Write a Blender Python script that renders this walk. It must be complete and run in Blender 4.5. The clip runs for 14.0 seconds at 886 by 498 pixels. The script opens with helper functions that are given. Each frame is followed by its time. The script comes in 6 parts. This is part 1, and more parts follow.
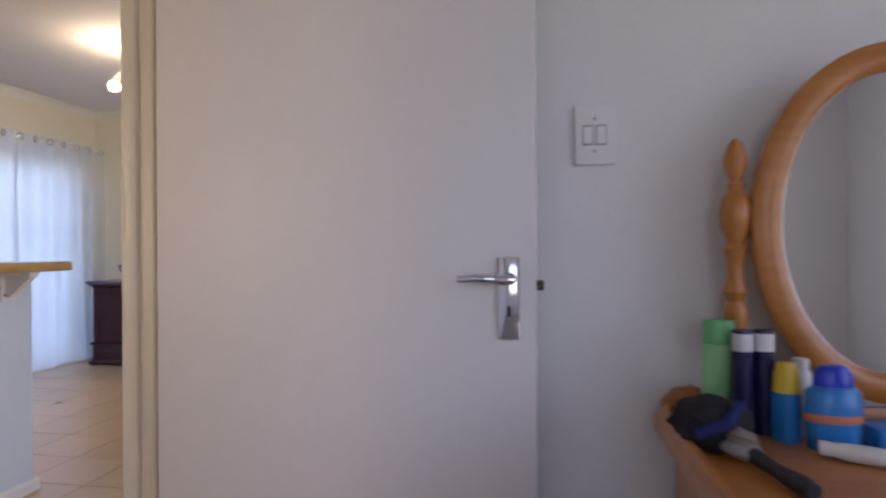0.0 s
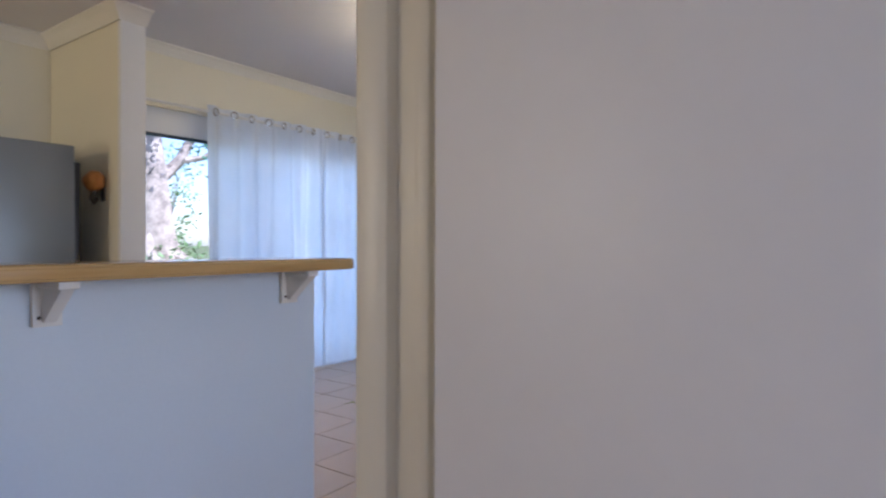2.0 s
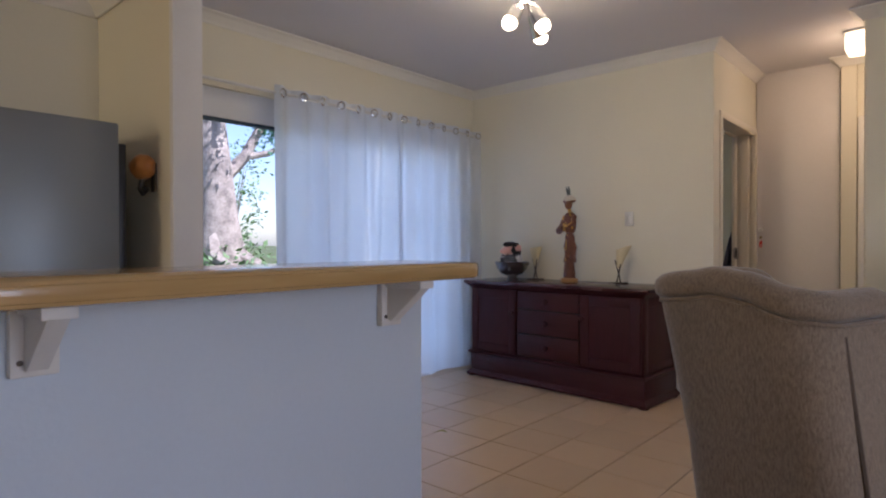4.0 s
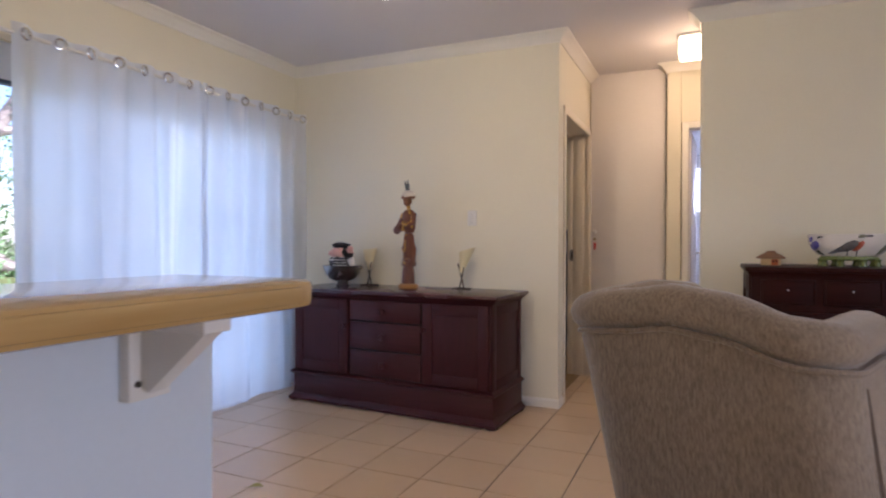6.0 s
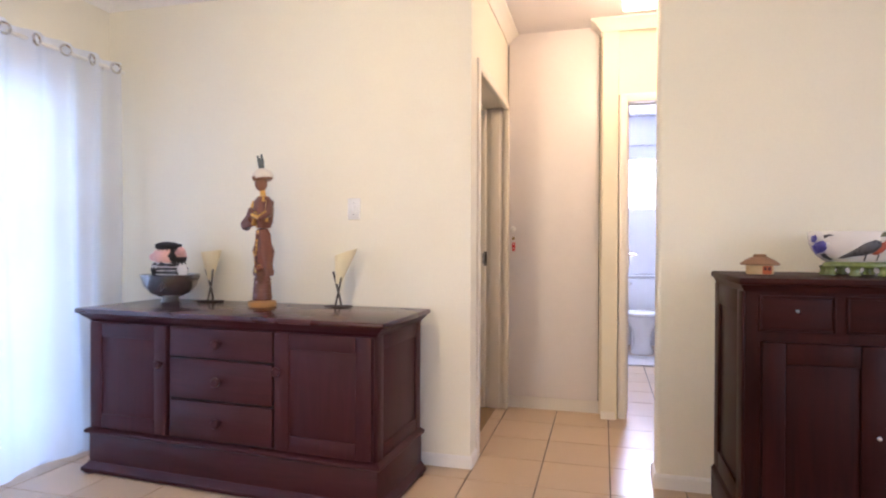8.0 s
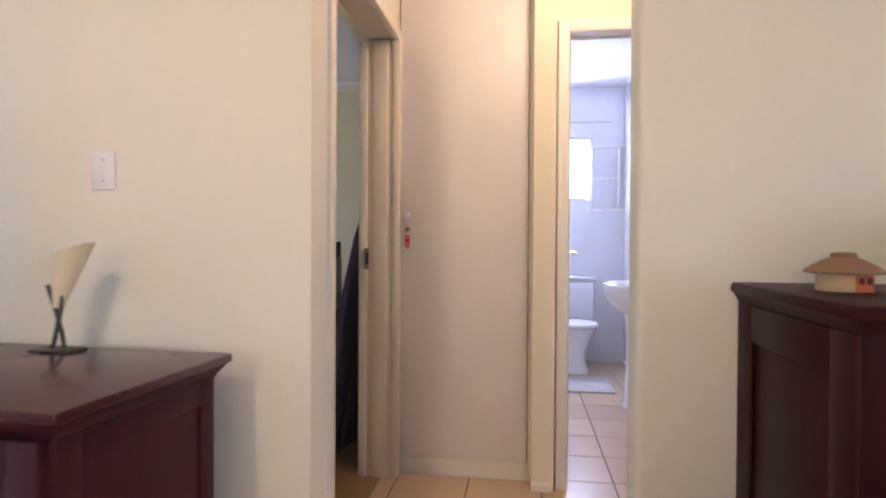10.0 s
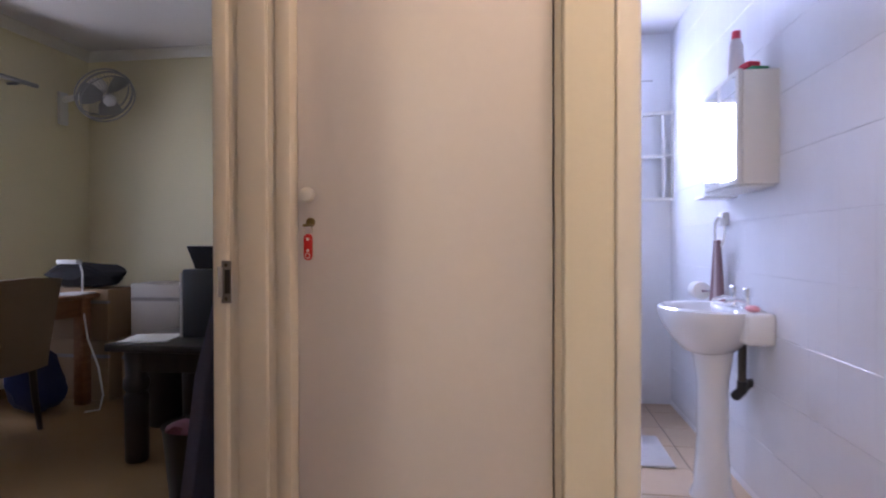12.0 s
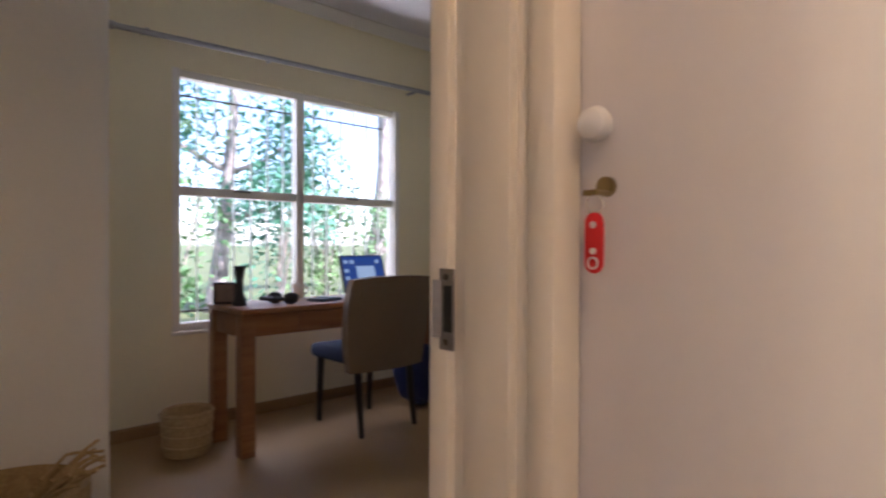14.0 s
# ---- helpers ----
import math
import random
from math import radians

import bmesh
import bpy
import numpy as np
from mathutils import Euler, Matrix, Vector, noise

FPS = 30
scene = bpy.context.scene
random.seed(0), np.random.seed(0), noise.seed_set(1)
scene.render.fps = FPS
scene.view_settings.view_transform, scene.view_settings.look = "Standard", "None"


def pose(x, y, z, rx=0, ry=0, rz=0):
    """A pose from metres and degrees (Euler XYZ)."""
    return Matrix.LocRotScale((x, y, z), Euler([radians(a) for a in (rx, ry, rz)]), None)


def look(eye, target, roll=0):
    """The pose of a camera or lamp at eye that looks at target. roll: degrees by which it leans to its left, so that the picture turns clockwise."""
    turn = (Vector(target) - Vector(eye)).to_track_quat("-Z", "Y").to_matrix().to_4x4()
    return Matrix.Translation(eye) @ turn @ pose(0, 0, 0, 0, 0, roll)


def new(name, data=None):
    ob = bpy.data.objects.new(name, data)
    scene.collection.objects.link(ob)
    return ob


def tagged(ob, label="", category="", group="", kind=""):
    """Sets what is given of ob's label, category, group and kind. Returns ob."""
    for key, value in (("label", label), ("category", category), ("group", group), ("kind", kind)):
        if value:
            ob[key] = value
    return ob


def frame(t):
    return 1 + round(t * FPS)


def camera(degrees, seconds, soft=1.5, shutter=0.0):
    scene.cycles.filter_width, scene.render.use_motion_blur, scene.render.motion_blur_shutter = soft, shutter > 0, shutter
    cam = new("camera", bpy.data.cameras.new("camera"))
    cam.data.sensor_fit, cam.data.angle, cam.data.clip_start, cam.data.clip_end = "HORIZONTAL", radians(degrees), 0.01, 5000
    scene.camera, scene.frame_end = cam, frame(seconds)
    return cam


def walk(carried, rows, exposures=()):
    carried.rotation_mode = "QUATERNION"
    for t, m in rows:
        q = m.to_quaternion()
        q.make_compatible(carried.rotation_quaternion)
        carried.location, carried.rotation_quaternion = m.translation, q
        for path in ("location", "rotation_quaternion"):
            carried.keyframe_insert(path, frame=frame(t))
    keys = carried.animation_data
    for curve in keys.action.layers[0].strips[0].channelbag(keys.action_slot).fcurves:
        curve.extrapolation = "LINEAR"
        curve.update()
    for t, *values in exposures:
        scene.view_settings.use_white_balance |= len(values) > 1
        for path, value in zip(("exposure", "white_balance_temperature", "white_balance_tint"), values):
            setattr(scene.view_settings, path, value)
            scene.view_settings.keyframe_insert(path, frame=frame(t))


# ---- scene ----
cam = camera(74.00, 14.0, soft=2.1, shutter=0.4)
PATH = [
    (0.0, pose(1.493, 0.036, 1.108, 89.82, 0.27, 9.47)),
    (0.5, pose(1.405, 0.228, 1.104, 89.59, 0.43, 15.66)),
    (1.0, pose(1.303, 0.419, 1.110, 89.59, 0.31, 21.98)),
    (1.5, pose(1.142, 0.608, 1.105, 89.48, 0.21, 27.94)),
    (2.0, pose(0.975, 0.778, 1.104, 89.60, -0.15, 35.70)),
    (2.5, pose(0.840, 0.882, 1.090, 89.57, 0.04, 41.10)),
    (2.7, pose(0.757, 0.945, 1.098, 89.50, -0.02, 42.25)),
    (4.8, pose(0.208, 1.232, 1.104, 89.55, 0.43, 38.31)),
    (5.0, pose(0.173, 1.267, 1.105, 89.61, 0.04, 34.99)),
    (5.5, pose(0.078, 1.384, 1.099, 89.51, -0.07, 28.44)),
    (6.0, pose(-0.041, 1.631, 1.111, 89.50, -0.16, 24.23)),
    (6.5, pose(-0.172, 1.897, 1.116, 89.48, -0.20, 20.83)),
    (7.0, pose(-0.256, 2.137, 1.125, 89.49, -0.25, 17.57)),
    (7.5, pose(-0.308, 2.455, 1.117, 89.60, -0.30, 15.87)),
    (8.0, pose(-0.328, 2.717, 1.113, 89.54, -0.22, 15.19)),
    (8.5, pose(-0.387, 3.001, 1.106, 89.55, -0.29, 12.93)),
    (9.0, pose(-0.420, 3.279, 1.097, 89.62, -0.33, 9.80)),
    (9.2, pose(-0.411, 3.413, 1.086, 89.56, -0.37, 9.24)),
    (11.3, pose(-0.365, 4.942, 1.110, 89.26, -0.17, 6.74)),
    (11.5, pose(-0.371, 5.074, 1.104, 89.32, -0.05, 6.93)),
    (12.0, pose(-0.403, 5.380, 1.103, 89.53, 0.13, 8.46)),
    (12.5, pose(-0.435, 5.673, 1.103, 89.34, 0.09, 14.61)),
    (13.0, pose(-0.471, 5.890, 1.104, 89.59, -0.05, 25.69)),
    (13.5, pose(-0.540, 6.064, 1.094, 89.69, -0.15, 35.02)),
    (14.0, pose(-0.587, 6.158, 1.095, 89.56, -0.18, 46.58)),
]
K, G = 5620, 29
walk(cam, PATH, [(0.0, 1.30, 5850, 27), (0.5, 1.12, 5700, 26), (1.0, 1.05, 5500, 25), (2.0, 1.08, 5250, 23), (2.7, 0.80, 5250, 23), (4.8, 0.68, K, G), (5.5, 0.90, K, G), (6.0, 1.25, K, G),
                 (6.5, 1.52, K, G), (7.2, 1.86, K, G), (8.0, 2.22, 5560, G), (9.0, 2.08, 5620, G), (11.3, 1.62, 5350, 32), (12.5, 1.54, 5400, 32), (14.0, 1.86, 5600, 32)])

# ---- world, sun, large lights ----
world = bpy.data.worlds.new("world")
scene.world = world
world.use_nodes = True
wn = world.node_tree
sky = wn.nodes.new("ShaderNodeTexSky")
sky.sky_type = 'NISHITA'
sky.sun_disc = False
sky.sun_elevation = radians(52)
sky.sun_rotation = radians(70)
wn.links.new(sky.outputs[0], wn.nodes["Background"].inputs[0])
wn.nodes["Background"].inputs[1].default_value = 0.15


def lamp(name, kind, m, energy, colour, **more):
    data = bpy.data.lights.new(name, kind)
    data.energy, data.color = energy, colour
    if "size" in more:
        data.shape = 'RECTANGLE'
        data.size, data.size_y = more["size"]
    if "angle" in more:
        data.angle = radians(more["angle"])
    if "radius" in more:
        data.shadow_soft_size = more["radius"]
    if "spot" in more:
        data.spot_size, data.spot_blend = radians(more["spot"]), 0.6
    ob = new(name, data)
    ob.matrix_world = m
    return ob


DAY = (0.52, 0.75, 1.0)
lamp("sun", 'SUN', look((30, 12, 40), (0, 4, 0)), 4.5, (1.0, 0.95, 0.86), angle=0.5)
lamp("daylight_lounge", 'AREA', look((-3.275, 4.375, 1.0), (0, 4.375, 1.0)), 5.8, DAY, size=(1.62, 1.86))
lamp("daylight_study", 'AREA', look((-6.4, 8.2, 3.7), (-1.8, 8.4, 0.9)), 20, (1.0, 0.97, 0.86), size=(2.6, 1.4))
lamp("daylight_study_ground", 'AREA', look((-5.1, 8.2, -0.05), (-2.2, 7.4, 2.0)), 19, (1.0, 0.97, 0.84), size=(2.4, 0.9))
lamp("daylight_study_side", 'AREA', look((-5.5, 6.4, 1.7), (-3.2, 8.6, 1.5)), 14, (1.0, 0.97, 0.86), size=(1.8, 1.8))
lamp("daylight_bathroom", 'AREA', look((0.0, 9.75, 1.8), (0, 0, 1.4)), 15, (0.80, 0.88, 1.0), size=(0.5, 0.7))
# fill at an unseen, assumed window in the bedroom's east wall
lamp("bedroom_east_fill", 'AREA', look((3.62, -0.35, 1.45), (1.2, 0.8, 1.2)), 1.75, (1.0, 0.93, 0.92), size=(1.6, 1.15))
lamp("daylight_bedroom_south", 'AREA', look((1.85, -2.44, 1.475), (1.85, 1.0, 1.2)), 1.8, (1.0, 0.91, 0.88), size=(0.96, 1.1))
# warm fill at an unseen kitchen opening, added to light the nib wall
lamp("kitchen_warm_fill", 'AREA', look((-1.9, -2.44, 1.55), (-2.2, 2.0, 1.3)), 15, (1.0, 0.78, 0.40), size=(1.3, 0.95))
# fill at an unseen east opening, added to brighten the counter wall
lamp("lounge_east_fill", 'AREA', look((3.62, 2.3, 1.35), (-0.8, 0.8, 0.6)), 11, (0.86, 0.94, 1.0), size=(1.4, 1.3))

# ---- materials ----


def nodes_of(name):
    m = bpy.data.materials.new(name)
    m.use_nodes = True
    return m, m.node_tree, m.node_tree.nodes["Principled BSDF"]


def mat(name, col, rough=0.6, var=0.08, coarse=2.5, fine=60.0, bump=0.05, metal=0.0, coat=0.0, random_tone=0.0, sheen=0.0, rough_var=0.12):
    """A surface with tone variation at two scales, fine relief and uneven gloss."""
    m, nt, bs = nodes_of(name)
    n, l = nt.nodes, nt.links
    tc = n.new("ShaderNodeTexCoord")
    geo = n.new("ShaderNodeNewGeometry")
    big = n.new("ShaderNodeTexNoise")
    big.inputs["Scale"].default_value, big.inputs["Detail"].default_value = coarse, 5
    small = n.new("ShaderNodeTexNoise")
    small.inputs["Scale"].default_value, small.inputs["Detail"].default_value = fine, 3
    for t in (big, small):
        l.new(geo.outputs["Position"], t.inputs["Vector"])
    add = n.new("ShaderNodeMath")
    add.operation = 'MULTIPLY_ADD'
    l.new(small.outputs[0], add.inputs[0])
    add.inputs[1].default_value = 0.5
    l.new(big.outputs[0], add.inputs[2])
    tone = n.new("ShaderNodeMapRange")
    tone.inputs[1].default_value, tone.inputs[2].default_value = 0.35, 1.15
    tone.inputs[3].default_value, tone.inputs[4].default_value = 1 - var, 1 + var
    l.new(add.outputs[0], tone.inputs[0])
    last = tone.outputs[0]
    if random_tone:
        info = n.new("ShaderNodeObjectInfo")
        rt = n.new("ShaderNodeMapRange")
        rt.inputs[3].default_value, rt.inputs[4].default_value = 1 - random_tone, 1 + random_tone
        l.new(info.outputs["Random"], rt.inputs[0])
        mul = n.new("ShaderNodeMath")
        mul.operation = 'MULTIPLY'
        l.new(last, mul.inputs[0])
        l.new(rt.outputs[0], mul.inputs[1])
        last = mul.outputs[0]
    hsv = n.new("ShaderNodeHueSaturation")
    hsv.inputs["Color"].default_value = (*col, 1)
    l.new(last, hsv.inputs["Value"])
    l.new(hsv.outputs[0], bs.inputs["Base Color"])
    rr = n.new("ShaderNodeMapRange")
    rr.inputs[3].default_value, rr.inputs[4].default_value = max(0.02, rough - rough_var), min(1, rough + rough_var)
    l.new(big.outputs[0], rr.inputs[0])
    l.new(rr.outputs[0], bs.inputs["Roughness"])
    bs.inputs["Metallic"].default_value = metal
    bs.inputs["Coat Weight"].default_value = coat
    bs.inputs["Sheen Weight"].default_value = sheen
    if bump:
        b = n.new("ShaderNodeBump")
        b.inputs["Strength"].default_value, b.inputs["Distance"].default_value = bump, 0.004
        l.new(small.outputs[0], b.inputs["Height"])
        l.new(b.outputs[0], bs.inputs["Normal"])
    return m


def wood(name, dark, light, axis=0, rough=0.4, scale=9.0, stretch=10.0, coat=0.0, bump=0.08):
    """Wood with grain along the axis (0 x, 1 y, 2 z)."""
    m, nt, bs = nodes_of(name)
    n, l = nt.nodes, nt.links
    geo = n.new("ShaderNodeNewGeometry")
    mp = n.new("ShaderNodeMapping")
    s = [stretch, stretch, stretch]
    s[axis] = 0.7
    mp.inputs["Scale"].default_value = s
    l.new(geo.outputs["Position"], mp.inputs["Vector"])
    g = n.new("ShaderNodeTexNoise")
    g.inputs["Scale"].default_value, g.inputs["Detail"].default_value, g.inputs["Distortion"].default_value = scale * 0.35, 8, 1.2
    l.new(mp.outputs[0], g.inputs["Vector"])
    b = n.new("ShaderNodeTexNoise")
    b.inputs["Scale"].default_value = 2.0
    l.new(geo.outputs["Position"], b.inputs["Vector"])
    mix = n.new("ShaderNodeMath")
    mix.operation = 'MULTIPLY_ADD'
    l.new(b.outputs[0], mix.inputs[0])
    mix.inputs[1].default_value = 0.5
    l.new(g.outputs[0], mix.inputs[2])
    ramp = n.new("ShaderNodeValToRGB")
    ramp.color_ramp.elements[0].position, ramp.color_ramp.elements[0].color = 0.45, (*dark, 1)
    ramp.color_ramp.elements[1].position, ramp.color_ramp.elements[1].color = 1.0, (*light, 1)
    l.new(mix.outputs[0], ramp.inputs[0])
    l.new(ramp.outputs[0], bs.inputs["Base Color"])
    rr = n.new("ShaderNodeMapRange")
    rr.inputs[3].default_value, rr.inputs[4].default_value = rough - 0.12, rough + 0.15
    l.new(b.outputs[0], rr.inputs[0])
    l.new(rr.outputs[0], bs.inputs["Roughness"])
    bs.inputs["Coat Weight"].default_value = coat
    bp = n.new("ShaderNodeBump")
    bp.inputs["Strength"].default_value, bp.inputs["Distance"].default_value = bump, 0.003
    l.new(g.outputs[0], bp.inputs["Height"])
    l.new(bp.outputs[0], bs.inputs["Normal"])
    return m


def glow(name, col, strength, base=0.8):
    m, nt, bs = nodes_of(name)
    bs.inputs["Base Color"].default_value = (base, base, base, 1)
    bs.inputs["Emission Color"].default_value = (*col, 1)
    bs.inputs["Emission Strength"].default_value = strength
    return m


def cloth_sheer(name, col, through_share):
    m, nt, bs = nodes_of(name)
    n, l = nt.nodes, nt.links
    out = n["Material Output"]
    geo = n.new("ShaderNodeNewGeometry")
    weave = n.new("ShaderNodeTexNoise")
    weave.inputs["Scale"].default_value = 120
    big = n.new("ShaderNodeTexNoise")
    big.inputs["Scale"].default_value = 2
    l.new(geo.outputs["Position"], weave.inputs["Vector"])
    l.new(geo.outputs["Position"], big.inputs["Vector"])
    hsv = n.new("ShaderNodeHueSaturation")
    hsv.inputs["Color"].default_value = (*col, 1)
    mr = n.new("ShaderNodeMapRange")
    mr.inputs[3].default_value, mr.inputs[4].default_value = 0.9, 1.08
    l.new(big.outputs[0], mr.inputs[0])
    l.new(mr.outputs[0], hsv.inputs["Value"])
    tr = n.new("ShaderNodeBsdfTranslucent")
    l.new(hsv.outputs[0], tr.inputs[0])
    l.new(hsv.outputs[0], bs.inputs["Base Color"])
    bs.inputs["Roughness"].default_value = 0.9
    bp = n.new("ShaderNodeBump")
    bp.inputs["Strength"].default_value, bp.inputs["Distance"].default_value = 0.2, 0.002
    l.new(weave.outputs[0], bp.inputs["Height"])
    l.new(bp.outputs[0], bs.inputs["Normal"])
    mx = n.new("ShaderNodeMixShader")
    mx.inputs[0].default_value = through_share
    l.new(bs.outputs[0], mx.inputs[1])
    l.new(tr.outputs[0], mx.inputs[2])
    tp = n.new("ShaderNodeBsdfTransparent")
    mx2 = n.new("ShaderNodeMixShader")
    mx2.inputs[0].default_value = 0.04
    l.new(mx.outputs[0], mx2.inputs[1])
    l.new(tp.outputs[0], mx2.inputs[2])
    l.new(mx2.outputs[0], out.inputs[0])
    return m


def glass(name, col=(1, 1, 1), rough=0.0):
    m, nt, bs = nodes_of(name)
    bs.inputs["Base Color"].default_value = (*col, 1)
    bs.inputs["Transmission Weight"].default_value = 1
    bs.inputs["Roughness"].default_value = rough
    bs.inputs["IOR"].default_value = 1.1
    return m


def mirror(name):
    m, nt, bs = nodes_of(name)
    bs.inputs["Base Color"].default_value = (0.9, 0.9, 0.9, 1)
    bs.inputs["Metallic"].default_value = 1
    bs.inputs["Roughness"].default_value = 0.02
    return m


CREAM = mat("cream_wall_paint", (0.80, 0.76, 0.62), 0.75, 0.04, 1.2, 90, 0.12)
STUDYWALL = mat("pale_yellow_wall_paint", (0.82, 0.76, 0.53), 0.75, 0.04, 1.2, 90, 0.12)
WHITEWALL = mat("white_wall_paint", (0.80, 0.79, 0.77), 0.75, 0.04, 1.2, 90, 0.12)
# white paint with the blue cast of daylight mixed into its colour
COUNTERWALL = mat("white_wall_paint_daylight_tint", (0.69, 0.76, 0.82), 0.7, 0.04, 1.5, 80, 0.12)
CEIL = mat("ceiling_paint", (0.74, 0.72, 0.74), 0.85, 0.03, 1.0, 70, 0.08)
TRIM = mat("white_trim_paint", (0.82, 0.80, 0.74), 0.5, 0.03, 3, 60, 0.04)
FRAMEPAINT = mat("cream_frame_enamel", (0.80, 0.74, 0.61), 0.38, 0.04, 4, 50, 0.03)
DOORPAINT = mat("white_door_enamel", (0.78, 0.75, 0.74), 0.42, 0.035, 2, 45, 0.05)
TILE = mat("beige_ceramic_tile", (0.59, 0.435, 0.28), 0.29, 0.05, 0.6, 14, 0.0, random_tone=0.05, rough_var=0.0)
GROUT = mat("grey_brown_grout", (0.13, 0.10, 0.08), 0.9, 0.15, 8, 90, 0.2)
BATHTILE = mat("white_glazed_wall_tile", (0.80, 0.81, 0.84), 0.15, 0.03, 2, 30, 0.02)
BATHGROUT = mat("light_grout", (0.80, 0.80, 0.83), 0.7, 0.06, 6, 80, 0.05)
LINO = mat("tan_vinyl_floor", (0.26, 0.162, 0.064), 0.42, 0.10, 2, 50, 0.05)
CARPET = mat("grey_carpet", (0.30, 0.27, 0.25), 0.95, 0.15, 3, 200, 0.4)
MAHOG = wood("mahogany_stained_wood", (0.033, 0.0066, 0.0090), (0.056, 0.0112, 0.0145), 0, 0.44, 9, 9, 0.04)
MAHOGV = wood("mahogany_stained_wood_upright", (0.033, 0.0066, 0.0090), (0.056, 0.0112, 0.0145), 2, 0.48, 9, 9, 0.0)
MAHOGTOP = wood("polished_mahogany_top", (0.033, 0.0066, 0.0090), (0.056, 0.0112, 0.0145), 0, 0.24, 9, 9, 0.15, 0.03)
CABWOOD = wood("near_black_mahogany", (0.015, 0.0034, 0.0030), (0.034, 0.0070, 0.0056), 0, 0.40, 9, 9, 0.0)
CABWOODV = wood("near_black_mahogany_upright", (0.015, 0.0034, 0.0030), (0.034, 0.0070, 0.0056), 2, 0.42, 9, 9, 0.0)
for m_dark in (CABWOOD, CABWOODV):
    m_dark.node_tree.nodes["Principled BSDF"].inputs["Specular IOR Level"].default_value = 0.11
for m_red in (MAHOG, MAHOGV):
    m_red.node_tree.nodes["Principled BSDF"].inputs["Specular IOR Level"].default_value = 0.24
# near black that paints in the shade of furniture gaps
GAPSHADE = mat("gap_shade", (0.012, 0.006, 0.006), 0.7, 0.1)
PINE = wood("varnished_pine", (0.38, 0.135, 0.024), (0.55, 0.232, 0.052), 0, 0.35, 8, 8, 0.2)
PINEV = wood("varnished_pine_upright", (0.37, 0.128, 0.022), (0.53, 0.220, 0.048), 2, 0.35, 8, 8, 0.2)
DESKWOOD = wood("oiled_desk_wood", (0.20, 0.075, 0.025), (0.36, 0.16, 0.06), 1, 0.4, 8, 8, 0.1)
COUNTERTOP = wood("varnished_beech_top", (0.45, 0.262, 0.085), (0.62, 0.415, 0.165), 1, 0.20, 7, 7, 0.5, 0.02)
CHROME = mat("chrome", (0.75, 0.75, 0.77), 0.12, 0.03, 5, 40, 0, 1.0, rough_var=0.05)
BRASS = mat("aged_brass", (0.35, 0.27, 0.13), 0.35, 0.1, 20, 90, 0.02, 1.0)
DARKMETAL = mat("dark_iron", (0.10, 0.085, 0.07), 0.5, 0.15, 20, 100, 0.1, 0.8)
PEWTER = mat("pewter", (0.42, 0.41, 0.40), 0.24, 0.15, 12, 60, 0.03, 0.95)
WHITEPLASTIC = mat("white_plastic", (0.80, 0.79, 0.76), 0.35, 0.02, 6, 60, 0)
GREYPLASTIC = mat("grey_plastic", (0.35, 0.35, 0.36), 0.4, 0.05, 6, 60, 0.02)
BLACK = mat("black_plastic", (0.016, 0.016, 0.018), 0.4, 0.1, 8, 90, 0.03)
BLACKCLOTH = mat("black_cloth", (0.014, 0.014, 0.018), 0.95, 0.2, 8, 160, 0.4)
BLACKWOOD = wood("black_stained_wood", (0.010, 0.007, 0.006), (0.03, 0.02, 0.017), 2, 0.4, 8, 8)
PORCELAIN = mat("white_porcelain", (0.84, 0.85, 0.87), 0.10, 0.02, 4, 30, 0, coat=0.4, rough_var=0.04)
FRIDGE = mat("grey_metallic_enamel", (0.25, 0.27, 0.28), 0.38, 0.04, 3, 120, 0.02, 0.5)
SHEER = cloth_sheer("white_sheer_curtain", (0.84, 0.87, 0.92), 0.50)
PANE = glass("window_glass")
MIRROR = mirror("mirror_glass")
SILVER = mat("silver_label", (0.7, 0.7, 0.72), 0.3, 0.05, 8, 60, 0, 0.7)
PAPER = mat("white_paper", (0.82, 0.82, 0.80), 0.8, 0.03)
CARD = mat("brown_cardboard", (0.34, 0.23, 0.13), 0.85, 0.08, 4, 90, 0.1)
PALECARD = mat("pale_cardboard", (0.48, 0.44, 0.38), 0.85, 0.08, 4, 90, 0.1)
TAUPE = mat("taupe_upholstery", (0.20, 0.132, 0.070), 0.9, 0.12, 5, 160, 0.3, sheen=0.2)
STRAW = wood("woven_straw", (0.30, 0.20, 0.09), (0.52, 0.38, 0.19), 0, 0.85, 30, 6, 0, 0.5)


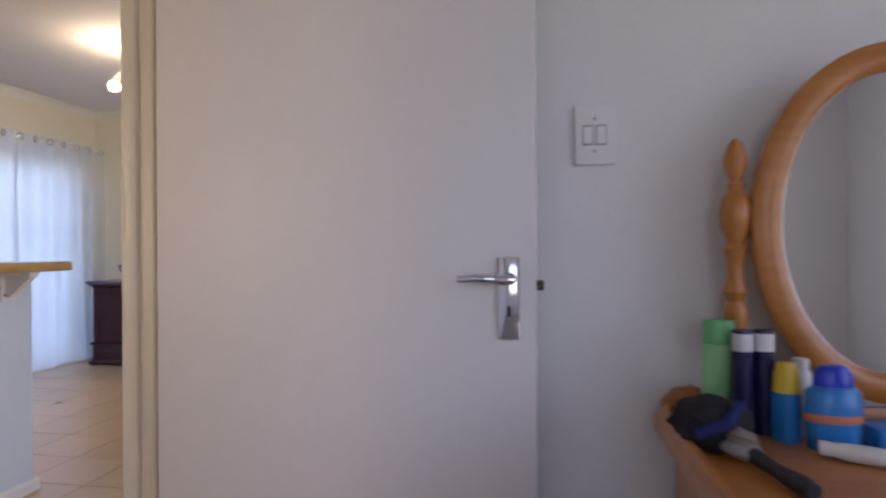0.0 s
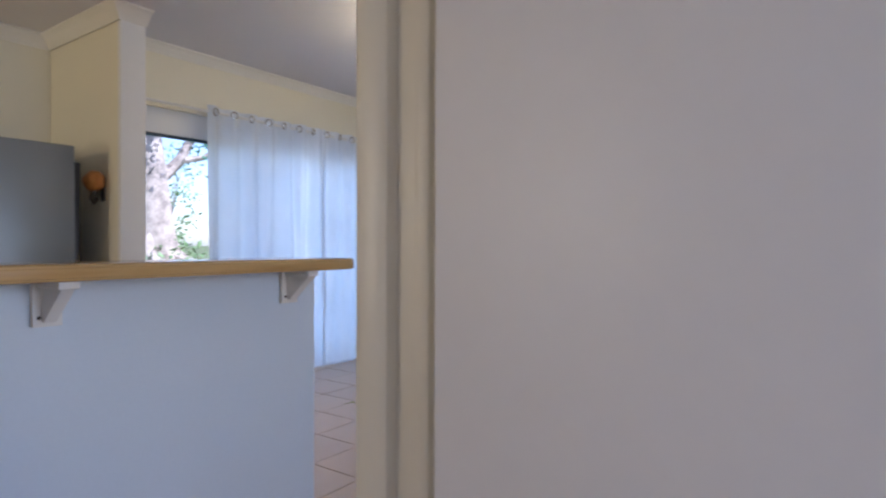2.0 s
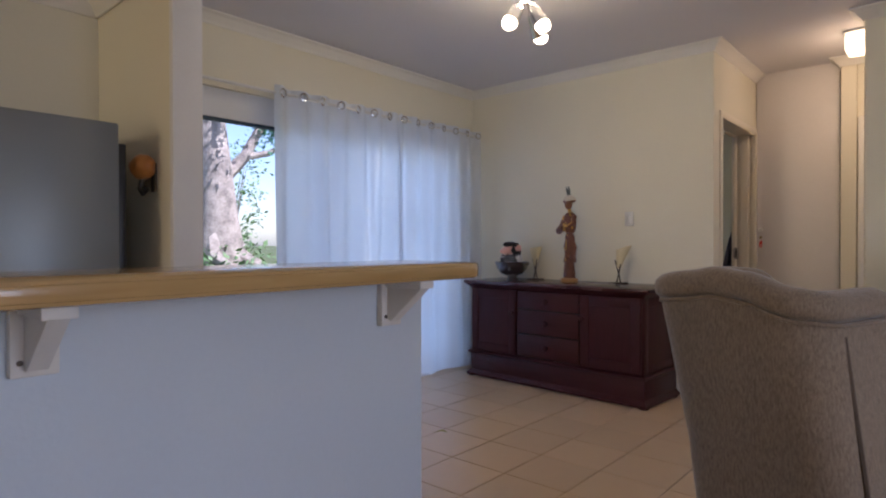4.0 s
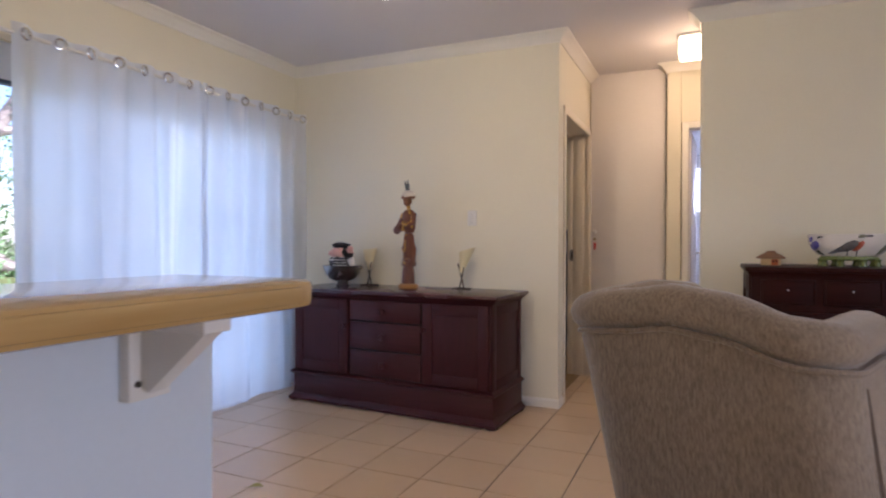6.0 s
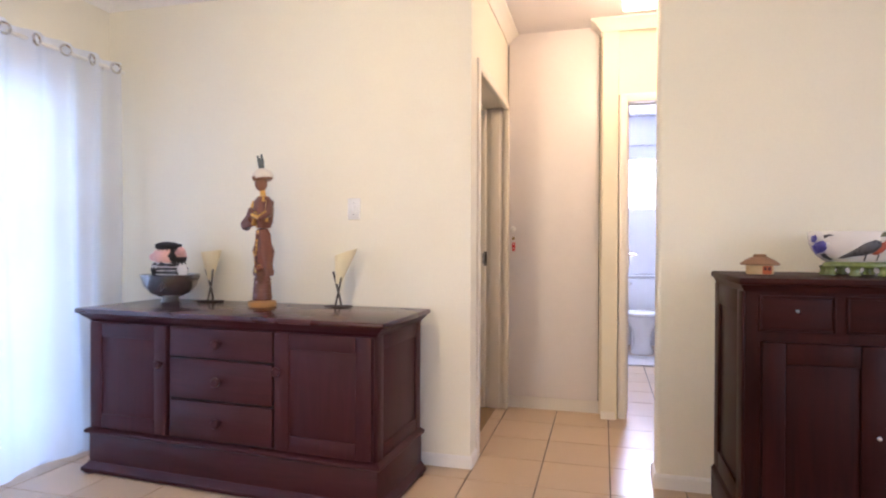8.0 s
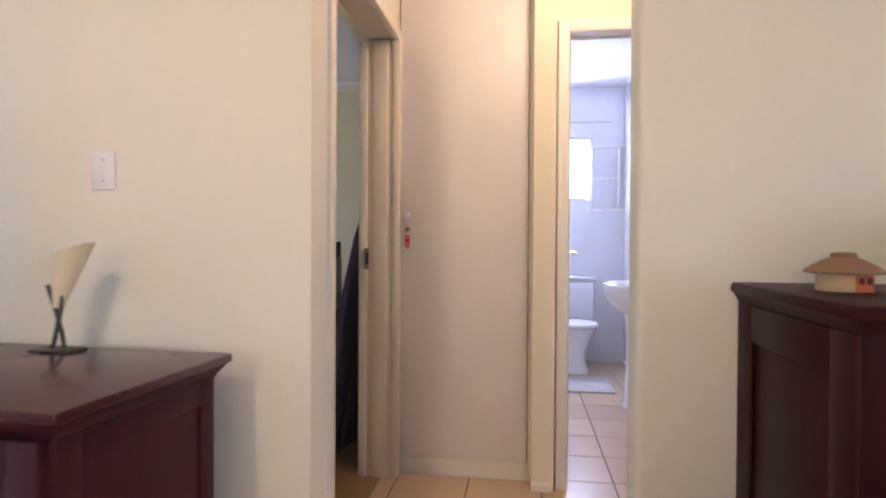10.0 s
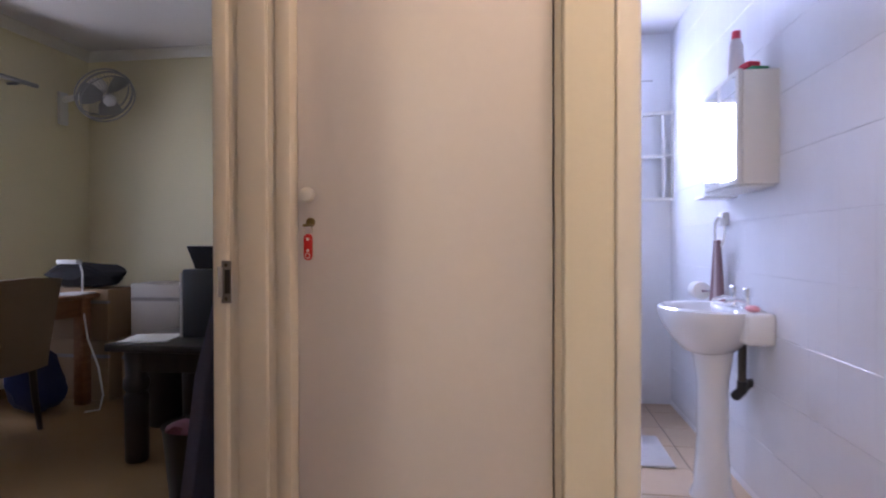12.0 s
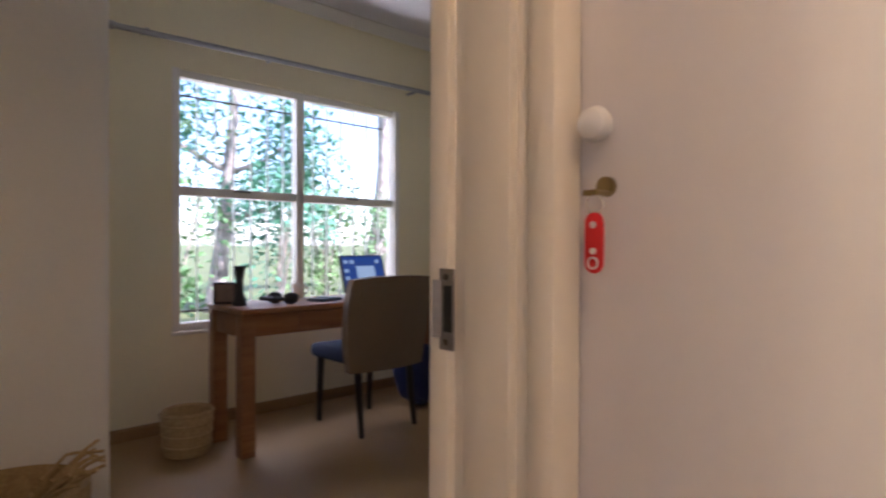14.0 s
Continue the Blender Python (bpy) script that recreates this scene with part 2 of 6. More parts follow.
def velour(name):
    m, nt, bs = nodes_of(name)
    n, l = nt.nodes, nt.links
    geo = n.new("ShaderNodeNewGeometry")
    mp = n.new("ShaderNodeMapping")
    mp.inputs["Scale"].default_value = (1, 1, 0.30)
    mp.inputs["Rotation"].default_value = (0.35, 0.6, 0)
    l.new(geo.outputs["Position"], mp.inputs["Vector"])
    fine = n.new("ShaderNodeTexNoise")
    fine.inputs["Scale"].default_value, fine.inputs["Detail"].default_value = 520, 2
    mid = n.new("ShaderNodeTexNoise")
    mid.inputs["Scale"].default_value, mid.inputs["Detail"].default_value = 210, 4
    big = n.new("ShaderNodeTexNoise")
    big.inputs["Scale"].default_value = 5
    for t in (fine, mid):
        l.new(mp.outputs[0], t.inputs["Vector"])
    l.new(geo.outputs["Position"], big.inputs["Vector"])
    a = n.new("ShaderNodeMath")
    a.operation = 'MULTIPLY_ADD'
    l.new(fine.outputs[0], a.inputs[0])
    a.inputs[1].default_value = 0.5
    l.new(mid.outputs[0], a.inputs[2])
    b = n.new("ShaderNodeMath")
    b.operation = 'MULTIPLY_ADD'
    l.new(big.outputs[0], b.inputs[0])
    b.inputs[1].default_value = 0.10
    l.new(a.outputs[0], b.inputs[2])
    ramp = n.new("ShaderNodeValToRGB")
    ramp.color_ramp.elements[0].position, ramp.color_ramp.elements[0].color = 0.45, (0.150, 0.108, 0.070, 1)
    ramp.color_ramp.elements[1].position, ramp.color_ramp.elements[1].color = 1.05, (0.33, 0.250, 0.168, 1)
    l.new(b.outputs[0], ramp.inputs[0])
    l.new(ramp.outputs[0], bs.inputs["Base Color"])
    bs.inputs["Roughness"].default_value = 0.85
    bs.inputs["Sheen Weight"].default_value = 0.5
    bs.inputs["Sheen Roughness"].default_value = 0.4
    bp = n.new("ShaderNodeBump")
    bp.inputs["Strength"].default_value, bp.inputs["Distance"].default_value = 0.5, 0.003
    l.new(a.outputs[0], bp.inputs["Height"])
    l.new(bp.outputs[0], bs.inputs["Normal"])
    return m


VELOUR = velour("taupe_velour")
PIPING = mat("dark_piping", (0.10, 0.07, 0.045), 0.8, 0.1)

# ---- mesh helpers ----


def link_mesh(name, bm, material):
    me = bpy.data.meshes.new(name)
    bmesh.ops.recalc_face_normals(bm, faces=bm.faces)
    bm.to_mesh(me)
    bm.free()
    me.materials.append(material)
    return new(name, me)


def smooth(ob, angle=40):
    me = ob.data
    me.polygons.foreach_set("use_smooth", [True] * len(me.polygons))
    me.set_sharp_from_angle(angle=radians(angle))
    return ob


def thing(name, at, label, category, group=""):
    ob = new(name)
    ob.empty_display_size = 0.1
    ob.matrix_world = at if isinstance(at, Matrix) else Matrix.Translation(at)
    return tagged(ob, label, category, group)


def part(name, bm, material, parent, label="", sm=40):
    """One mesh under a thing or part; the bmesh is in the top thing's own space."""
    ob = link_mesh(name, bm, material)
    if sm:
        smooth(ob, sm)
    ob.parent = parent
    if label:
        ob["label"] = label
    return ob


def structure(name, bm, material, label="", sm=0):
    ob = link_mesh(name, bm, material)
    if sm:
        smooth(ob, sm)
    return tagged(ob, label, "", "", "structure")


def box(x0, x1, y0, y1, z0, z1, bevel=0.0, bm=None, seg=2):
    out = bm or bmesh.new()
    made = bmesh.ops.create_cube(out, size=1)["verts"]
    for v in made:
        v.co = Vector(((x0 + x1) / 2 + v.co.x * (x1 - x0), (y0 + y1) / 2 + v.co.y * (y1 - y0), (z0 + z1) / 2 + v.co.z * (z1 - z0)))
    if bevel:
        edges = {e for v in made for e in v.link_edges}
        bmesh.ops.bevel(out, geom=list(edges), offset=bevel, segments=seg, profile=0.5, affect='EDGES')
    return out


def lathe(profile, seg=24, bm=None, at=(0, 0, 0), sx=1.0, sy=1.0):
    """A turned form from (radius, height) pairs."""
    out = bm or bmesh.new()
    rings = []
    for r, z in profile:
        if r < 1e-5:
            rings.append([out.verts.new((at[0], at[1], at[2] + z))])
        else:
            rings.append([out.verts.new((at[0] + sx * r * math.cos(2 * math.pi * i / seg), at[1] + sy * r * math.sin(2 * math.pi * i / seg), at[2] + z)) for i in range(seg)])
    for a, b in zip(rings, rings[1:]):
        for i in range(seg):
            j = (i + 1) % seg
            if len(a) == 1 and len(b) == 1:
                continue
            if len(a) == 1:
                out.faces.new((a[0], b[i], b[j]))
            elif len(b) == 1:
                out.faces.new((a[i], a[j], b[0]))
            else:
                out.faces.new((a[i], a[j], b[j], b[i]))
    return out


def tube(points, radius, seg=10, bm=None, closed=False):
    """A round bar along points; radius is a number or a list."""
    out = bm or bmesh.new()
    pts = [Vector(p) for p in points]
    n = len(pts)
    rings = []
    side = None
    for i, p in enumerate(pts):
        a = pts[(i - 1) % n] if closed or i else p
        b = pts[(i + 1) % n] if closed or i < n - 1 else p
        d = (b - a).normalized()
        if side is None:
            side = d.orthogonal().normalized()
        else:
            side = (side - d * side.dot(d)).normalized()
        up = d.cross(side)
        r = radius[i] if isinstance(radius, (list, tuple)) else radius
        rings.append([out.verts.new(p + r * (math.cos(2 * math.pi * k / seg) * side + math.sin(2 * math.pi * k / seg) * up)) for k in range(seg)])
    pairs = list(zip(rings, rings[1:]))
    if closed:
        pairs.append((rings[-1], rings[0]))
    for a, b in pairs:
        for k in range(seg):
            out.faces.new((a[k], a[(k + 1) % seg], b[(k + 1) % seg], b[k]))
    if not closed:
        out.faces.new(rings[0])
        out.faces.new(list(reversed(rings[-1])))
    return out


def sweep(path, profile, bm=None, closed=False):
    """Extrudes a profile of (distance to the left of the path, height) along a flat path with mitred corners."""
    out = bm or bmesh.new()
    pts = [Vector((*p, 0)) for p in path]
    n = len(pts)
    rings = []
    for i, p in enumerate(pts):
        d0 = (p - pts[i - 1]).normalized() if closed or i else None
        d1 = (pts[(i + 1) % n] - p).normalized() if closed or i < n - 1 else None
        d0 = d0 or d1
        d1 = d1 or d0
        n0, n1 = Vector((-d0.y, d0.x, 0)), Vector((-d1.y, d1.x, 0))
        m = (n0 + n1)
        m = m / max(0.2, m.dot(n0))
        rings.append([out.verts.new((p.x + m.x * d, p.y + m.y * d, z)) for d, z in profile])
    pairs = list(zip(rings, rings[1:]))
    if closed:
        pairs.append((rings[-1], rings[0]))
    k = len(profile)
    for a, b in pairs:
        for j in range(k):
            out.faces.new((a[j], a[(j + 1) % k], b[(j + 1) % k], b[j]))
    if not closed:
        out.faces.new(rings[0])
        out.faces.new(list(reversed(rings[-1])))
    return out


def prism(outline, lo, hi, axis=2, bm=None, bevel=0.0):
    """Extrudes a flat outline along an axis (2 z, 1 y, 0 x)."""
    out = bm or bmesh.new()

    def place(u, v, w):
        return ((u, v, w), (u, w, v), (w, u, v))[(2, 1, 0).index(axis)]
    a = [out.verts.new(place(u, v, lo)) for u, v in outline]
    b = [out.verts.new(place(u, v, hi)) for u, v in outline]
    f0, f1 = out.faces.new(a), out.faces.new(list(reversed(b)))
    k = len(a)
    sides = [out.faces.new((a[i], b[i], b[(i + 1) % k], a[(i + 1) % k])) for i in range(k)]
    if bevel:
        edges = {e for f in (f0, f1) for e in f.edges}
        bmesh.ops.bevel(out, geom=list(edges), offset=bevel, segments=2, profile=0.5, affect='EDGES')
    return out


def blob(at, size, bm=None, sub=2, rough=0.0, seed=0):
    out = bm or bmesh.new()
    vs = bmesh.ops.create_icosphere(out, subdivisions=sub, radius=1)["verts"]
    for v in vs:
        k = 1 + rough * noise.noise(v.co * 2.1 + Vector((seed * 3.7, 0, 0)))
        v.co = Vector((at[0] + v.co.x * size[0] * k, at[1] + v.co.y * size[1] * k, at[2] + v.co.z * size[2] * k))
    return out


# ---- large structure ----
TOP = 2.535
KTOP = 2.27
STOP = 2.73
CORN = ((0, -0.09), (0.012, -0.09), (0.018, -0.075), (0.035, -0.06), (0.05, -0.035), (0.075, -0.02), (0.09, -0.012), (0.09, 0.0), (0.0, 0.0))


def cornice(path, closed=False, name="cornice", top=TOP):
    return structure(name, sweep(path, [(d * 0.8, top + z * 0.76 - 0.001) for d, z in CORN], closed=closed), TRIM, "white moulded plaster cornice", 30)


def skirting(path, h=0.065, name="skirting", m=None):
    return structure(name, sweep(path, [(0, 0.004), (0.013, 0.004), (0.013, h - 0.012), (0.006, h), (0, h)]), m or TRIM, "white painted skirting board", 30)


# walls with their openings
b = box(0.646, 0.756, -2.4, 0.30, 0, TOP)
box(0.646, 0.756, 0.30, 1.165, 2.05, TOP, bm=b)
box(0.646, 0.756, 1.165, 1.285, 0, TOP, bm=b)
structure("wall_bedroom_west", b, WHITEWALL, "white painted bedroom wall with a doorway")
structure("wall_bedroom_north", box(0.756, 3.60, 1.17, 1.285, 0, TOP), WHITEWALL, "white painted bedroom wall")
# east bedroom wall out of view; its opening is added for the fill lamp
b = box(3.60, 3.72, -2.4, -1.2, 0, TOP)
box(3.60, 3.72, 0.5, 1.285, 0, TOP, bm=b)
box(3.60, 3.72, -1.2, 0.5, 0, 0.85, bm=b)
box(3.60, 3.72, -1.2, 0.5, 2.05, TOP, bm=b)
structure("wall_bedroom_east", b, WHITEWALL, "plain unseen bedroom wall with a window opening")
b = box(0.646, 1.35, -2.52, -2.4, 0, TOP)
box(2.35, 3.72, -2.52, -2.4, 0, TOP, bm=b)
box(1.35, 2.35, -2.52, -2.4, 0, 0.90, bm=b)
box(1.35, 2.35, -2.52, -2.4, 2.05, TOP, bm=b)
structure("wall_bedroom_south", b, WHITEWALL, "plain unseen bedroom wall with a window opening")
# kitchen wall out of view; its opening is added for the warm fill
b = box(-3.13, -2.6, -2.52, -2.4, 0, TOP)
box(-1.2, 0.646, -2.52, -2.4, 0, TOP, bm=b)
box(-2.6, -1.2, -2.52, -2.4, 0, 1.05, bm=b)
box(-2.6, -1.2, -2.52, -2.4, 2.05, TOP, bm=b)
structure("wall_kitchen_south", b, CREAM, "plain unseen kitchen wall with a window opening added for fill light")
# outer wall with the sliding door
b = box(-3.25, -3.135, -2.4, 2.45, 0, TOP)
box(-3.25, -3.135, 2.45, 5.20, 2.09, TOP, bm=b)
box(-3.25, -3.135, 5.20, 5.67, 0, TOP, bm=b)
structure("wall_west", b, CREAM, "cream painted outer wall with a wide glazed opening")
# kitchen back wall set in front of the outer wall, and the nib with its white end
structure("wall_kitchen_west", box(-3.13, -2.80, 1.2, 2.20, 0, TOP), CREAM, "cream kitchen wall")
structure("wall_nib", box(-3.13, -2.02, 2.20, 2.315, 0, TOP), CREAM, "cream painted nib wall")
structure("wall_nib_end", box(-2.02, -1.985, 2.195, 2.32, 0, TOP, 0.006), WHITEWALL, "white painted end of the nib wall", 30)
# north wall of the lounge, with the hall between
structure("wall_north", box(-3.135, -0.955, 5.55, 5.66, 0, TOP), CREAM, "cream painted lounge wall")
b = box(-1.12, -0.955, 5.66, 5.69, 0, TOP)
box(-1.12, -0.955, 5.69, 6.69, 2.05, TOP, bm=b)
box(-1.12, -0.955, 6.69, 6.80, 0, TOP, bm=b)
structure("wall_hall_west", b, CREAM, "cream painted hall wall with a doorway")
structure("wall_north_east", box(-0.085, 3.60, 5.56, 5.70, 0, TOP, 0.02, seg=3), CREAM, "cream painted lounge wall with a rounded corner", 40)
# lounge wall out of view; the opening is added for the east fill
b = box(3.60, 3.72, 1.285, 1.55, 0, TOP)
box(3.60, 3.72, 3.05, 5.70, 0, TOP, bm=b)
box(3.60, 3.72, 1.55, 3.05, 0, 0.7, bm=b)
box(3.60, 3.72, 1.55, 3.05, 2.05, TOP, bm=b)
structure("wall_east", b, CREAM, "plain unseen lounge wall with a window opening added for fill light")
# hall end: cupboard surround and bathroom doorway
b = box(-0.335, -0.235, 6.60, 6.74, 0, TOP, 0.004)
box(-0.235, 0.53, 6.64, 6.75, 2.07, TOP, bm=b)
structure("wall_hall_north", b, CREAM, "cream painted hall wall with a doorway")
structure("wall_hall_east", box(0.62, 0.72, 5.70, 6.75, 0, TOP), CREAM, "plain hall wall")
structure("wall_cupboard_back", box(-1.0, -0.24, 7.25, 7.30, 0, TOP), CREAM, "plain cupboard back")
# bathroom
structure("wall_bath_east", box(0.545, 0.66, 6.75, 9.6, 0, TOP), BATHGROUT, "tiled bathroom wall")
structure("wall_bath_west", box(-0.90, -0.80, 7.30, 9.6, 0, TOP), BATHTILE, "plain white bathroom wall")
b = box(-0.9, -0.30, 9.58, 9.70, 0, TOP)
box(-0.30, 0.25, 9.58, 9.70, 0, 1.49, bm=b)
box(-0.30, 0.25, 9.58, 9.70, 2.08, TOP, bm=b)
box(0.25, 0.66, 9.58, 9.70, 0, TOP, bm=b)
structure("wall_bath_north", b, BATHTILE, "white tiled bathroom wall with a small window")
structure("wall_bath_return", box(-0.24, -0.225, 6.76, 7.25, 0, TOP), WHITEWALL, "white bathroom return wall")
# study
b = box(-4.26, -4.14, 5.55, 7.36, 0, STOP)
box(-4.26, -4.14, 9.05, 9.92, 0, STOP, bm=b)
box(-4.26, -4.14, 7.36, 9.05, 0, 0.58, bm=b)
box(-4.26, -4.14, 7.36, 9.05, 2.12, STOP, bm=b)
structure("wall_study_west", b, STUDYWALL, "pale yellow painted study wall with a window")
structure("wall_study_north", box(-4.26, -1.0, 9.92, 10.04, 0, STOP), STUDYWALL, "pale yellow painted study wall")
structure("wall_study_east", box(-1.075, -0.96, 6.80, 9.92, 0, STOP), STUDYWALL, "plain pale yellow study wall")
structure("wall_study_south", box(-4.14, -2.62, 5.66, 6.66, 0, STOP, 0.006), WHITEWALL, "white painted projecting wall corner in the study")
structure("wall_study_south_east", box(-2.62, -1.075, 5.66, 5.68, 0, STOP), STUDYWALL, "plain pale yellow study wall")
# ceilings, and an unseen roof slab added to block the sun
structure("ceiling", box(-3.25, 3.72, -2.5, 5.70, TOP, TOP + 0.05), CEIL, "painted ceiling of the open living area")
structure("ceiling_kitchen", box(-3.13, -0.70, -2.4, 2.33, KTOP, TOP - 0.003), CEIL, "lower painted kitchen ceiling")
structure("ceiling_hall", box(-0.96, 0.72, 5.70, 6.76, TOP, TOP + 0.05), CEIL, "painted hall ceiling")
structure("ceiling_bath", box(-0.9, 0.66, 6.76, 9.7, TOP, TOP + 0.05), CEIL, "white bathroom ceiling")
structure("ceiling_study", box(-4.26, -0.96, 5.67, 10.04, STOP, STOP + 0.05), CEIL, "painted study ceiling")
b = box(-3.45, 4.2, -3.0, 5.62, TOP + 0.32, TOP + 0.5)
box(-4.5, 4.2, 5.62, 10.2, TOP + 0.32, TOP + 0.5, bm=b)
structure("roof", b, GREYPLASTIC, "unseen flat slab added above the rooms to block the sun")
# floors
structure("floor_bedroom", box(0.66, 3.6, -2.4, 1.2, -0.08, 0.002), CARPET, "grey carpeted bedroom floor")
structure("floor_study", box(-4.26, -1.02, 5.6, 10.04, -0.08, 0.003), LINO, "tan vinyl study floor")
b = box(-3.25, 3.72, -2.5, 5.70, -0.1, -0.004)
box(-1.12, 0.72, 5.70, 6.76, -0.1, -0.004, bm=b)
floor = structure("floor", b, GROUT, "floor of beige ceramic tiles with dark grout")
floor_bath = structure("floor_bath", box(-0.9, 0.66, 6.76, 9.7, -0.1, -0.004), GROUT, "bathroom floor of beige ceramic tiles")
# trims
cornice([(-0.955, 6.70), (-0.955, 5.55), (-3.135, 5.55), (-3.135, 2.32), (-2.02, 2.32)])
cornice([(-1.985, 2.324), (-1.985, 2.195), (-2.80, 2.195), (-2.80, 1.2)], top=KTOP)
cornice([(3.60, 5.56), (-0.085, 5.56), (-0.085, 5.70)])
cornice([(0.60, 1.285), (3.6, 1.285)])
cornice([(0.545, 6.60), (-0.335, 6.60), (-0.335, 6.70)])
cornice([(-1.1, 9.92), (-4.14, 9.92), (-4.14, 6.66)], top=STOP)
skirting([(-1.0, 5.55), (-3.1, 5.55)])
skirting([(-0.955, 5.67), (-0.955, 5.55), (-1.0, 5.55)])
skirting([(3.6, 5.56), (-0.085, 5.56), (-0.085, 5.70)], 0.07)
skirting([(-0.245, 6.60), (-0.335, 6.60)], 0.05)
skirting([(-1.1, 9.92), (-4.14, 9.92), (-4.14, 6.66)], 0.075, m=LINO)
skirting([(-0.96, 2.386), (-0.80, 2.386), (-0.80, -1.0)], 0.06)


def door_frame(name, x, y0, y1, depth, face, along="y", top=2.03, m=None):
    """A pressed-steel door frame in a wall: two jambs and a head with rolled edges and a door stop."""
    t = thing(name, (0, 0, 0), "cream enamelled pressed steel door frame", "door frame")
    t["kind"] = "structure"

    def put(a0, a1, b0, b1, c0, c1, bev, bm):
        if along == "y":
            box(b0, b1, a0, a1, c0, c1, bev, bm)
        else:
            box(a0, a1, b0, b1, c0, c1, bev, bm)
    lo, hi = min(x, x + depth * face), max(x, x + depth * face)
    for nm, a, s in (("jamb", y0, -1), ("jamb", y1, 1)):
        bm = bmesh.new()
        a0, a1 = sorted((a, a + s * 0.035))
        put(a0, a1, lo, hi, 0, top, 0.006, bm)
        # rolled outer bands on both faces and the stop between
        a0, a1 = sorted((a - s * 0.012, a + s * 0.04))
        put(a0, a1, lo - 0.014, lo + 0.024, 0, top + 0.035, 0.009, bm)
        put(a0, a1, hi - 0.024, hi + 0.014, 0, top + 0.035, 0.009, bm)
        a0, a1 = sorted((a - s * 0.012, a + s * 0.01))
        put(a0, a1, lo + 0.05, hi - 0.045, 0, top, 0.004, bm)
        part(nm, bm, m or FRAMEPAINT, t, sm=35)
    bm = bmesh.new()
    put(y0 + 0.01, y1 - 0.01, lo, hi, top, top + 0.018, 0.004, bm)
    put(y0 - 0.04, y1 + 0.04, lo - 0.013, lo + 0.024, top - 0.01, top + 0.045, 0.009, bm)
    put(y0 - 0.04, y1 + 0.04, hi - 0.024, hi + 0.013, top - 0.01, top + 0.045, 0.009, bm)
    part("head", bm, m or FRAMEPAINT, t, sm=35)
    return t


frame_bed = door_frame("door_frame_bedroom", 0.646, 0.345, 1.139, 0.11, 1)
frame_study = door_frame("door_frame_study", -1.12, 5.722, 6.660, 0.165, 1)
frame_bath = door_frame("door_frame_bathroom", 6.64, -0.19, 0.53, 0.11, 1, along="x", m=TRIM)

# bar counter: half wall and top
structure("counter_wall", box(-0.955, -0.80, -1.0, 2.385, 0, 1.01, 0.02, seg=3), COUNTERWALL, "white painted half wall under the bar counter", 40)

# ---- things: lounge and kitchen ----
bar = thing("countertop", (0, 0, 1.01), "varnished beech bar counter top with rounded edges", "countertop")
b = prism([(-0.965, -1.0), (-0.615, -1.0), (-0.615, 2.375), (-0.620, 2.402), (-0.634, 2.425), (-0.655, 2.442), (-0.68, 2.45), (-0.94, 2.45), (-0.96, 2.44), (-0.965, 2.42)], 0.0, 0.042, 2, None, 0.009)
part("slab", b, COUNTERTOP, bar)
part("edge_band", box(-0.619, -0.611, -0.99, 2.372, 0.008, 0.034, 0.003), COUNTERTOP, bar, "golden varnished edge band")
# fallen leaf on the tiles
lf = thing("fallen_leaf", pose(-1.905, 3.713, 0.0, 0, 0, 35), "small yellow-green fallen leaf lying on the tiles", "leaf")
bm = bmesh.new()
mid = [bm.verts.new((-0.03 + 0.06 * k / 6, 0, 0.003 + 0.006 * math.sin(math.pi * k / 6))) for k in range(7)]
for s in (-1, 1):
    side = [bm.verts.new((-0.03 + 0.06 * k / 6, s * 0.019 * math.sin(math.pi * min(1, 0.04 + k / 6.2)) , 0.006 + 0.008 * math.sin(math.pi * k / 6))) for k in range(7)]
    for k in range(6):
        bm.faces.new((mid[k], mid[k + 1], side[k + 1], side[k]) if s > 0 else (mid[k + 1], mid[k], side[k], side[k + 1]))
LEAFDRY = mat("yellow_dry_leaf", (0.34, 0.30, 0.05), 0.7, 0.25, 40, 150, 0.2)
part("blade", bm, LEAFDRY, lf)
part("stalk", tube([(-0.03, 0, 0.004), (-0.045, 0.004, 0.003), (-0.055, 0.003, 0.002)], 0.0012, 6), LEAFDRY, lf)


def bracket(y):
    t = thing("shelf_bracket", (-0.80, y, 0.885), "white painted wooden bracket under the bar counter", "bracket", "brackets under the counter")
    part("back_plate", box(0.0, 0.022, -0.035, 0.035, 0, 0.124, 0.003), TRIM, t)
    part("arm", box(0.0, 0.152, -0.025, 0.025, 0.104, 0.124, 0.003), TRIM, t)
    part("brace", prism([(0.02, 0.0 + 0.02), (0.035, 0.012), (0.146, 0.104), (0.02, 0.104)], -0.016, 0.016, 1, None, 0.002), TRIM, t)
    for z in (0.025,):
        part("screw", tube([(0.021, -0.022, z), (0.0245, -0.022, z)], 0.005, 8), DARKMETAL, t, "dark screw head")
    return t


for yy in (2.235, 1.43, 0.6):
    bracket(yy)

fr = thing("fridge", (-2.40, 1.80, 0), "grey metallic fridge freezer standing by the nib wall", "fridge")
part("cabinet", box(-0.30, 0.30, -0.20, 0.24, 0.03, 1.575, 0.012), FRIDGE, fr)
part("door", box(-0.30, 0.30, -0.265, -0.205, 0.62, 1.57, 0.016), FRIDGE, fr, "upper fridge door")
part("door", box(-0.30, 0.30, -0.265, -0.205, 0.05, 0.61, 0.016), FRIDGE, fr, "lower freezer door")
part("handle", tube([(0.25, -0.27, 0.75), (0.25, -0.305, 0.78), (0.25, -0.305, 1.15), (0.25, -0.27, 1.18)], 0.010), BLACK, fr, "dark bar handle")
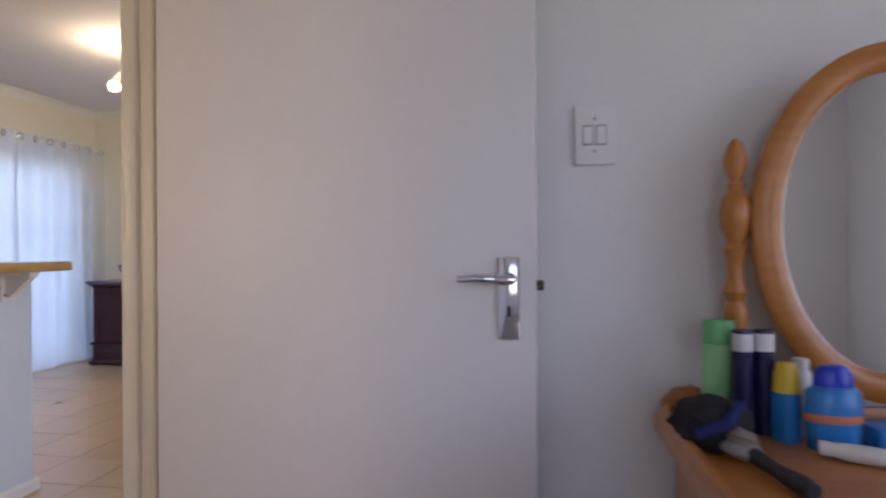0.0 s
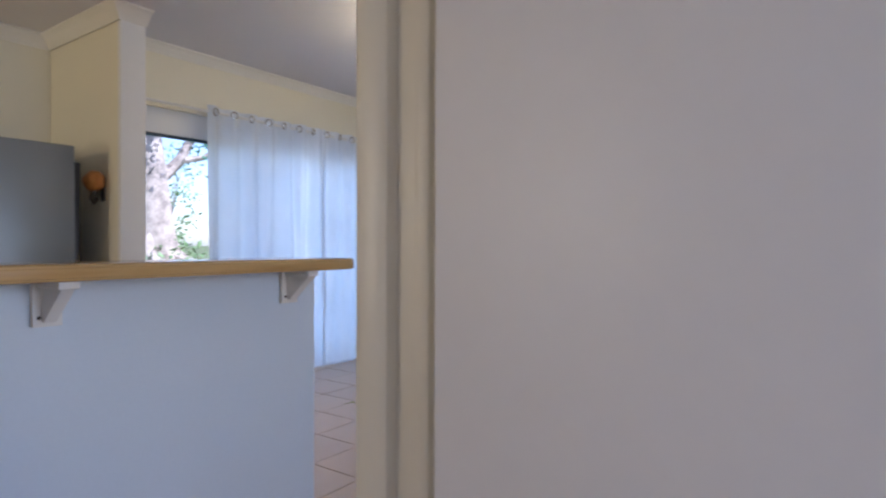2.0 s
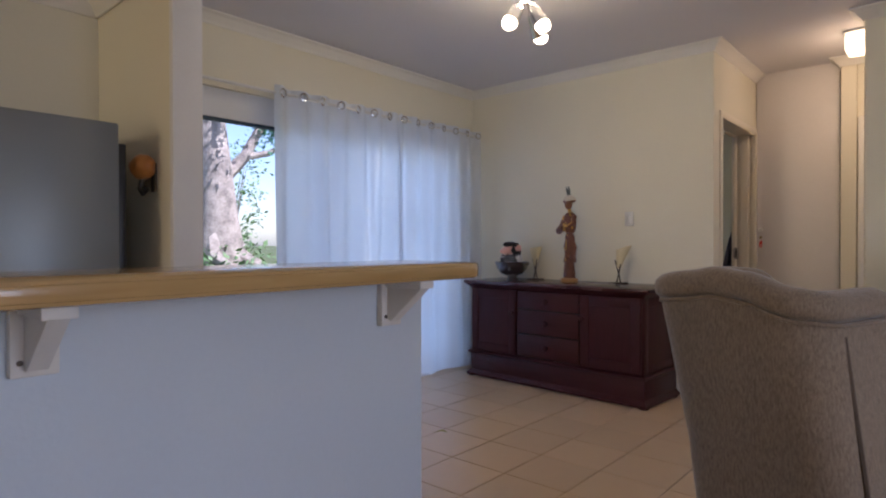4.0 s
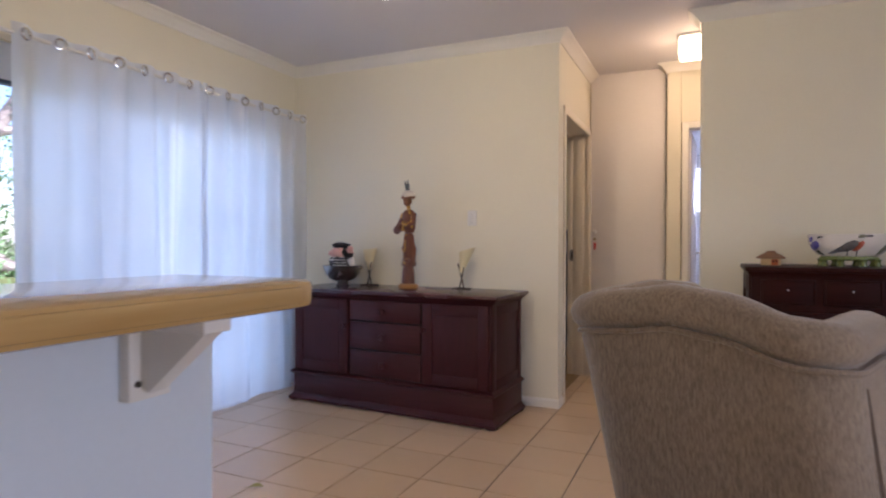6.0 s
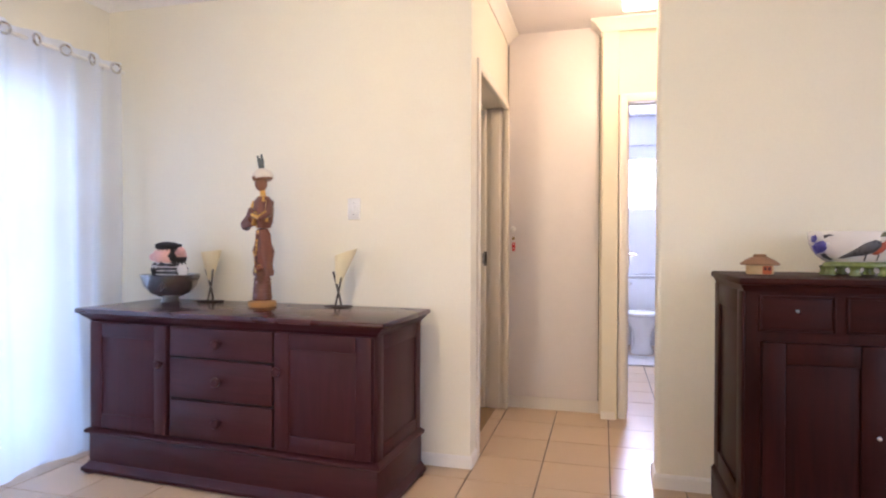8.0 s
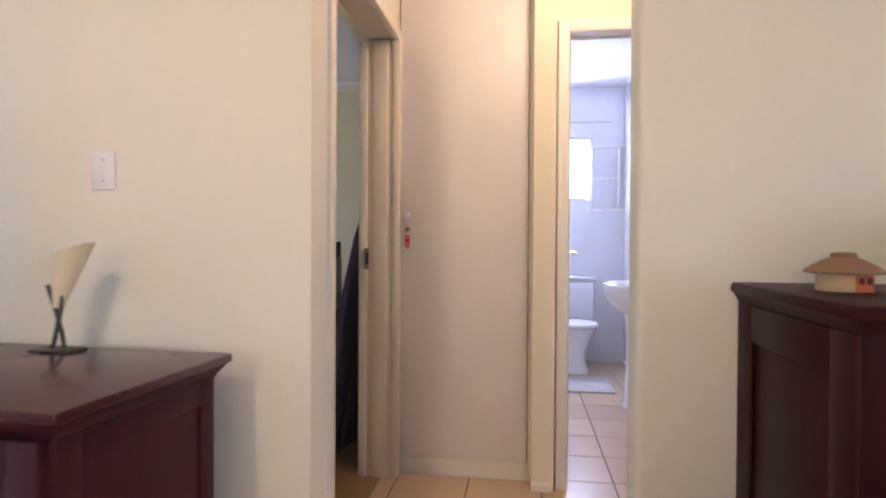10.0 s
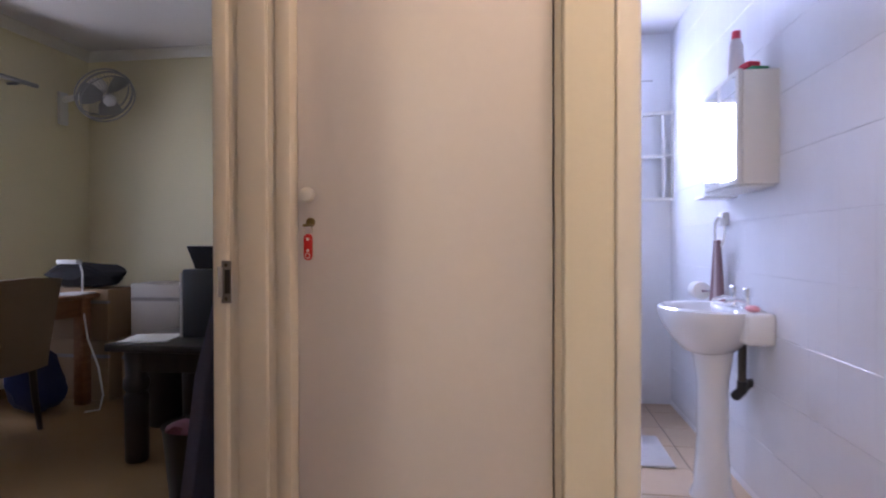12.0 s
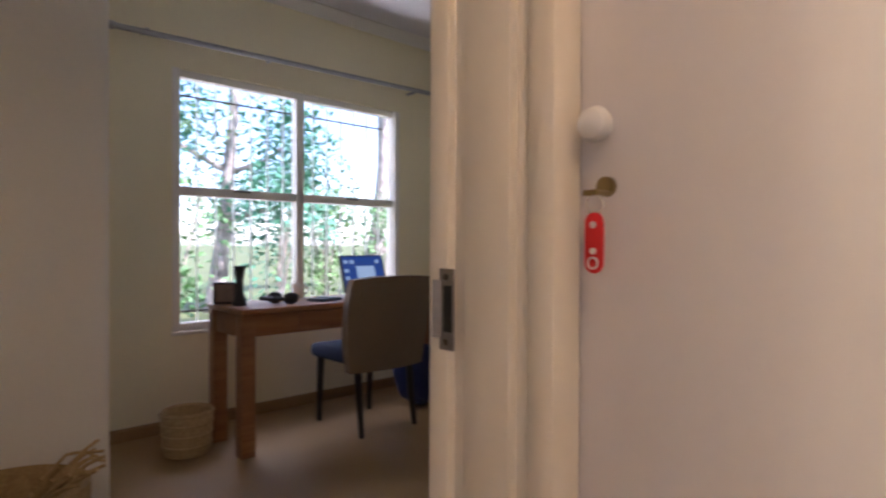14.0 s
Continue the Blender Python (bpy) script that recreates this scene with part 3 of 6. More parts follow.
part("hinge", box(0.20, 0.29, -0.25, -0.17, 1.575, 1.59, 0.004), BLACK, fr, "black hinge cover")
part("back_grille", box(-0.27, 0.27, 0.245, 0.275, 0.1, 1.50, 0.004), BLACK, fr, "black condenser back")

orn = thing("wall_ornament", (-2.165, 2.20, 1.32), "carved wooden mushroom-shaped wall ornament on a dark hook", "ornament")
part("cap", blob((0, -0.05, 0.10), (0.066, 0.045, 0.052), None, 3, 0.15), PINEV, orn, "carved reddish wooden cap")
part("hook", tube([(0, -0.008, 0.08), (0, -0.05, 0.05), (-0.01, -0.055, 0.01), (-0.025, -0.04, -0.005), (-0.03, -0.02, 0.015)], 0.012), DARKMETAL, orn, "dark metal hook")
part("hook_plate", box(-0.02, 0.02, -0.01, 0.0, 0.0, 0.12, 0.003), DARKMETAL, orn)

bl = thing("folded_chair", (-0.70, 1.10, 0), "blue fabric folding chair leaning on the counter wall", "chair")
part("backrest", prism([(-0.50, 0.02), (0.36, 0.02), (0.10, 0.78), (0.0, 0.84), (-0.45, 0.84)], -0.03, 0.0, 0, None, 0.008), mat("royal_blue_fabric", (0.012, 0.018, 0.22), 0.85, 0.15, 6, 140, 0.3), bl)
part("leg", tube([(0.02, -0.4, 0.0), (-0.01, -0.4, 0.8)], 0.011), DARKMETAL, bl)
part("leg", tube([(0.02, 0.25, 0.0), (-0.01, -0.02, 0.8)], 0.011), DARKMETAL, bl)

# sliding door, curtain and rod
win = thing("sliding_door", (-3.19, 3.85, 0), "white framed glazed sliding door with a deep head rail", "sliding door")
win["kind"] = "structure"
FR = mat("white_aluminium_frame", (0.72, 0.74, 0.78), 0.4, 0.03, 5, 60, 0.02)
part("head_rail", box(-0.03, 0.03, -1.40, 1.35, 1.90, 2.09, 0.006), FR, win)
part("dark_seal", box(-0.02, 0.034, -1.36, 1.31, 1.885, 1.903, 0.002), mat("blue_black_seal", (0.02, 0.05, 0.09), 0.5), win, "dark blue seal strip")
part("sill_rail", box(-0.04, 0.04, -1.40, 1.35, 0.0, 0.05, 0.006), FR, win)
for yy in (-1.375, -0.02, 0.04, 1.33):
    part("stile", box(-0.025, 0.025, yy - 0.028, yy + 0.028, 0.05, 1.89, 0.004), FR, win)
for y0, y1 in ((-1.35, -0.05), (0.07, 1.30)):
    pn = part("pane", box(-0.004, 0.004, y0, y1, 0.05, 1.89), PANE, win, sm=0)
    pn.visible_shadow = False
    for z in ((0.65, 1.27) if y0 > 0 else ()):
        part("glazing_bar", box(-0.012, 0.012, y0, y1, z - 0.011, z + 0.011, 0.003), FR, win)
    for k in range(1, 3):
        yb = y0 + (y1 - y0) * k / 3
        part("glazing_bar", box(-0.011, 0.011, yb - 0.011, yb + 0.011, 0.05, 1.89, 0.003), FR, win) if y0 > 0 else None

cur = thing("curtain", (-2.99, 3.30, 0.0), "white sheer eyelet curtain drawn across the sliding door", "curtain")


def curtain_sheet(y0, y1, phase):
    bm = bmesh.new()
    ny, nz = 200, 26
    grid = []
    rnd = random.Random(5)
    for j in range(nz + 1):
        f = j / nz
        row = []
        for i in range(ny + 1):
            s = i / ny
            y = y0 + (y1 - y0) * s
            a = 0.030 * (0.35 + 0.65 * (1 - abs(2 * f - 1) * 0.3))
            w = math.sin(2 * math.pi * (y - y0) / 0.172 + phase)
            w2 = math.sin(2 * math.pi * (y - y0) / 0.41 + 1.3 + 2.0 * f + phase)
            w3 = noise.noise(Vector((y * 9, f * 1.5, phase)))
            mixf = min(1, (1 - f) * 1.2)
            x = a * (w * (1 - 0.55 * mixf) + 0.75 * w2 * mixf + 0.55 * w3 * mixf)
            bottom = 0.012 + 0.012 * noise.noise(Vector((y * 5, 0.3, 2)))
            z = bottom + (2.135 + 0.008 * w3 - bottom) * f
            row.append(bm.verts.new((x, y + 0.02 * w2 * mixf, z)))
        grid.append(row)
    for j in range(nz):
        for i in range(ny):
            bm.faces.new((grid[j][i], grid[j][i + 1], grid[j + 1][i + 1], grid[j + 1][i]))
    return bm


part("cloth", curtain_sheet(0.0, 1.17, 0.0), SHEER, cur, sm=180)
part("cloth", curtain_sheet(1.115, 2.16, 1.0), SHEER, cur, sm=180)
part("hem", tube([(0.03 * math.sin(i * 0.9), i * 0.086, 0.016) for i in range(26)], 0.006, 6), SHEER, cur)
for i in range(14):
    yy = 0.05 + i * 0.159
    ey = part("eyelet", tube([(0.030 + (0.008 if i % 2 else -0.008) * math.cos(a), yy + 0.024 * math.cos(a), 2.09 + 0.026 * math.sin(a)) for a in [k * math.pi / 8 for k in range(16)]], 0.0065, 6, closed=True), CHROME, cur, "silver ring")
rod = thing("curtain_rod", (-2.99, 3.1, 2.09), "thin white curtain rod above the sliding door", "curtain rod")
part("pole", tube([(0, -0.78, 0), (0, 2.40, 0)], 0.010), WHITEPLASTIC, rod)
for yy in (-0.76, 0.9, 2.28):
    part("bracket", box(-0.14, 0.0, yy - 0.012, yy + 0.012, -0.015, 0.015, 0.003), WHITEPLASTIC, rod)


# sideboard
def panel_door(x0, x1, z0, z1, y, parent, name="door", m=MAHOGV, rail=0.07, lift=0.012):
    door = part(name, box(x0, x1, y - 0.010, y + 0.012, z0, z1, 0.003), m, parent)
    # raised rails and stiles round a recessed field
    for a0, a1, c0, c1 in ((x0, x0 + rail, z0, z1), (x1 - rail, x1, z0, z1), (x0 + rail, x1 - rail, z0, z0 + rail), (x0 + rail, x1 - rail, z1 - rail, z1)):
        part("rail", box(a0 + 0.0005, a1 - 0.0005, y - 0.010 - lift, y - 0.009, c0 + 0.0005, c1 - 0.0005, min(0.004, lift * 0.45)), m, door)
    return door


def turned_knob(x, y, z, r, m, parent, label):
    bm = lathe([(0, 0), (r * 0.45, 0), (r * 0.4, r * 0.6), (r * 0.95, r * 1.0), (r, r * 1.35), (r * 0.7, r * 1.7), (0, r * 1.8)], 14)
    bmesh.ops.rotate(bm, verts=bm.verts, cent=(0, 0, 0), matrix=Euler((radians(90), 0, 0)).to_matrix())
    bmesh.ops.translate(bm, verts=bm.verts, vec=(x, y, z))
    return part("knob", bm, m, parent, label)


sb = thing("sideboard", pose(-1.953, 5.237, 0, 0, 0, -3), "dark mahogany sideboard with three drawers between two doors", "sideboard")
W, D, BK = 0.755, 0.25, 0.255
part("body", box(-W, W, -D, BK, 0.20, 0.745, 0.004), MAHOGV, sb)
part("plinth", box(-W - 0.010, W + 0.010, -D - 0.010, BK, 0.030, 0.199, 0.004), MAHOG, sb)
part("plinth_moulding", sweep([(W + 0.003, BK), (W + 0.003, -D - 0.003), (-W - 0.003, -D - 0.003), (-W - 0.003, BK)], [(0.0, 0.192), (0.018, 0.194), (0.024, 0.201), (0.023, 0.209), (0.012, 0.217), (0.0, 0.222)]), MAHOG, sb, sm=30)
part("foot_moulding", sweep([(W + 0.006, BK), (W + 0.006, -D - 0.006), (-W - 0.006, -D - 0.006), (-W - 0.006, BK)], [(0.0, 0.012), (0.028, 0.012), (0.030, 0.028), (0.022, 0.036), (0.012, 0.046), (0.006, 0.056), (0.0, 0.058)]), MAHOG, sb, sm=30)
for xx, yy in ((-W, -D), (W, -D), (-W, 0.2), (W, 0.2)):
    part("foot", lathe([(0, 0.0), (0.03, 0.0), (0.04, 0.008), (0.036, 0.014), (0, 0.014)], 12, None, (xx, yy, 0)), MAHOG, sb)
part("cornice_moulding", sweep([(W, BK), (W, -D), (-W, -D), (-W, BK)], [(0.0, 0.735), (0.006, 0.735), (0.010, 0.745), (0.024, 0.756), (0.032, 0.764), (0.042, 0.776), (0.0, 0.776)]), MAHOG, sb, sm=30)
part("top", box(-W - 0.055, W + 0.055, -D - 0.055, BK + 0.004, 0.776, 0.80, 0.008), MAHOGTOP, sb)
panel_door(-W + 0.012, -0.288, 0.228, 0.735, -D - 0.008, sb, lift=0.006)
panel_door(0.288, W - 0.012, 0.228, 0.735, -D - 0.008, sb, lift=0.006)
for z0, z1 in ((0.232, 0.402), (0.412, 0.590), (0.600, 0.733)):
    part("drawer", box(-0.274, 0.274, -D - 0.018, -D + 0.01, z0, z1, 0.004), MAHOG, sb)
    turned_knob(0.0, -D - 0.018, (z0 + z1) / 2, 0.023, MAHOG, sb, "turned wooden knob")
# near-black sheet puts the shade between the drawers into colour
part("gap", box(-0.282, 0.282, -D - 0.004, -D + 0.008, 0.224, 0.740), GAPSHADE, sb, "near-black sheet painting in the shade between the drawers")
turned_knob(-0.312, -D - 0.024, 0.56, 0.021, MAHOG, sb, "turned wooden knob")
turned_knob(0.312, -D - 0.024, 0.57, 0.021, MAHOG, sb, "turned wooden knob")
for s in (-1, 1):
    for a0, a1, c0, c1 in ((-D, -D + 0.06, 0.224, 0.735), (0.19, 0.25, 0.224, 0.735), (-D + 0.06, 0.19, 0.224, 0.28), (-D + 0.06, 0.19, 0.675, 0.735)):
        part("side_rail", box(min(s * W, s * (W + 0.006)), max(s * W, s * (W + 0.006)), a0, a1, c0, c1, 0.003), MAHOGV, sb)


# pewter bowl with plush pig
bowl = thing("pewter_bowl", pose(-2.545, 5.355, 0.80) @ Matrix.Diagonal((0.93, 0.93, 1.06, 1)), "dark pewter two-handled bowl standing on the sideboard", "bowl")
part("bowl", lathe([(0, 0.012), (0.05, 0.0), (0.058, 0.004), (0.05, 0.014), (0.042, 0.024), (0.06, 0.030), (0.105, 0.048), (0.138, 0.082), (0.152, 0.122), (0.160, 0.140), (0.150, 0.140), (0.132, 0.09), (0.095, 0.058), (0, 0.045)], 32), PEWTER, bowl)
for s in (-1, 1):
    part("handle", tube([(s * 0.15, -0.02, 0.125), (s * 0.172, -0.022, 0.128), (s * 0.182, 0, 0.120), (s * 0.172, 0.022, 0.128), (s * 0.15, 0.02, 0.125)], 0.007, 8), PEWTER, bowl)
PINK = mat("pink_plush", (0.72, 0.40, 0.33), 0.95, 0.08, 10, 150, 0.3, sheen=0.3)
pig = bmesh.new()
blob((0, 0, 0.07), (0.085, 0.065, 0.08), pig, 5, 0.08)
blob((-0.014, -0.03, 0.155), (0.060, 0.056, 0.050), pig, 3, 0.05)
blob((-0.066, -0.05, 0.148), (0.028, 0.022, 0.022), pig, 2)
blob((-0.012, -0.012, 0.205), (0.066, 0.056, 0.022), pig, 3, 0.25, 5)
blob((0.046, 0.0, 0.150), (0.030, 0.040, 0.044), pig, 2, 0.3, 3)
blob((0.078, -0.02, 0.178), (0.030, 0.012, 0.024), pig, 2, 0.2, 7)
for s in (-1, 1):
    blob((s * 0.082, -0.02, 0.085), (0.028, 0.03, 0.045), pig, 2)
    blob((s * 0.05, -0.075, 0.03), (0.03, 0.03, 0.026), pig, 2)
toy = link_mesh("plush_toy", pig, PINK)
smooth(toy, 180)
toy.matrix_world = pose(-2.540, 5.360, 0.885, 0, 0, -6) @ Matrix.Scale(1.04, 4)
me = toy.data
me.materials.append(BLACKCLOTH)
me.materials.append(mat("white_plush", (0.7, 0.68, 0.66), 0.95, 0.06, 10, 140, 0.3))
for p in me.polygons:
    c = p.center
    if c.x > 0.056 and c.z > 0.15:
        p.material_index = 0
    elif c.z > 0.186 or c.x > 0.034 and c.z > 0.118:
        p.material_index = 1
    elif c.z < 0.122:
        p.material_index = 2 if math.sin(c.z * 330) > 0.72 or c.x > 0.085 else 1
tagged(toy, "pink plush pig in a black cap and striped jersey", "plush toy")


def twig_light(x, y, turn, tilt):
    t = thing("candle_holder", pose(x, y, 0.80, 0, 0, turn), "cream glass cone held by twisted iron rods on the sideboard", "candle holder", "candle holders on the sideboard")
    part("base", box(-0.06, 0.06, -0.035, 0.035, 0.0, 0.007, 0.002), DARKMETAL, t)
    part("rod", tube([(0.014, 0.004, 0.007), (0.004, 0.006, 0.05), (-0.012, 0.004, 0.11), (-0.022, -0.012, 0.175)], 0.0055, 8), DARKMETAL, t)
    part("rod", tube([(-0.014, -0.004, 0.007), (-0.002, -0.006, 0.05), (0.012, -0.006, 0.11), (0.024, -0.012, 0.175)], 0.0055, 8), DARKMETAL, t)
    bm = bmesh.new()
    ring = []
    for j in range(7):
        f = j / 6
        z = 0.115 + 0.155 * f
        w, d = 0.014 + 0.045 * f, 0.011 + 0.029 * f
        ox = tilt * f
        ring.append([bm.verts.new((ox + w * math.cos(a), d * math.sin(a), z + (0.006 + tilt * 0.3) * math.cos(a) * f)) for a in [k * math.pi / 12 for k in range(24)]])
    for a, c in zip(ring, ring[1:]):
        for k in range(24):
            bm.faces.new((a[k], a[(k + 1) % 24], c[(k + 1) % 24], c[k]))
    bm.faces.new(ring[0])
    bm.faces.new(list(reversed(ring[-1])))
    part("cone", bm, CONE, t, "cream frosted cone")
    return t


CONE = mat("cream_frosted_glass", (0.78, 0.68, 0.42), 0.4, 0.05, 8, 80, 0.03)
twig_light(-2.362, 5.44, 0, 0.004)
twig_light(-1.595, 5.40, 0, 0.042)

# carved figurine: one plain mesh with painted cloth folds
st = bmesh.new()
lathe([(0, 0), (0.066, 0), (0.070, 0.008), (0.068, 0.026), (0.05, 0.032), (0, 0.032)], 20, st)
lathe([(0, 0.03), (0.046, 0.032), (0.044, 0.08), (0.038, 0.145), (0.036, 0.155), (0, 0.155)], 20, st)
lathe([(0, 0.15), (0.058, 0.152), (0.062, 0.17), (0.052, 0.21), (0.056, 0.25), (0.062, 0.275), (0.046, 0.32), (0.044, 0.36), (0.03, 0.385), (0, 0.39)], 18, st, sy=0.8)
for v in st.verts:
    if 0.15 < v.co.z < 0.39:
        a = math.atan2(v.co.y, v.co.x)
        k = 1 + 0.12 * math.sin(a * 5 + v.co.z * 20)
        v.co.x *= k
        v.co.y *= k
lathe([(0, 0.385), (0.045, 0.39), (0.06, 0.42), (0.066, 0.47), (0.062, 0.52), (0.04, 0.545), (0.02, 0.552), (0, 0.552)], 18, st, sy=0.7)
tube([(0.06, -0.005, 0.52), (0.074, -0.03, 0.46), (0.045, -0.062, 0.44), (-0.01, -0.066, 0.455)], [0.022, 0.022, 0.018, 0.012], 10, st)
tube([(-0.055, 0, 0.52), (-0.07, -0.02, 0.45), (-0.1, -0.035, 0.405), (-0.03, -0.06, 0.43)], [0.024, 0.026, 0.030, 0.014], 10, st)
prism([(-0.115, 0.385), (-0.02, 0.40), (0.005, 0.47), (-0.05, 0.49)], -0.06, -0.03, 1, st, 0.008)
tube([(0.0, 0, 0.545), (0.0, -0.004, 0.585)], [0.016, 0.014], 10, st)
blob((0.0, -0.01, 0.612), (0.029, 0.033, 0.04), st, 3)
hat = lathe([(0, 0.630), (0.040, 0.626), (0.050, 0.634), (0.052, 0.646), (0.044, 0.668), (0.022, 0.684), (0, 0.687)], 20)
bmesh.ops.rotate(hat, verts=hat.verts, cent=(0, 0, 0.65), matrix=Euler((0, radians(-10), 0)).to_matrix())
hat_mesh = bpy.data.meshes.new("hat_shape")
hat.to_mesh(hat_mesh)
st.from_mesh(hat_mesh)
hat.free()
bpy.data.meshes.remove(hat_mesh)
tube([(-0.01, 0.0, 0.68), (-0.02, 0, 0.72), (-0.034, 0, 0.752)], [0.009, 0.010, 0.004], 8, st)
tube([(0.002, 0.0, 0.68), (-0.002, 0, 0.72), (-0.008, 0, 0.758)], [0.008, 0.009, 0.004], 8, st)
for k in range(8):
    blob((0.012 + 0.003 * math.sin(k * 2.1), -0.050 - 0.002 * k, 0.370 - 0.021 * k), (0.010, 0.008, 0.011), st, 2)
tube([(0.012, -0.062, 0.205), (0.030, -0.062, 0.190), (0.054, -0.048, 0.198)], [0.010, 0.016, 0.014], 10, st)
for k in range(5):
    tube([(0.046 * math.cos(a) * (1 - 0.03 * k), 0.046 * math.sin(a) * (1 - 0.03 * k), 0.046 + 0.022 * k) for a in [j * math.pi / 10 for j in range(20)]], 0.0035, 5, st, closed=True)
for v in st.verts:
    if 0.15 < v.co.z < 0.56:
        v.co.x = v.co.x * 0.80 + 0.006
fig = link_mesh("figurine", st, wood("red_brown_carved_wood", (0.09, 0.025, 0.012), (0.20, 0.06, 0.025), 2, 0.4, 10, 8, 0.2))
smooth(fig, 50)
fig.matrix_world = pose(-1.965, 5.31, 0.80, 0, 0, -12)
for m in (mat("gold_paint", (0.62, 0.36, 0.09), 0.3, 0.2, 30, 90, 0.05, 0.9), mat("white_hat_paint", (0.66, 0.60, 0.52), 0.7, 0.1), mat("ochre_wood_base", (0.45, 0.24, 0.07), 0.45, 0.1), mat("grey_feather", (0.10, 0.11, 0.10), 0.8, 0.2), mat("brown_skin_wood", (0.22, 0.09, 0.04), 0.45, 0.1)):
    fig.data.materials.append(m)
for p in fig.data.polygons:
    c = p.center
    if c.z < 0.033:
        p.material_index = 3
    elif c.z > 0.687:
        p.material_index = 4
    elif c.z > 0.640:
        p.material_index = 2
    elif c.z > 0.572:
        p.material_index = 5
    elif c.z > 0.548 or (c.y < -0.045 and 0.18 < c.z < 0.39 and noise.noise(c * 60) > 0.05) or (c.y < -0.01 and 0.40 < c.z < 0.55 and abs(noise.noise(c * 30)) < 0.09):
        p.material_index = 1
tagged(fig, "carved wooden figurine with gold painted drapery and a feathered white hat", "figurine")


def wall_switch(name, m, w, h, rockers, label):
    t = thing(name, m, label, "light switch")
    part("plate", box(-w / 2, w / 2, -0.009, 0, -h / 2, h / 2, 0.003), WHITEPLASTIC, t)
    for k in range(rockers):
        x = (k - (rockers - 1) / 2) * 0.024
        bm = box(x - 0.008, x + 0.008, -0.0125, -0.008, -0.016, 0.016, 0.002)
        part("rocker", bm, WHITEPLASTIC, t)
        part("surround", box(x - 0.010, x + 0.010, -0.0098, -0.0085, -0.019, 0.019, 0.0005), GREYPLASTIC if rockers > 1 else WHITEPLASTIC, t)
    for s in (-1, 1):
        part("screw", tube([(0, -0.0085, s * 0.03), (0, -0.0105, s * 0.03)], 0.003, 8), GREYPLASTIC, t)
    return t


wall_switch("light_switch", pose(-1.575, 5.55, 1.295), 0.07, 0.11, 1, "white single light switch on the cream wall")
wall_switch("light_switch", pose(1.592, 1.17, 1.315), 0.075, 0.11, 2, "white double light switch on the bedroom wall")

# ceiling spotlight cluster
BULB = glow("warm_bulb", (1.0, 0.80, 0.45), 9)
sp = thing("ceiling_spotlight", (-1.32, 3.70, TOP), "chrome ceiling spotlight cluster with lit warm bulbs", "spotlight")
part("canopy", lathe([(0, 0), (0.06, 0), (0.06, -0.012), (0.045, -0.022), (0, -0.024)], 20), CHROME, sp)
part("bar", tube([(0.0, 0, -0.02), (0.0, 0, -0.205)], 0.012), CHROME, sp)
for dx, dy in ((0.0, -0.15), (0.02, 0.12), (0.12, -0.02)):
    d = Vector((dx, dy, -0.20)).normalized()
    a = Vector((dx * 0.35, dy * 0.35, -0.225))
    head = part("spot_head", tube([Vector((0, 0, -0.195)), a, a + d * 0.02, a + d * 0.085, a + d * 0.14], [0.007, 0.012, 0.030, 0.038, 0.042], 16), CHROME, sp)
    part("bulb", blob(tuple(a + d * 0.145), (0.040, 0.040, 0.034), None, 2), BULB, head, "lit warm bulb")
    lamp("spot_lamp", 'SPOT', look(Vector((-1.32, 3.70, TOP)) + a + d * 0.19, Vector((-1.32, 3.70, TOP)) + a + d * 2), 1.6, (1.0, 0.76, 0.42), radius=0.04, spot=130)
lamp("spot_spill", 'POINT', Matrix.Translation((-1.32, 3.74, TOP - 0.15)), 9.5, (1.0, 0.80, 0.42), radius=0.05)

# hall ceiling lamp
hl = thing("ceiling_lamp", (-0.13, 6.02, TOP), "square frosted glass ceiling lamp, lit warm", "ceiling lamp")
part("base", box(-0.11, 0.11, -0.11, 0.11, -0.02, 0, 0.004), CHROME, hl)
part("shade", box(-0.10, 0.10, -0.10, 0.10, -0.14, -0.018, 0.02, seg=3), glow("warm_frosted_glass", (1.0, 0.72, 0.36), 2.6), hl, "glowing frosted shade")
lamp("hall_lamp", 'POINT', Matrix.Translation((-0.13, 6.02, TOP - 0.22)), 3.15, (1.0, 0.68, 0.36), radius=0.09)

# armchair: U-shaped upholstered shell with a rolled top
ac = thing("armchair", pose(0.052, 2.885, 0, 0, 0, -20), "taupe velour armchair with a humped back and rolled arms", "armchair")


def toe_in(d):
    """How far one wing has drawn in at a distance d forward of the back corner."""
    f = min(1, max(0, d / 0.20))
    return 0.10 * f * f * (3 - 2 * f)


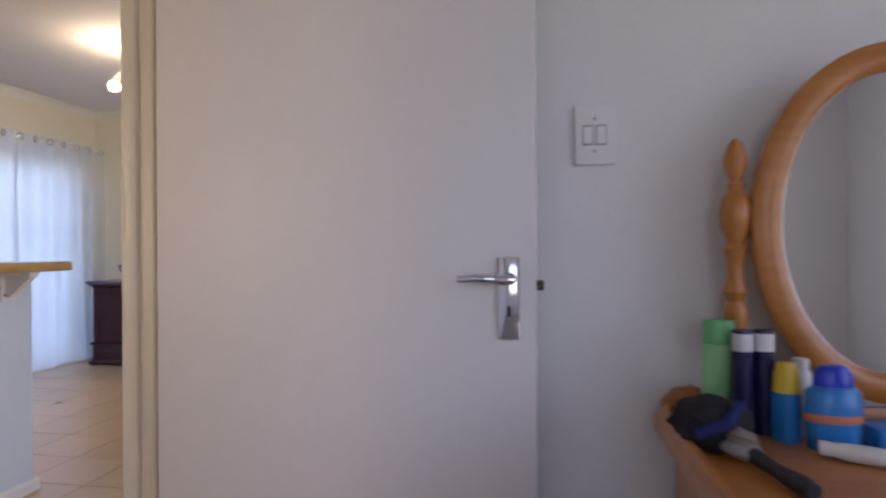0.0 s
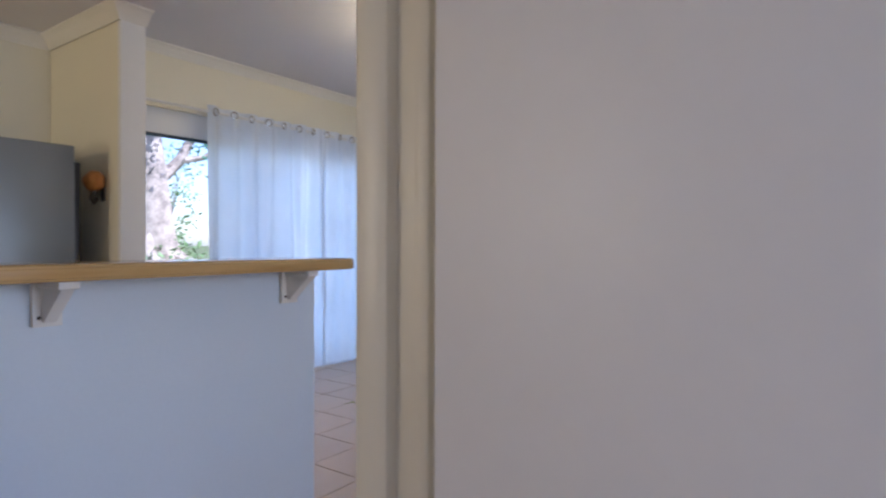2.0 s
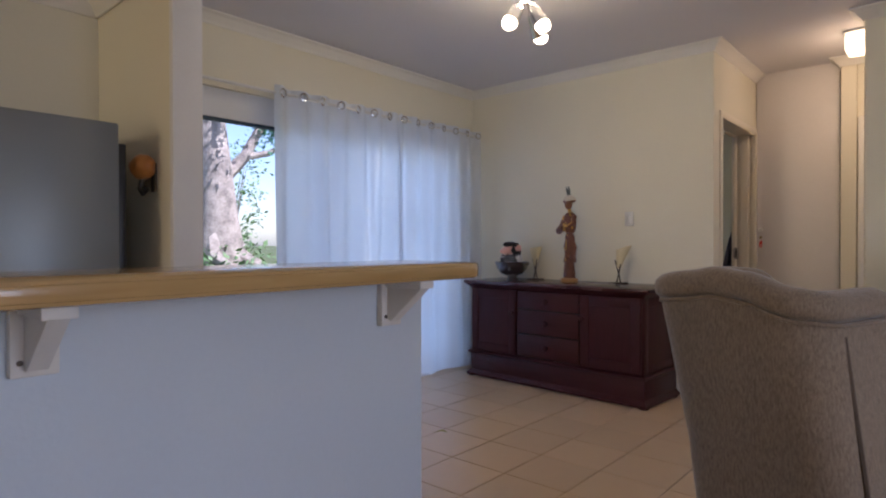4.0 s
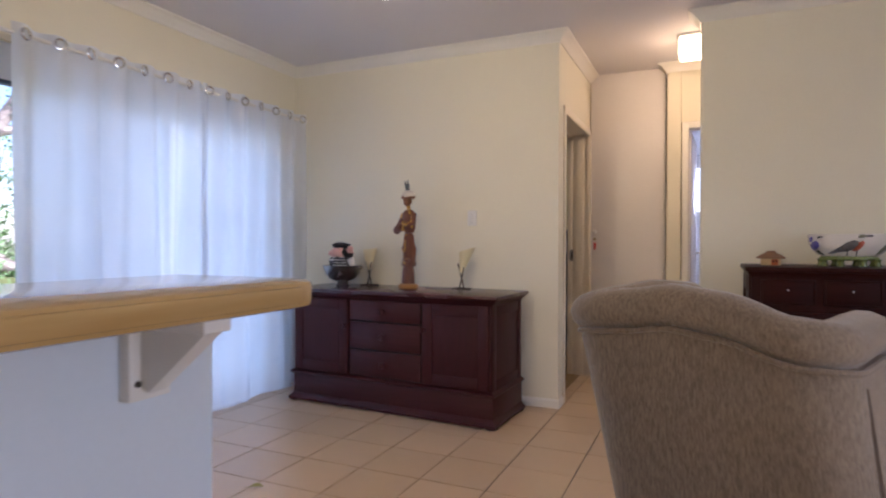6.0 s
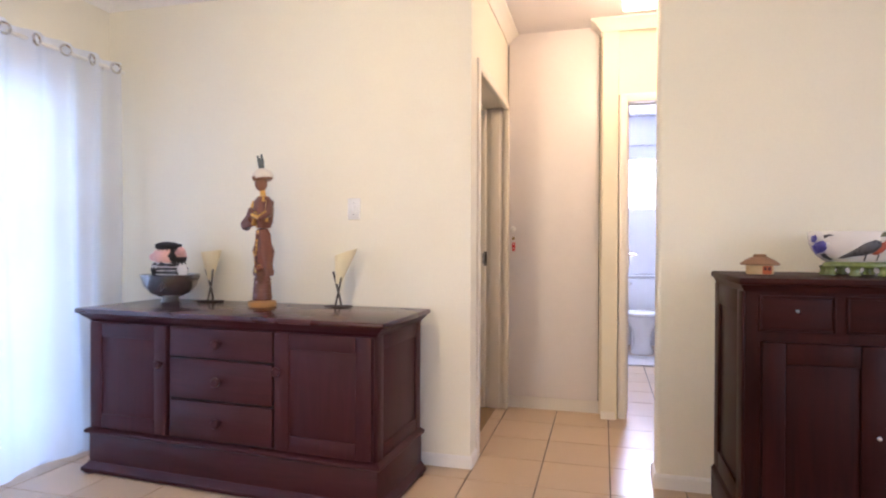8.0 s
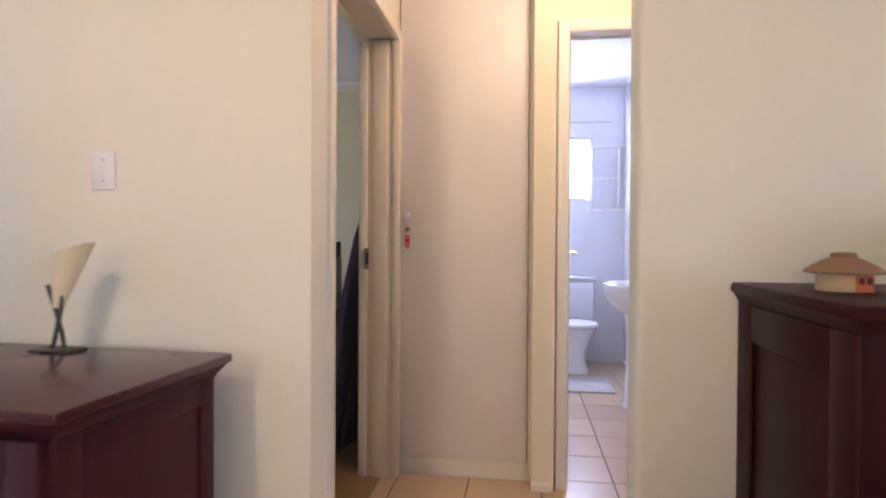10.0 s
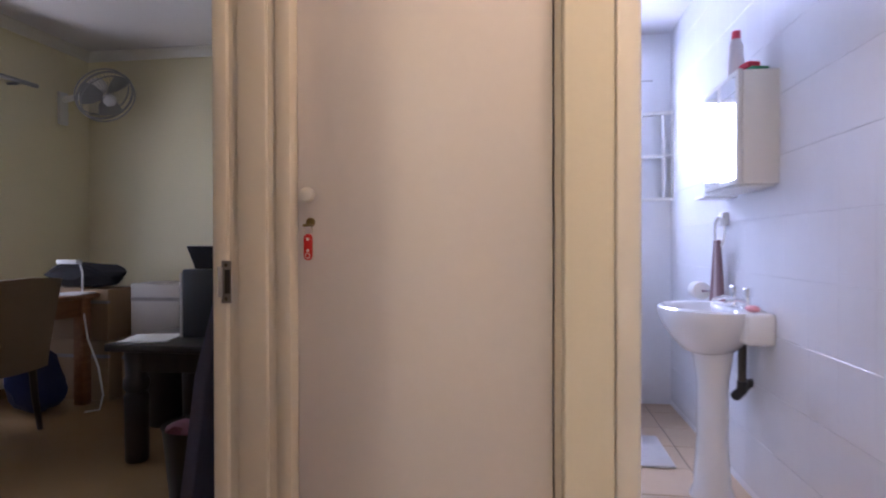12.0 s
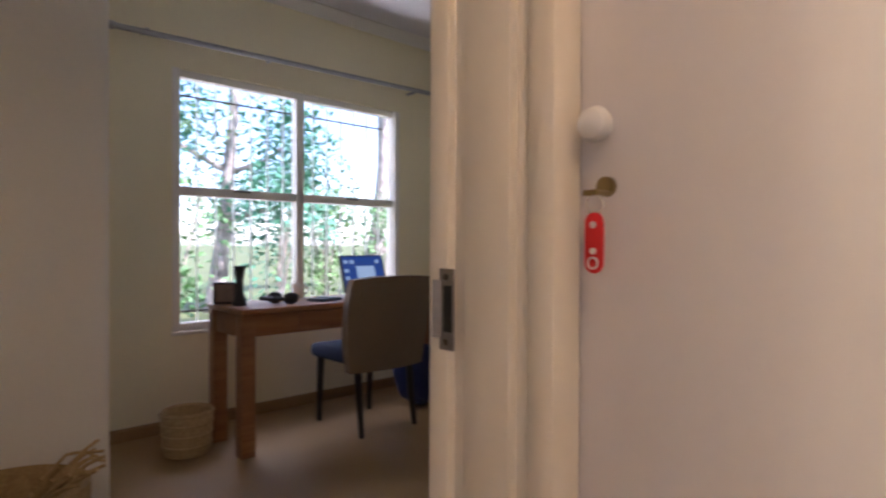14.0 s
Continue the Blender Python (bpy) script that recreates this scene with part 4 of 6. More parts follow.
def chair_path(s):
    """A point on the plan of the shell: s from 0 (front of one arm) round the back to 1."""
    hw, r, yb, yf = 0.216, 0.09, -0.235, 0.43
    straight = yf - yb - r
    arc = r * math.pi / 2
    back = 2 * (hw - r)
    total = 2 * straight + 2 * arc + back
    d = s * total
    if d < straight:
        return Vector((-hw + toe_in(yf - d - yb - r), yf - d, 0)), Vector((-1, 0, 0))
    d -= straight
    if d < arc:
        a = math.pi + d / r
        return Vector((-hw + r + r * math.cos(a), yb + r + r * math.sin(a), 0)), Vector((math.cos(a), math.sin(a), 0))
    d -= arc
    if d < back:
        return Vector((-hw + r + d, yb, 0)), Vector((0, -1, 0))
    d -= back
    if d < arc:
        a = -math.pi / 2 + d / r
        return Vector((hw - r + r * math.cos(a), yb + r + r * math.sin(a), 0)), Vector((math.cos(a), math.sin(a), 0))
    d -= arc
    return Vector((hw + 0.06 * d, yb + r + d, 0)), Vector((1, 0, 0))


def chair_height(s):
    """Height of the shell under its roll, humped in the back and over the wings."""
    k = (s - 0.5) * 2
    heights = ((-1.0, 0.64), (-0.72, 0.76), (-0.66, 0.92), (-0.56, 0.994), (-0.47, 1.000), (-0.38, 0.988), (-0.29, 0.975), (-0.20, 0.988), (-0.11, 0.996), (-0.02, 1.008), (0.08, 0.998), (0.20, 0.966), (0.30, 0.958), (0.50, 0.962), (0.60, 0.93), (0.68, 0.84), (0.78, 0.72), (1.0, 0.64))
    for (k0, h0), (k1, h1) in zip(heights, heights[1:]):
        if k <= k1:
            f = (k - k0) / (k1 - k0)
            return h0 + (h1 - h0) * (0.35 * f + 0.65 * f * f * (3 - 2 * f))
    return 0.64


def chair_point(p, out, d, z):
    """A point of the shell at height z: the sides draw in towards the floor and the back is raked."""
    return p + out * (d + 0.04 * (z - 0.92)) + Vector((0.18 * (0.92 - max(z, 0.45)) - 0.046, 0, z))


bm_shell, bm_roll, bm_pipe = bmesh.new(), bmesh.new(), []
N = 72
shell, roll = [], []
for i in range(N + 1):
    s = i / N
    p, out = chair_path(s)
    h = chair_height(s)
    ring = []
    for d, z in ((0.0, 0.08), (0.004, h * 0.3), (0.008, h * 0.6), (0.014, h - 0.045), (-0.01, h - 0.015), (-0.085, h - 0.03), (-0.11, h * 0.6), (-0.11, 0.08)):
        ring.append(bm_shell.verts.new(chair_point(p, out, d, z)))
    shell.append(ring)
    rr = []
    c = chair_point(p, out, -0.018, h - 0.004)
    for k in range(14):
        a = 2 * math.pi * k / 14
        rr.append(bm_roll.verts.new(c + out * (0.046 * math.cos(a)) + Vector((0, 0, 0.038 * math.sin(a) + 0.004))))
    roll.append(rr)
for rings, bm in ((shell, bm_shell), (roll, bm_roll)):
    for a, c in zip(rings, rings[1:]):
        k = len(a)
        for j in range(k):
            bm.faces.new((a[j], a[(j + 1) % k], c[(j + 1) % k], c[j]))
    bm.faces.new(rings[0])
    bm.faces.new(list(reversed(rings[-1])))
part("shell", bm_shell, VELOUR, ac, sm=50)
part("rolled_top", bm_roll, VELOUR, ac, sm=60)
seam = []
for i in range(N + 1):
    p, out = chair_path(i / N)
    h = chair_height(i / N)
    seam.append(chair_point(p, out, 0.016, h - 0.036))
part("piping", tube(seam, 0.005, 6), VELOUR, ac)
for s in (0.345, 0.655):
    p, out = chair_path(s)
    line = []
    for k in range(14):
        z = 0.08 + (chair_height(s) - 0.06 - 0.08) * k / 13
        line.append(chair_point(p, out, 0.010, z))
    part("piping", tube(line, 0.006, 6), PIPING, ac, "dark piping on the seam")
part("seat", box(-0.13, 0.13, -0.13, 0.42, 0.20, 0.45, 0.05, seg=4), VELOUR, ac)
for xx in (-0.19, 0.19):
    for yy in (-0.18, 0.46):
        part("leg", lathe([(0, 0), (0.018, 0), (0.03, 0.085), (0, 0.085)], 10, None, (xx, yy, 0)), BLACKWOOD, ac)

# mahogany cabinet on the other side of the hall opening
cb = thing("cabinet", (0.598, 5.30, 0), "tall near-black mahogany cabinet with three small drawers above two panelled doors", "cabinet")
CW, CD = 0.435, 0.285
part("body", box(-CW, CW, -CD, 0.245, 0.10, 0.965, 0.004), CABWOODV, cb)
part("plinth", box(-CW - 0.02, CW + 0.02, -CD - 0.02, 0.245, 0.0, 0.125, 0.006), CABWOOD, cb)
part("plinth_moulding", sweep([(CW, 0.245), (CW, -CD), (-CW, -CD), (-CW, 0.245)], [(0.0, 0.122), (0.020, 0.124), (0.018, 0.134), (0.008, 0.144), (0.0, 0.146)]), CABWOOD, cb, sm=30)
part("top", box(-CW - 0.026, CW + 0.026, -CD - 0.030, 0.25, 0.974, 1.0, 0.008), CABWOOD, cb)
part("cornice_moulding", sweep([(CW, 0.245), (CW, -CD), (-CW, -CD), (-CW, 0.245)], [(0.0, 0.950), (0.006, 0.950), (0.010, 0.960), (0.018, 0.974), (0, 0.974)]), CABWOOD, cb, sm=30)
for k in range(3):
    x0 = -0.392 + k * 0.272
    dr = part("drawer", box(x0, x0 + 0.240, -CD - 0.004, -CD + 0.006, 0.812, 0.938, 0.002), CABWOOD, cb)
    for a0, a1, c0, c1 in ((x0, x0 + 0.009, 0.812, 0.938), (x0 + 0.231, x0 + 0.240, 0.812, 0.938), (x0 + 0.009, x0 + 0.231, 0.812, 0.821), (x0 + 0.009, x0 + 0.231, 0.929, 0.938)):
        part("bead", box(a0, a1, -CD - 0.010, -CD - 0.003, c0, c1, 0.003), CABWOOD, dr)
    turned_knob(x0 + 0.120, -CD - 0.004, 0.885, 0.007, PEWTER, dr, "small silver knob")
for x0, x1, kx in ((-0.385, -0.008, -0.032), (0.008, 0.385, 0.032)):
    panel_door(x0, x1, 0.15, 0.775, -CD - 0.006, cb, m=CABWOODV, rail=0.075, lift=0.010)
    turned_knob(kx, -CD - 0.022, 0.47, 0.009, PEWTER, cb, "small silver knob")
for s in (-1, 1):
    for a0, a1, c0, c1 in ((-CD, -CD + 0.085, 0.147, 0.95), (0.155, 0.24, 0.147, 0.95), (-CD + 0.085, 0.155, 0.147, 0.23), (-CD + 0.085, 0.155, 0.865, 0.95)):
        part("side_rail", box(min(s * CW, s * (CW + 0.010)), max(s * CW, s * (CW + 0.010)), a0, a1, c0, c1, 0.004), CABWOODV, cb)

hut = thing("hut_ornament", pose(0.275, 5.30, 1.0) @ Matrix.Scale(0.90, 4), "small clay hut ornament with a thatch-coloured roof and orange door", "ornament")
part("wall", lathe([(0, 0), (0.053, 0), (0.056, 0.004), (0.054, 0.044), (0, 0.044)], 16), mat("ochre_clay", (0.62, 0.44, 0.22), 0.8, 0.14, 20, 90, 0.1), hut)
part("roof", lathe([(0, 0.040), (0.074, 0.040), (0.080, 0.042), (0.079, 0.047), (0.058, 0.062), (0.034, 0.074), (0.026, 0.076), (0.027, 0.084), (0.020, 0.087), (0, 0.088)], 20), mat("thatch_clay", (0.26, 0.145, 0.075), 0.85, 0.2, 12, 80, 0.3), hut)
dd = part("door", box(-0.002, 0.034, -0.059, -0.045, 0.001, 0.037, 0.002), mat("orange_paint", (0.50, 0.12, 0.03), 0.6, 0.1, 20), hut)
DARKRED = mat("dark_red_paint", (0.06, 0.008, 0.008), 0.6)
for xx in (0.008, 0.024):
    part("window", box(xx - 0.005, xx + 0.005, -0.0605, -0.058, 0.018, 0.032, 0.001), DARKRED, dd)

# porcelain bowl with birds in relief, on a scalloped green foot
bb = thing("bird_bowl", pose(0.635, 5.32, 1.0), "white porcelain bowl with relief birds on a scalloped green foot", "bowl")
BOWL = [(0.112, 0.050), (0.128, 0.054), (0.152, 0.072), (0.172, 0.098), (0.182, 0.125), (0.185, 0.152), (0.186, 0.166)]
BFLAT = 0.58
IVORY = mat("ivory_porcelain", (0.78, 0.73, 0.66), 0.12, 0.04, 12, 60, 0, coat=0.5, rough_var=0.05)
part("bowl", lathe([(0, 0.050)] + BOWL + [(0.180, 0.168)] + [(r - 0.008, z + 0.004) for r, z in reversed(BOWL[:-1])] + [(0, 0.056)], 48, sy=BFLAT), IVORY, bb)
GREENGLAZE = mat("mottled_green_glaze", (0.17, 0.21, 0.06), 0.18, 0.45, 45, 120, 0.15, coat=0.6)
bm = lathe([(0, 0.030), (0.125, 0.030), (0.136, 0.036), (0.134, 0.046), (0.118, 0.053), (0, 0.053)], 36, sy=BFLAT)
for k in range(8):
    a = (k + 0.5) * math.pi / 4
    x, y = 0.126 * math.cos(a), 0.126 * BFLAT * math.sin(a)
    lathe([(0, 0), (0.020, 0), (0.022, 0.006), (0.015, 0.016), (0.018, 0.028), (0.024, 0.036), (0, 0.038)], 12, bm, (x, y, 0))
part("foot", bm, GREENGLAZE, bb, "mottled green glazed foot", 60)


def bowl_front(x, z, proud):
    """A point on the front of the bowl, a little proud of its wall."""
    for (r0, z0), (r1, z1) in zip(BOWL, BOWL[1:]):
        if z <= z1:
            break
    r = r0 + (r1 - r0) * min(1, max(0, (z - z0) / (z1 - z0)))
    return Vector((x, -BFLAT * math.sqrt(max(0.0004, r * r - x * x)) - proud, z))


def relief(name, outline, lift, m, label=""):
    """A domed patch of glaze on the bowl's front."""
    bm = bmesh.new()
    cx = sum(p[0] for p in outline) / len(outline)
    cz = sum(p[1] for p in outline) / len(outline)
    rings = [[bm.verts.new(bowl_front(cx + (x - cx) * k, cz + (z - cz) * k, h)) for x, z in outline] for k, h in ((1.0, -0.001), (0.93, lift * 0.6), (0.55, lift))]
    n = len(outline)
    for a, c in zip(rings, rings[1:]):
        for i in range(n):
            bm.faces.new((a[i], a[(i + 1) % n], c[(i + 1) % n], c[i]))
    bm.faces.new(rings[-1])
    return part(name, bm, m, bb, label, 60)


GREYB, ORB, BLUEB, WHB = mat("grey_feather_glaze", (0.085, 0.08, 0.08), 0.3, 0.4, 60, 200, 0.1), mat("orange_red_glaze", (0.40, 0.085, 0.04), 0.3, 0.2, 40), mat("violet_blue_glaze", (0.10, 0.09, 0.36), 0.3, 0.3, 50), mat("white_glaze", (0.74, 0.71, 0.66), 0.25, 0.05)
DARKB, LEAFG = mat("dark_beak_glaze", (0.025, 0.025, 0.03), 0.3), mat("grey_green_glaze", (0.15, 0.155, 0.09), 0.3, 0.35, 50)
relief("bird_breast", [(-0.005, 0.082), (0.012, 0.078), (0.030, 0.088), (0.044, 0.106), (0.050, 0.124), (0.042, 0.134), (0.024, 0.124), (0.006, 0.104)], 0.007, ORB, "orange red bird breast")
relief("bird_wing", [(-0.105, 0.066), (-0.088, 0.064), (-0.060, 0.072), (-0.020, 0.078), (0.008, 0.090), (0.026, 0.112), (0.024, 0.130), (0.004, 0.136), (-0.028, 0.124), (-0.062, 0.098)], 0.012, GREYB, "grey folded bird wing")
relief("bird_neck", [(0.018, 0.128), (0.040, 0.132), (0.054, 0.140), (0.048, 0.152), (0.028, 0.150)], 0.009, WHB, "white bird throat")
relief("bird_head", [(0.018, 0.146), (0.032, 0.146), (0.054, 0.150), (0.060, 0.158), (0.048, 0.165), (0.026, 0.164)], 0.011, LEAFG, "olive bird head")
relief("beak", [(0.056, 0.152), (0.078, 0.152), (0.092, 0.157), (0.080, 0.162), (0.058, 0.161)], 0.007, DARKB, "dark beak")
for x in (-0.022, 0.018):
    relief("bird_leg", [(x - 0.003, 0.056), (x + 0.003, 0.056), (x + 0.004, 0.082), (x - 0.002, 0.082)], 0.004, GREYB)
relief("bird", [(-0.170, 0.096), (-0.160, 0.082), (-0.146, 0.086), (-0.140, 0.104), (-0.144, 0.124), (-0.154, 0.134), (-0.170, 0.126), (-0.176, 0.112)], 0.016, BLUEB, "violet blue kingfisher")
relief("bird_tail", [(-0.180, 0.128), (-0.172, 0.124), (-0.168, 0.140), (-0.172, 0.156), (-0.181, 0.150)], 0.014, BLUEB)
relief("bird_breast", [(-0.146, 0.104), (-0.136, 0.108), (-0.132, 0.120), (-0.140, 0.126), (-0.148, 0.118)], 0.013, WHB)
relief("beak", [(-0.150, 0.140), (-0.140, 0.148), (-0.122, 0.152), (-0.136, 0.158), (-0.152, 0.154)], 0.014, DARKB, "dark kingfisher beak")
relief("stem", [(-0.152, 0.080), (-0.140, 0.066), (-0.118, 0.056), (-0.112, 0.060), (-0.130, 0.072), (-0.142, 0.086)], 0.007, DARKB)
relief("leaf", [(0.100, 0.056), (0.118, 0.060), (0.142, 0.078), (0.162, 0.100), (0.172, 0.124), (0.164, 0.128), (0.144, 0.112), (0.122, 0.088)], 0.008, LEAFG, "grey green relief leaf")

# ---- bedroom ----
dl = thing("door", (0.75, 1.10, 0), "white flush bedroom door standing open against the wall", "door")
dl["kind"] = "structure"
part("leaf", box(0.0, 0.735, -0.02, 0.02, 0.008, 2.025, 0.003), DOORPAINT, dl)
lk = part("lock_plate", box(0.668, 0.706, -0.026, -0.0205, 0.945, 1.090, 0.002), CHROME, dl, "chrome lock plate")
hz = 1.052
part("lever", tube([(0.690, -0.026, hz), (0.690, -0.05, hz), (0.676, -0.058, hz), (0.63, -0.058, hz + 0.002), (0.60, -0.056, hz)], [0.011, 0.010, 0.009, 0.008, 0.006], 10), CHROME, lk, "chrome lever handle")
part("keyhole", box(0.684, 0.690, -0.0275, -0.0255, 0.985, 1.003, 0.001), BLACK, lk)
part("latch_bolt", box(0.733, 0.748, -0.008, 0.008, 1.030, 1.048, 0.003), DARKMETAL, dl, "dark latch bolt")
for z in (0.25, 1.8):
    part("hinge", tube([(-0.004, -0.024, z), (-0.004, -0.024, z + 0.09)], 0.006, 8), CHROME, dl)

ds = thing("dressing_table", (2.20, 0.89, -0.012), "varnished pine dressing table with an oval tilting mirror", "dressing table")
part("carcass", box(-0.48, 0.48, -0.22, 0.22, 0.06, 0.80, 0.006), PINEV, ds)
bm = prism([(-0.515, -0.26), (0.515, -0.26), (0.515, 0.22), (0.49, 0.245), (-0.49, 0.245), (-0.515, 0.215)], 0.80, 0.83, 2, None, 0.008)
part("top", bm, PINE, ds)
part("rim", sweep([(-0.505, -0.25), (-0.505, 0.175), (-0.49, 0.215), (-0.455, 0.238), (0.465, 0.238), (0.49, 0.225), (0.505, 0.195)], [(-0.008, 0.828), (0.008, 0.828), (0.008, 0.842), (0.004, 0.848), (-0.006, 0.848), (-0.008, 0.842)]), PINE, ds, "raised rim", 50)
part("gallery", prism([(-0.50, 0.83), (-0.30, 0.83), (-0.32, 0.85), (-0.40, 0.862), (-0.45, 0.878), (-0.48, 0.872), (-0.50, 0.85)], 0.212, 0.232, 1, None, 0.004), PINE, ds, "curved back gallery")
for k in range(3):
    z0 = 0.09 + k * 0.235
    dr = part("drawer", box(-0.45, 0.45, -0.236, -0.216, z0, z0 + 0.22, 0.005), PINE, ds)
    for xx in (-0.25, 0.25):
        turned_knob(xx, -0.236, z0 + 0.11, 0.016, PINEV, dr, "turned pine knob")
POST = [(0, 0), (0.018, 0.0), (0.018, 0.10), (0.014, 0.115), (0.020, 0.13), (0.014, 0.145), (0.019, 0.165), (0.019, 0.185), (0.013, 0.20), (0.020, 0.215), (0.014, 0.235), (0.015, 0.27), (0.020, 0.285), (0.014, 0.295), (0.024, 0.325), (0.026, 0.345), (0.022, 0.37), (0.012, 0.385), (0.014, 0.395), (0.010, 0.40), (0.017, 0.42), (0.019, 0.435), (0.012, 0.462), (0.003, 0.472), (0, 0.472)]
for s in (-1, 1):
    part("mirror_post", lathe(POST, 18, None, (s * 0.235 - 0.150, 0.20, 0.828)), PINEV, ds, "turned mirror post")
mx, mz = -0.153, 1.155
oval = [(mx + 0.192 * math.cos(a), 0.185, mz + 0.27 * math.sin(a)) for a in [k * 2 * math.pi / 64 for k in range(64)]]
bm = bmesh.new()
rings = []
for k in range(64):
    a = k * 2 * math.pi / 64
    c, s = math.cos(a), math.sin(a)
    rings.append([bm.verts.new((mx + c * (0.190 + d), 0.185 + e, mz + s * (0.265 + d))) for d, e in ((-0.024, 0.012), (-0.024, -0.004), (-0.015, -0.013), (0.012, -0.015), (0.023, -0.006), (0.023, 0.012))])
for i in range(64):
    p, q = rings[i], rings[(i + 1) % 64]
    for j in range(6):
        bm.faces.new((p[j], p[(j + 1) % 6], q[(j + 1) % 6], q[j]))
mf = part("mirror_frame", bm, PINE, ds, "oval pine mirror frame", 50)
bm = prism([(mx + 0.170 * math.cos(k * math.pi / 24), mz + 0.245 * math.sin(k * math.pi / 24)) for k in range(48)], 0.184, 0.190, 1)
part("mirror_glass", bm, MIRROR, mf, "oval mirror glass", 0)


def bottle(name, at, profile, m, label, cap=None, cap_m=None, sx=1.0, sy=1.0, band=None, turn=0):
    t = thing(name, pose(*at, 0, 0, turn), label, "bottle")
    part("body", lathe(profile, 20, None, (0, 0, 0), sx, sy), m, t)
    if cap:
        part("cap", lathe(cap, 20, None, (0, 0, 0), sx, sy), cap_m, t)
    if band:
        part("label", lathe(band[0], 20, None, (0, 0, 0), sx, sy), band[1], t, band[2])
    return t


GREENB = mat("pale_green_plastic", (0.30, 0.62, 0.30), 0.35, 0.04, 6, 60, 0)
GREENC = mat("green_cap_plastic", (0.14, 0.45, 0.17), 0.35, 0.04, 6, 60, 0)
NAVY = mat("navy_can_lacquer", (0.012, 0.014, 0.07), 0.3, 0.05, 6, 60, 0)
CYAN = mat("bright_blue_plastic", (0.02, 0.20, 0.55), 0.3, 0.05, 6, 60, 0)
ROYAL = mat("royal_blue_plastic", (0.01, 0.03, 0.50), 0.3, 0.05, 6, 60, 0)
YELLOW = mat("yellow_plastic", (0.70, 0.50, 0.03), 0.35, 0.05, 6, 60, 0)
bottle("shampoo_bottle", (1.777, 1.05, 0.818), [(0, 0), (0.030, 0), (0.033, 0.006), (0.031, 0.132), (0, 0.134)], GREENB, "pale green shampoo bottle with a darker green cap", [(0, 0.133), (0.030, 0.133), (0.028, 0.17), (0, 0.172)], GREENC, 0.85, 0.55)
for x, y in ((1.800, 1.008), (1.832, 1.014)):
    bottle("spray_can", (x, y, 0.818), [(0, 0), (0.015, 0), (0.0155, 0.004), (0.0155, 0.128), (0, 0.129)], NAVY, "slim navy spray can with a silver band", [(0, 0.154), (0.0152, 0.154), (0.0145, 0.160), (0, 0.161)], NAVY, band=([(0, 0.128), (0.0157, 0.128), (0.0157, 0.155), (0, 0.155)], SILVER, "silver band"))
bottle("roll_on", (1.853, 0.985, 0.818), [(0, 0), (0.019, 0), (0.0205, 0.004), (0.0205, 0.072), (0, 0.073)], CYAN, "blue bottle with a yellow spray cap", [(0, 0.072), (0.019, 0.072), (0.017, 0.10), (0.012, 0.115), (0, 0.117)], YELLOW)
bottle("lotion_bottle", (1.886, 1.02, 0.818), [(0, 0), (0.015, 0), (0.016, 0.09), (0.010, 0.10), (0, 0.10)], WHITEPLASTIC, "small clear white bottle with a white cap", [(0, 0.10), (0.012, 0.10), (0.012, 0.116), (0, 0.117)], WHITEPLASTIC)
bottle("sun_lotion", (1.902, 0.952, 0.818), [(0, 0), (0.032, 0), (0.034, 0.006), (0.039, 0.05), (0.036, 0.082), (0.028, 0.090), (0, 0.091)], CYAN, "wide blue sun lotion bottle with a rounded royal blue cap", [(0, 0.09), (0.027, 0.09), (0.026, 0.108), (0.018, 0.118), (0, 0.121)], ROYAL, 1.0, 0.55, band=([(0.0385, 0.040), (0.0398, 0.042), (0.0398, 0.050), (0.0385, 0.052)], mat("orange_label", (0.6, 0.2, 0.1), 0.5), "orange and white label stripe"))
bx2 = thing("toiletry_box", pose(1.985, 0.97, 0.818, 0, 0, 8), "blue and yellow toiletry pack lying on the dresser", "pack")
part("pack", box(-0.035, 0.05, -0.03, 0.03, 0, 0.034, 0.004), CYAN, bx2)
part("label", box(-0.02, 0.03, -0.0315, -0.029, 0.010, 0.024, 0.001), YELLOW, bx2, "yellow label")
tb = thing("toothpaste_tube", pose(1.935, 0.88, 0.831, 0, 0, -28), "white toothpaste tube lying on the dresser", "tube")
part("tube_body", tube([(-0.06, 0, 0), (-0.045, 0, 0.0), (0.03, 0, 0.0), (0.085, 0, -0.004)], [0.009, 0.012, 0.012, 0.006], 12), WHITEPLASTIC, tb)
part("cap", tube([(-0.075, 0, 0), (-0.06, 0, 0)], 0.010, 12), WHITEPLASTIC, tb)
cp = thing("cap", pose(1.735, 0.935, 0.818, 0, 0, 20), "dark navy cloth cap lying crumpled on the dresser", "cap")
part("crown", blob((0, 0, 0.036), (0.058, 0.052, 0.037), None, 3, 0.25, 4), BLACKCLOTH, cp)
part("strap", tube([(-0.045, -0.03, 0.03), (-0.01, -0.05, 0.05), (0.02, -0.035, 0.07)], 0.008, 8), mat("blue_strap_cloth", (0.01, 0.02, 0.12), 0.9), cp, "blue strap")
br = thing("hair_brush", pose(1.765, 0.862, 0.826, 0, 0, -76), "black hair brush with grey bristles lying on the dresser", "hair brush")
part("head", blob((-0.03, 0, 0.008), (0.045, 0.022, 0.014), None, 3), GREYPLASTIC, br)
part("bristles", blob((-0.035, 0, 0.022), (0.036, 0.017, 0.012), None, 3, 0.5, 3), mat("grey_bristle", (0.30, 0.26, 0.22), 0.9, 0.2, 20, 160, 0.4), br, "worn grey bristles")
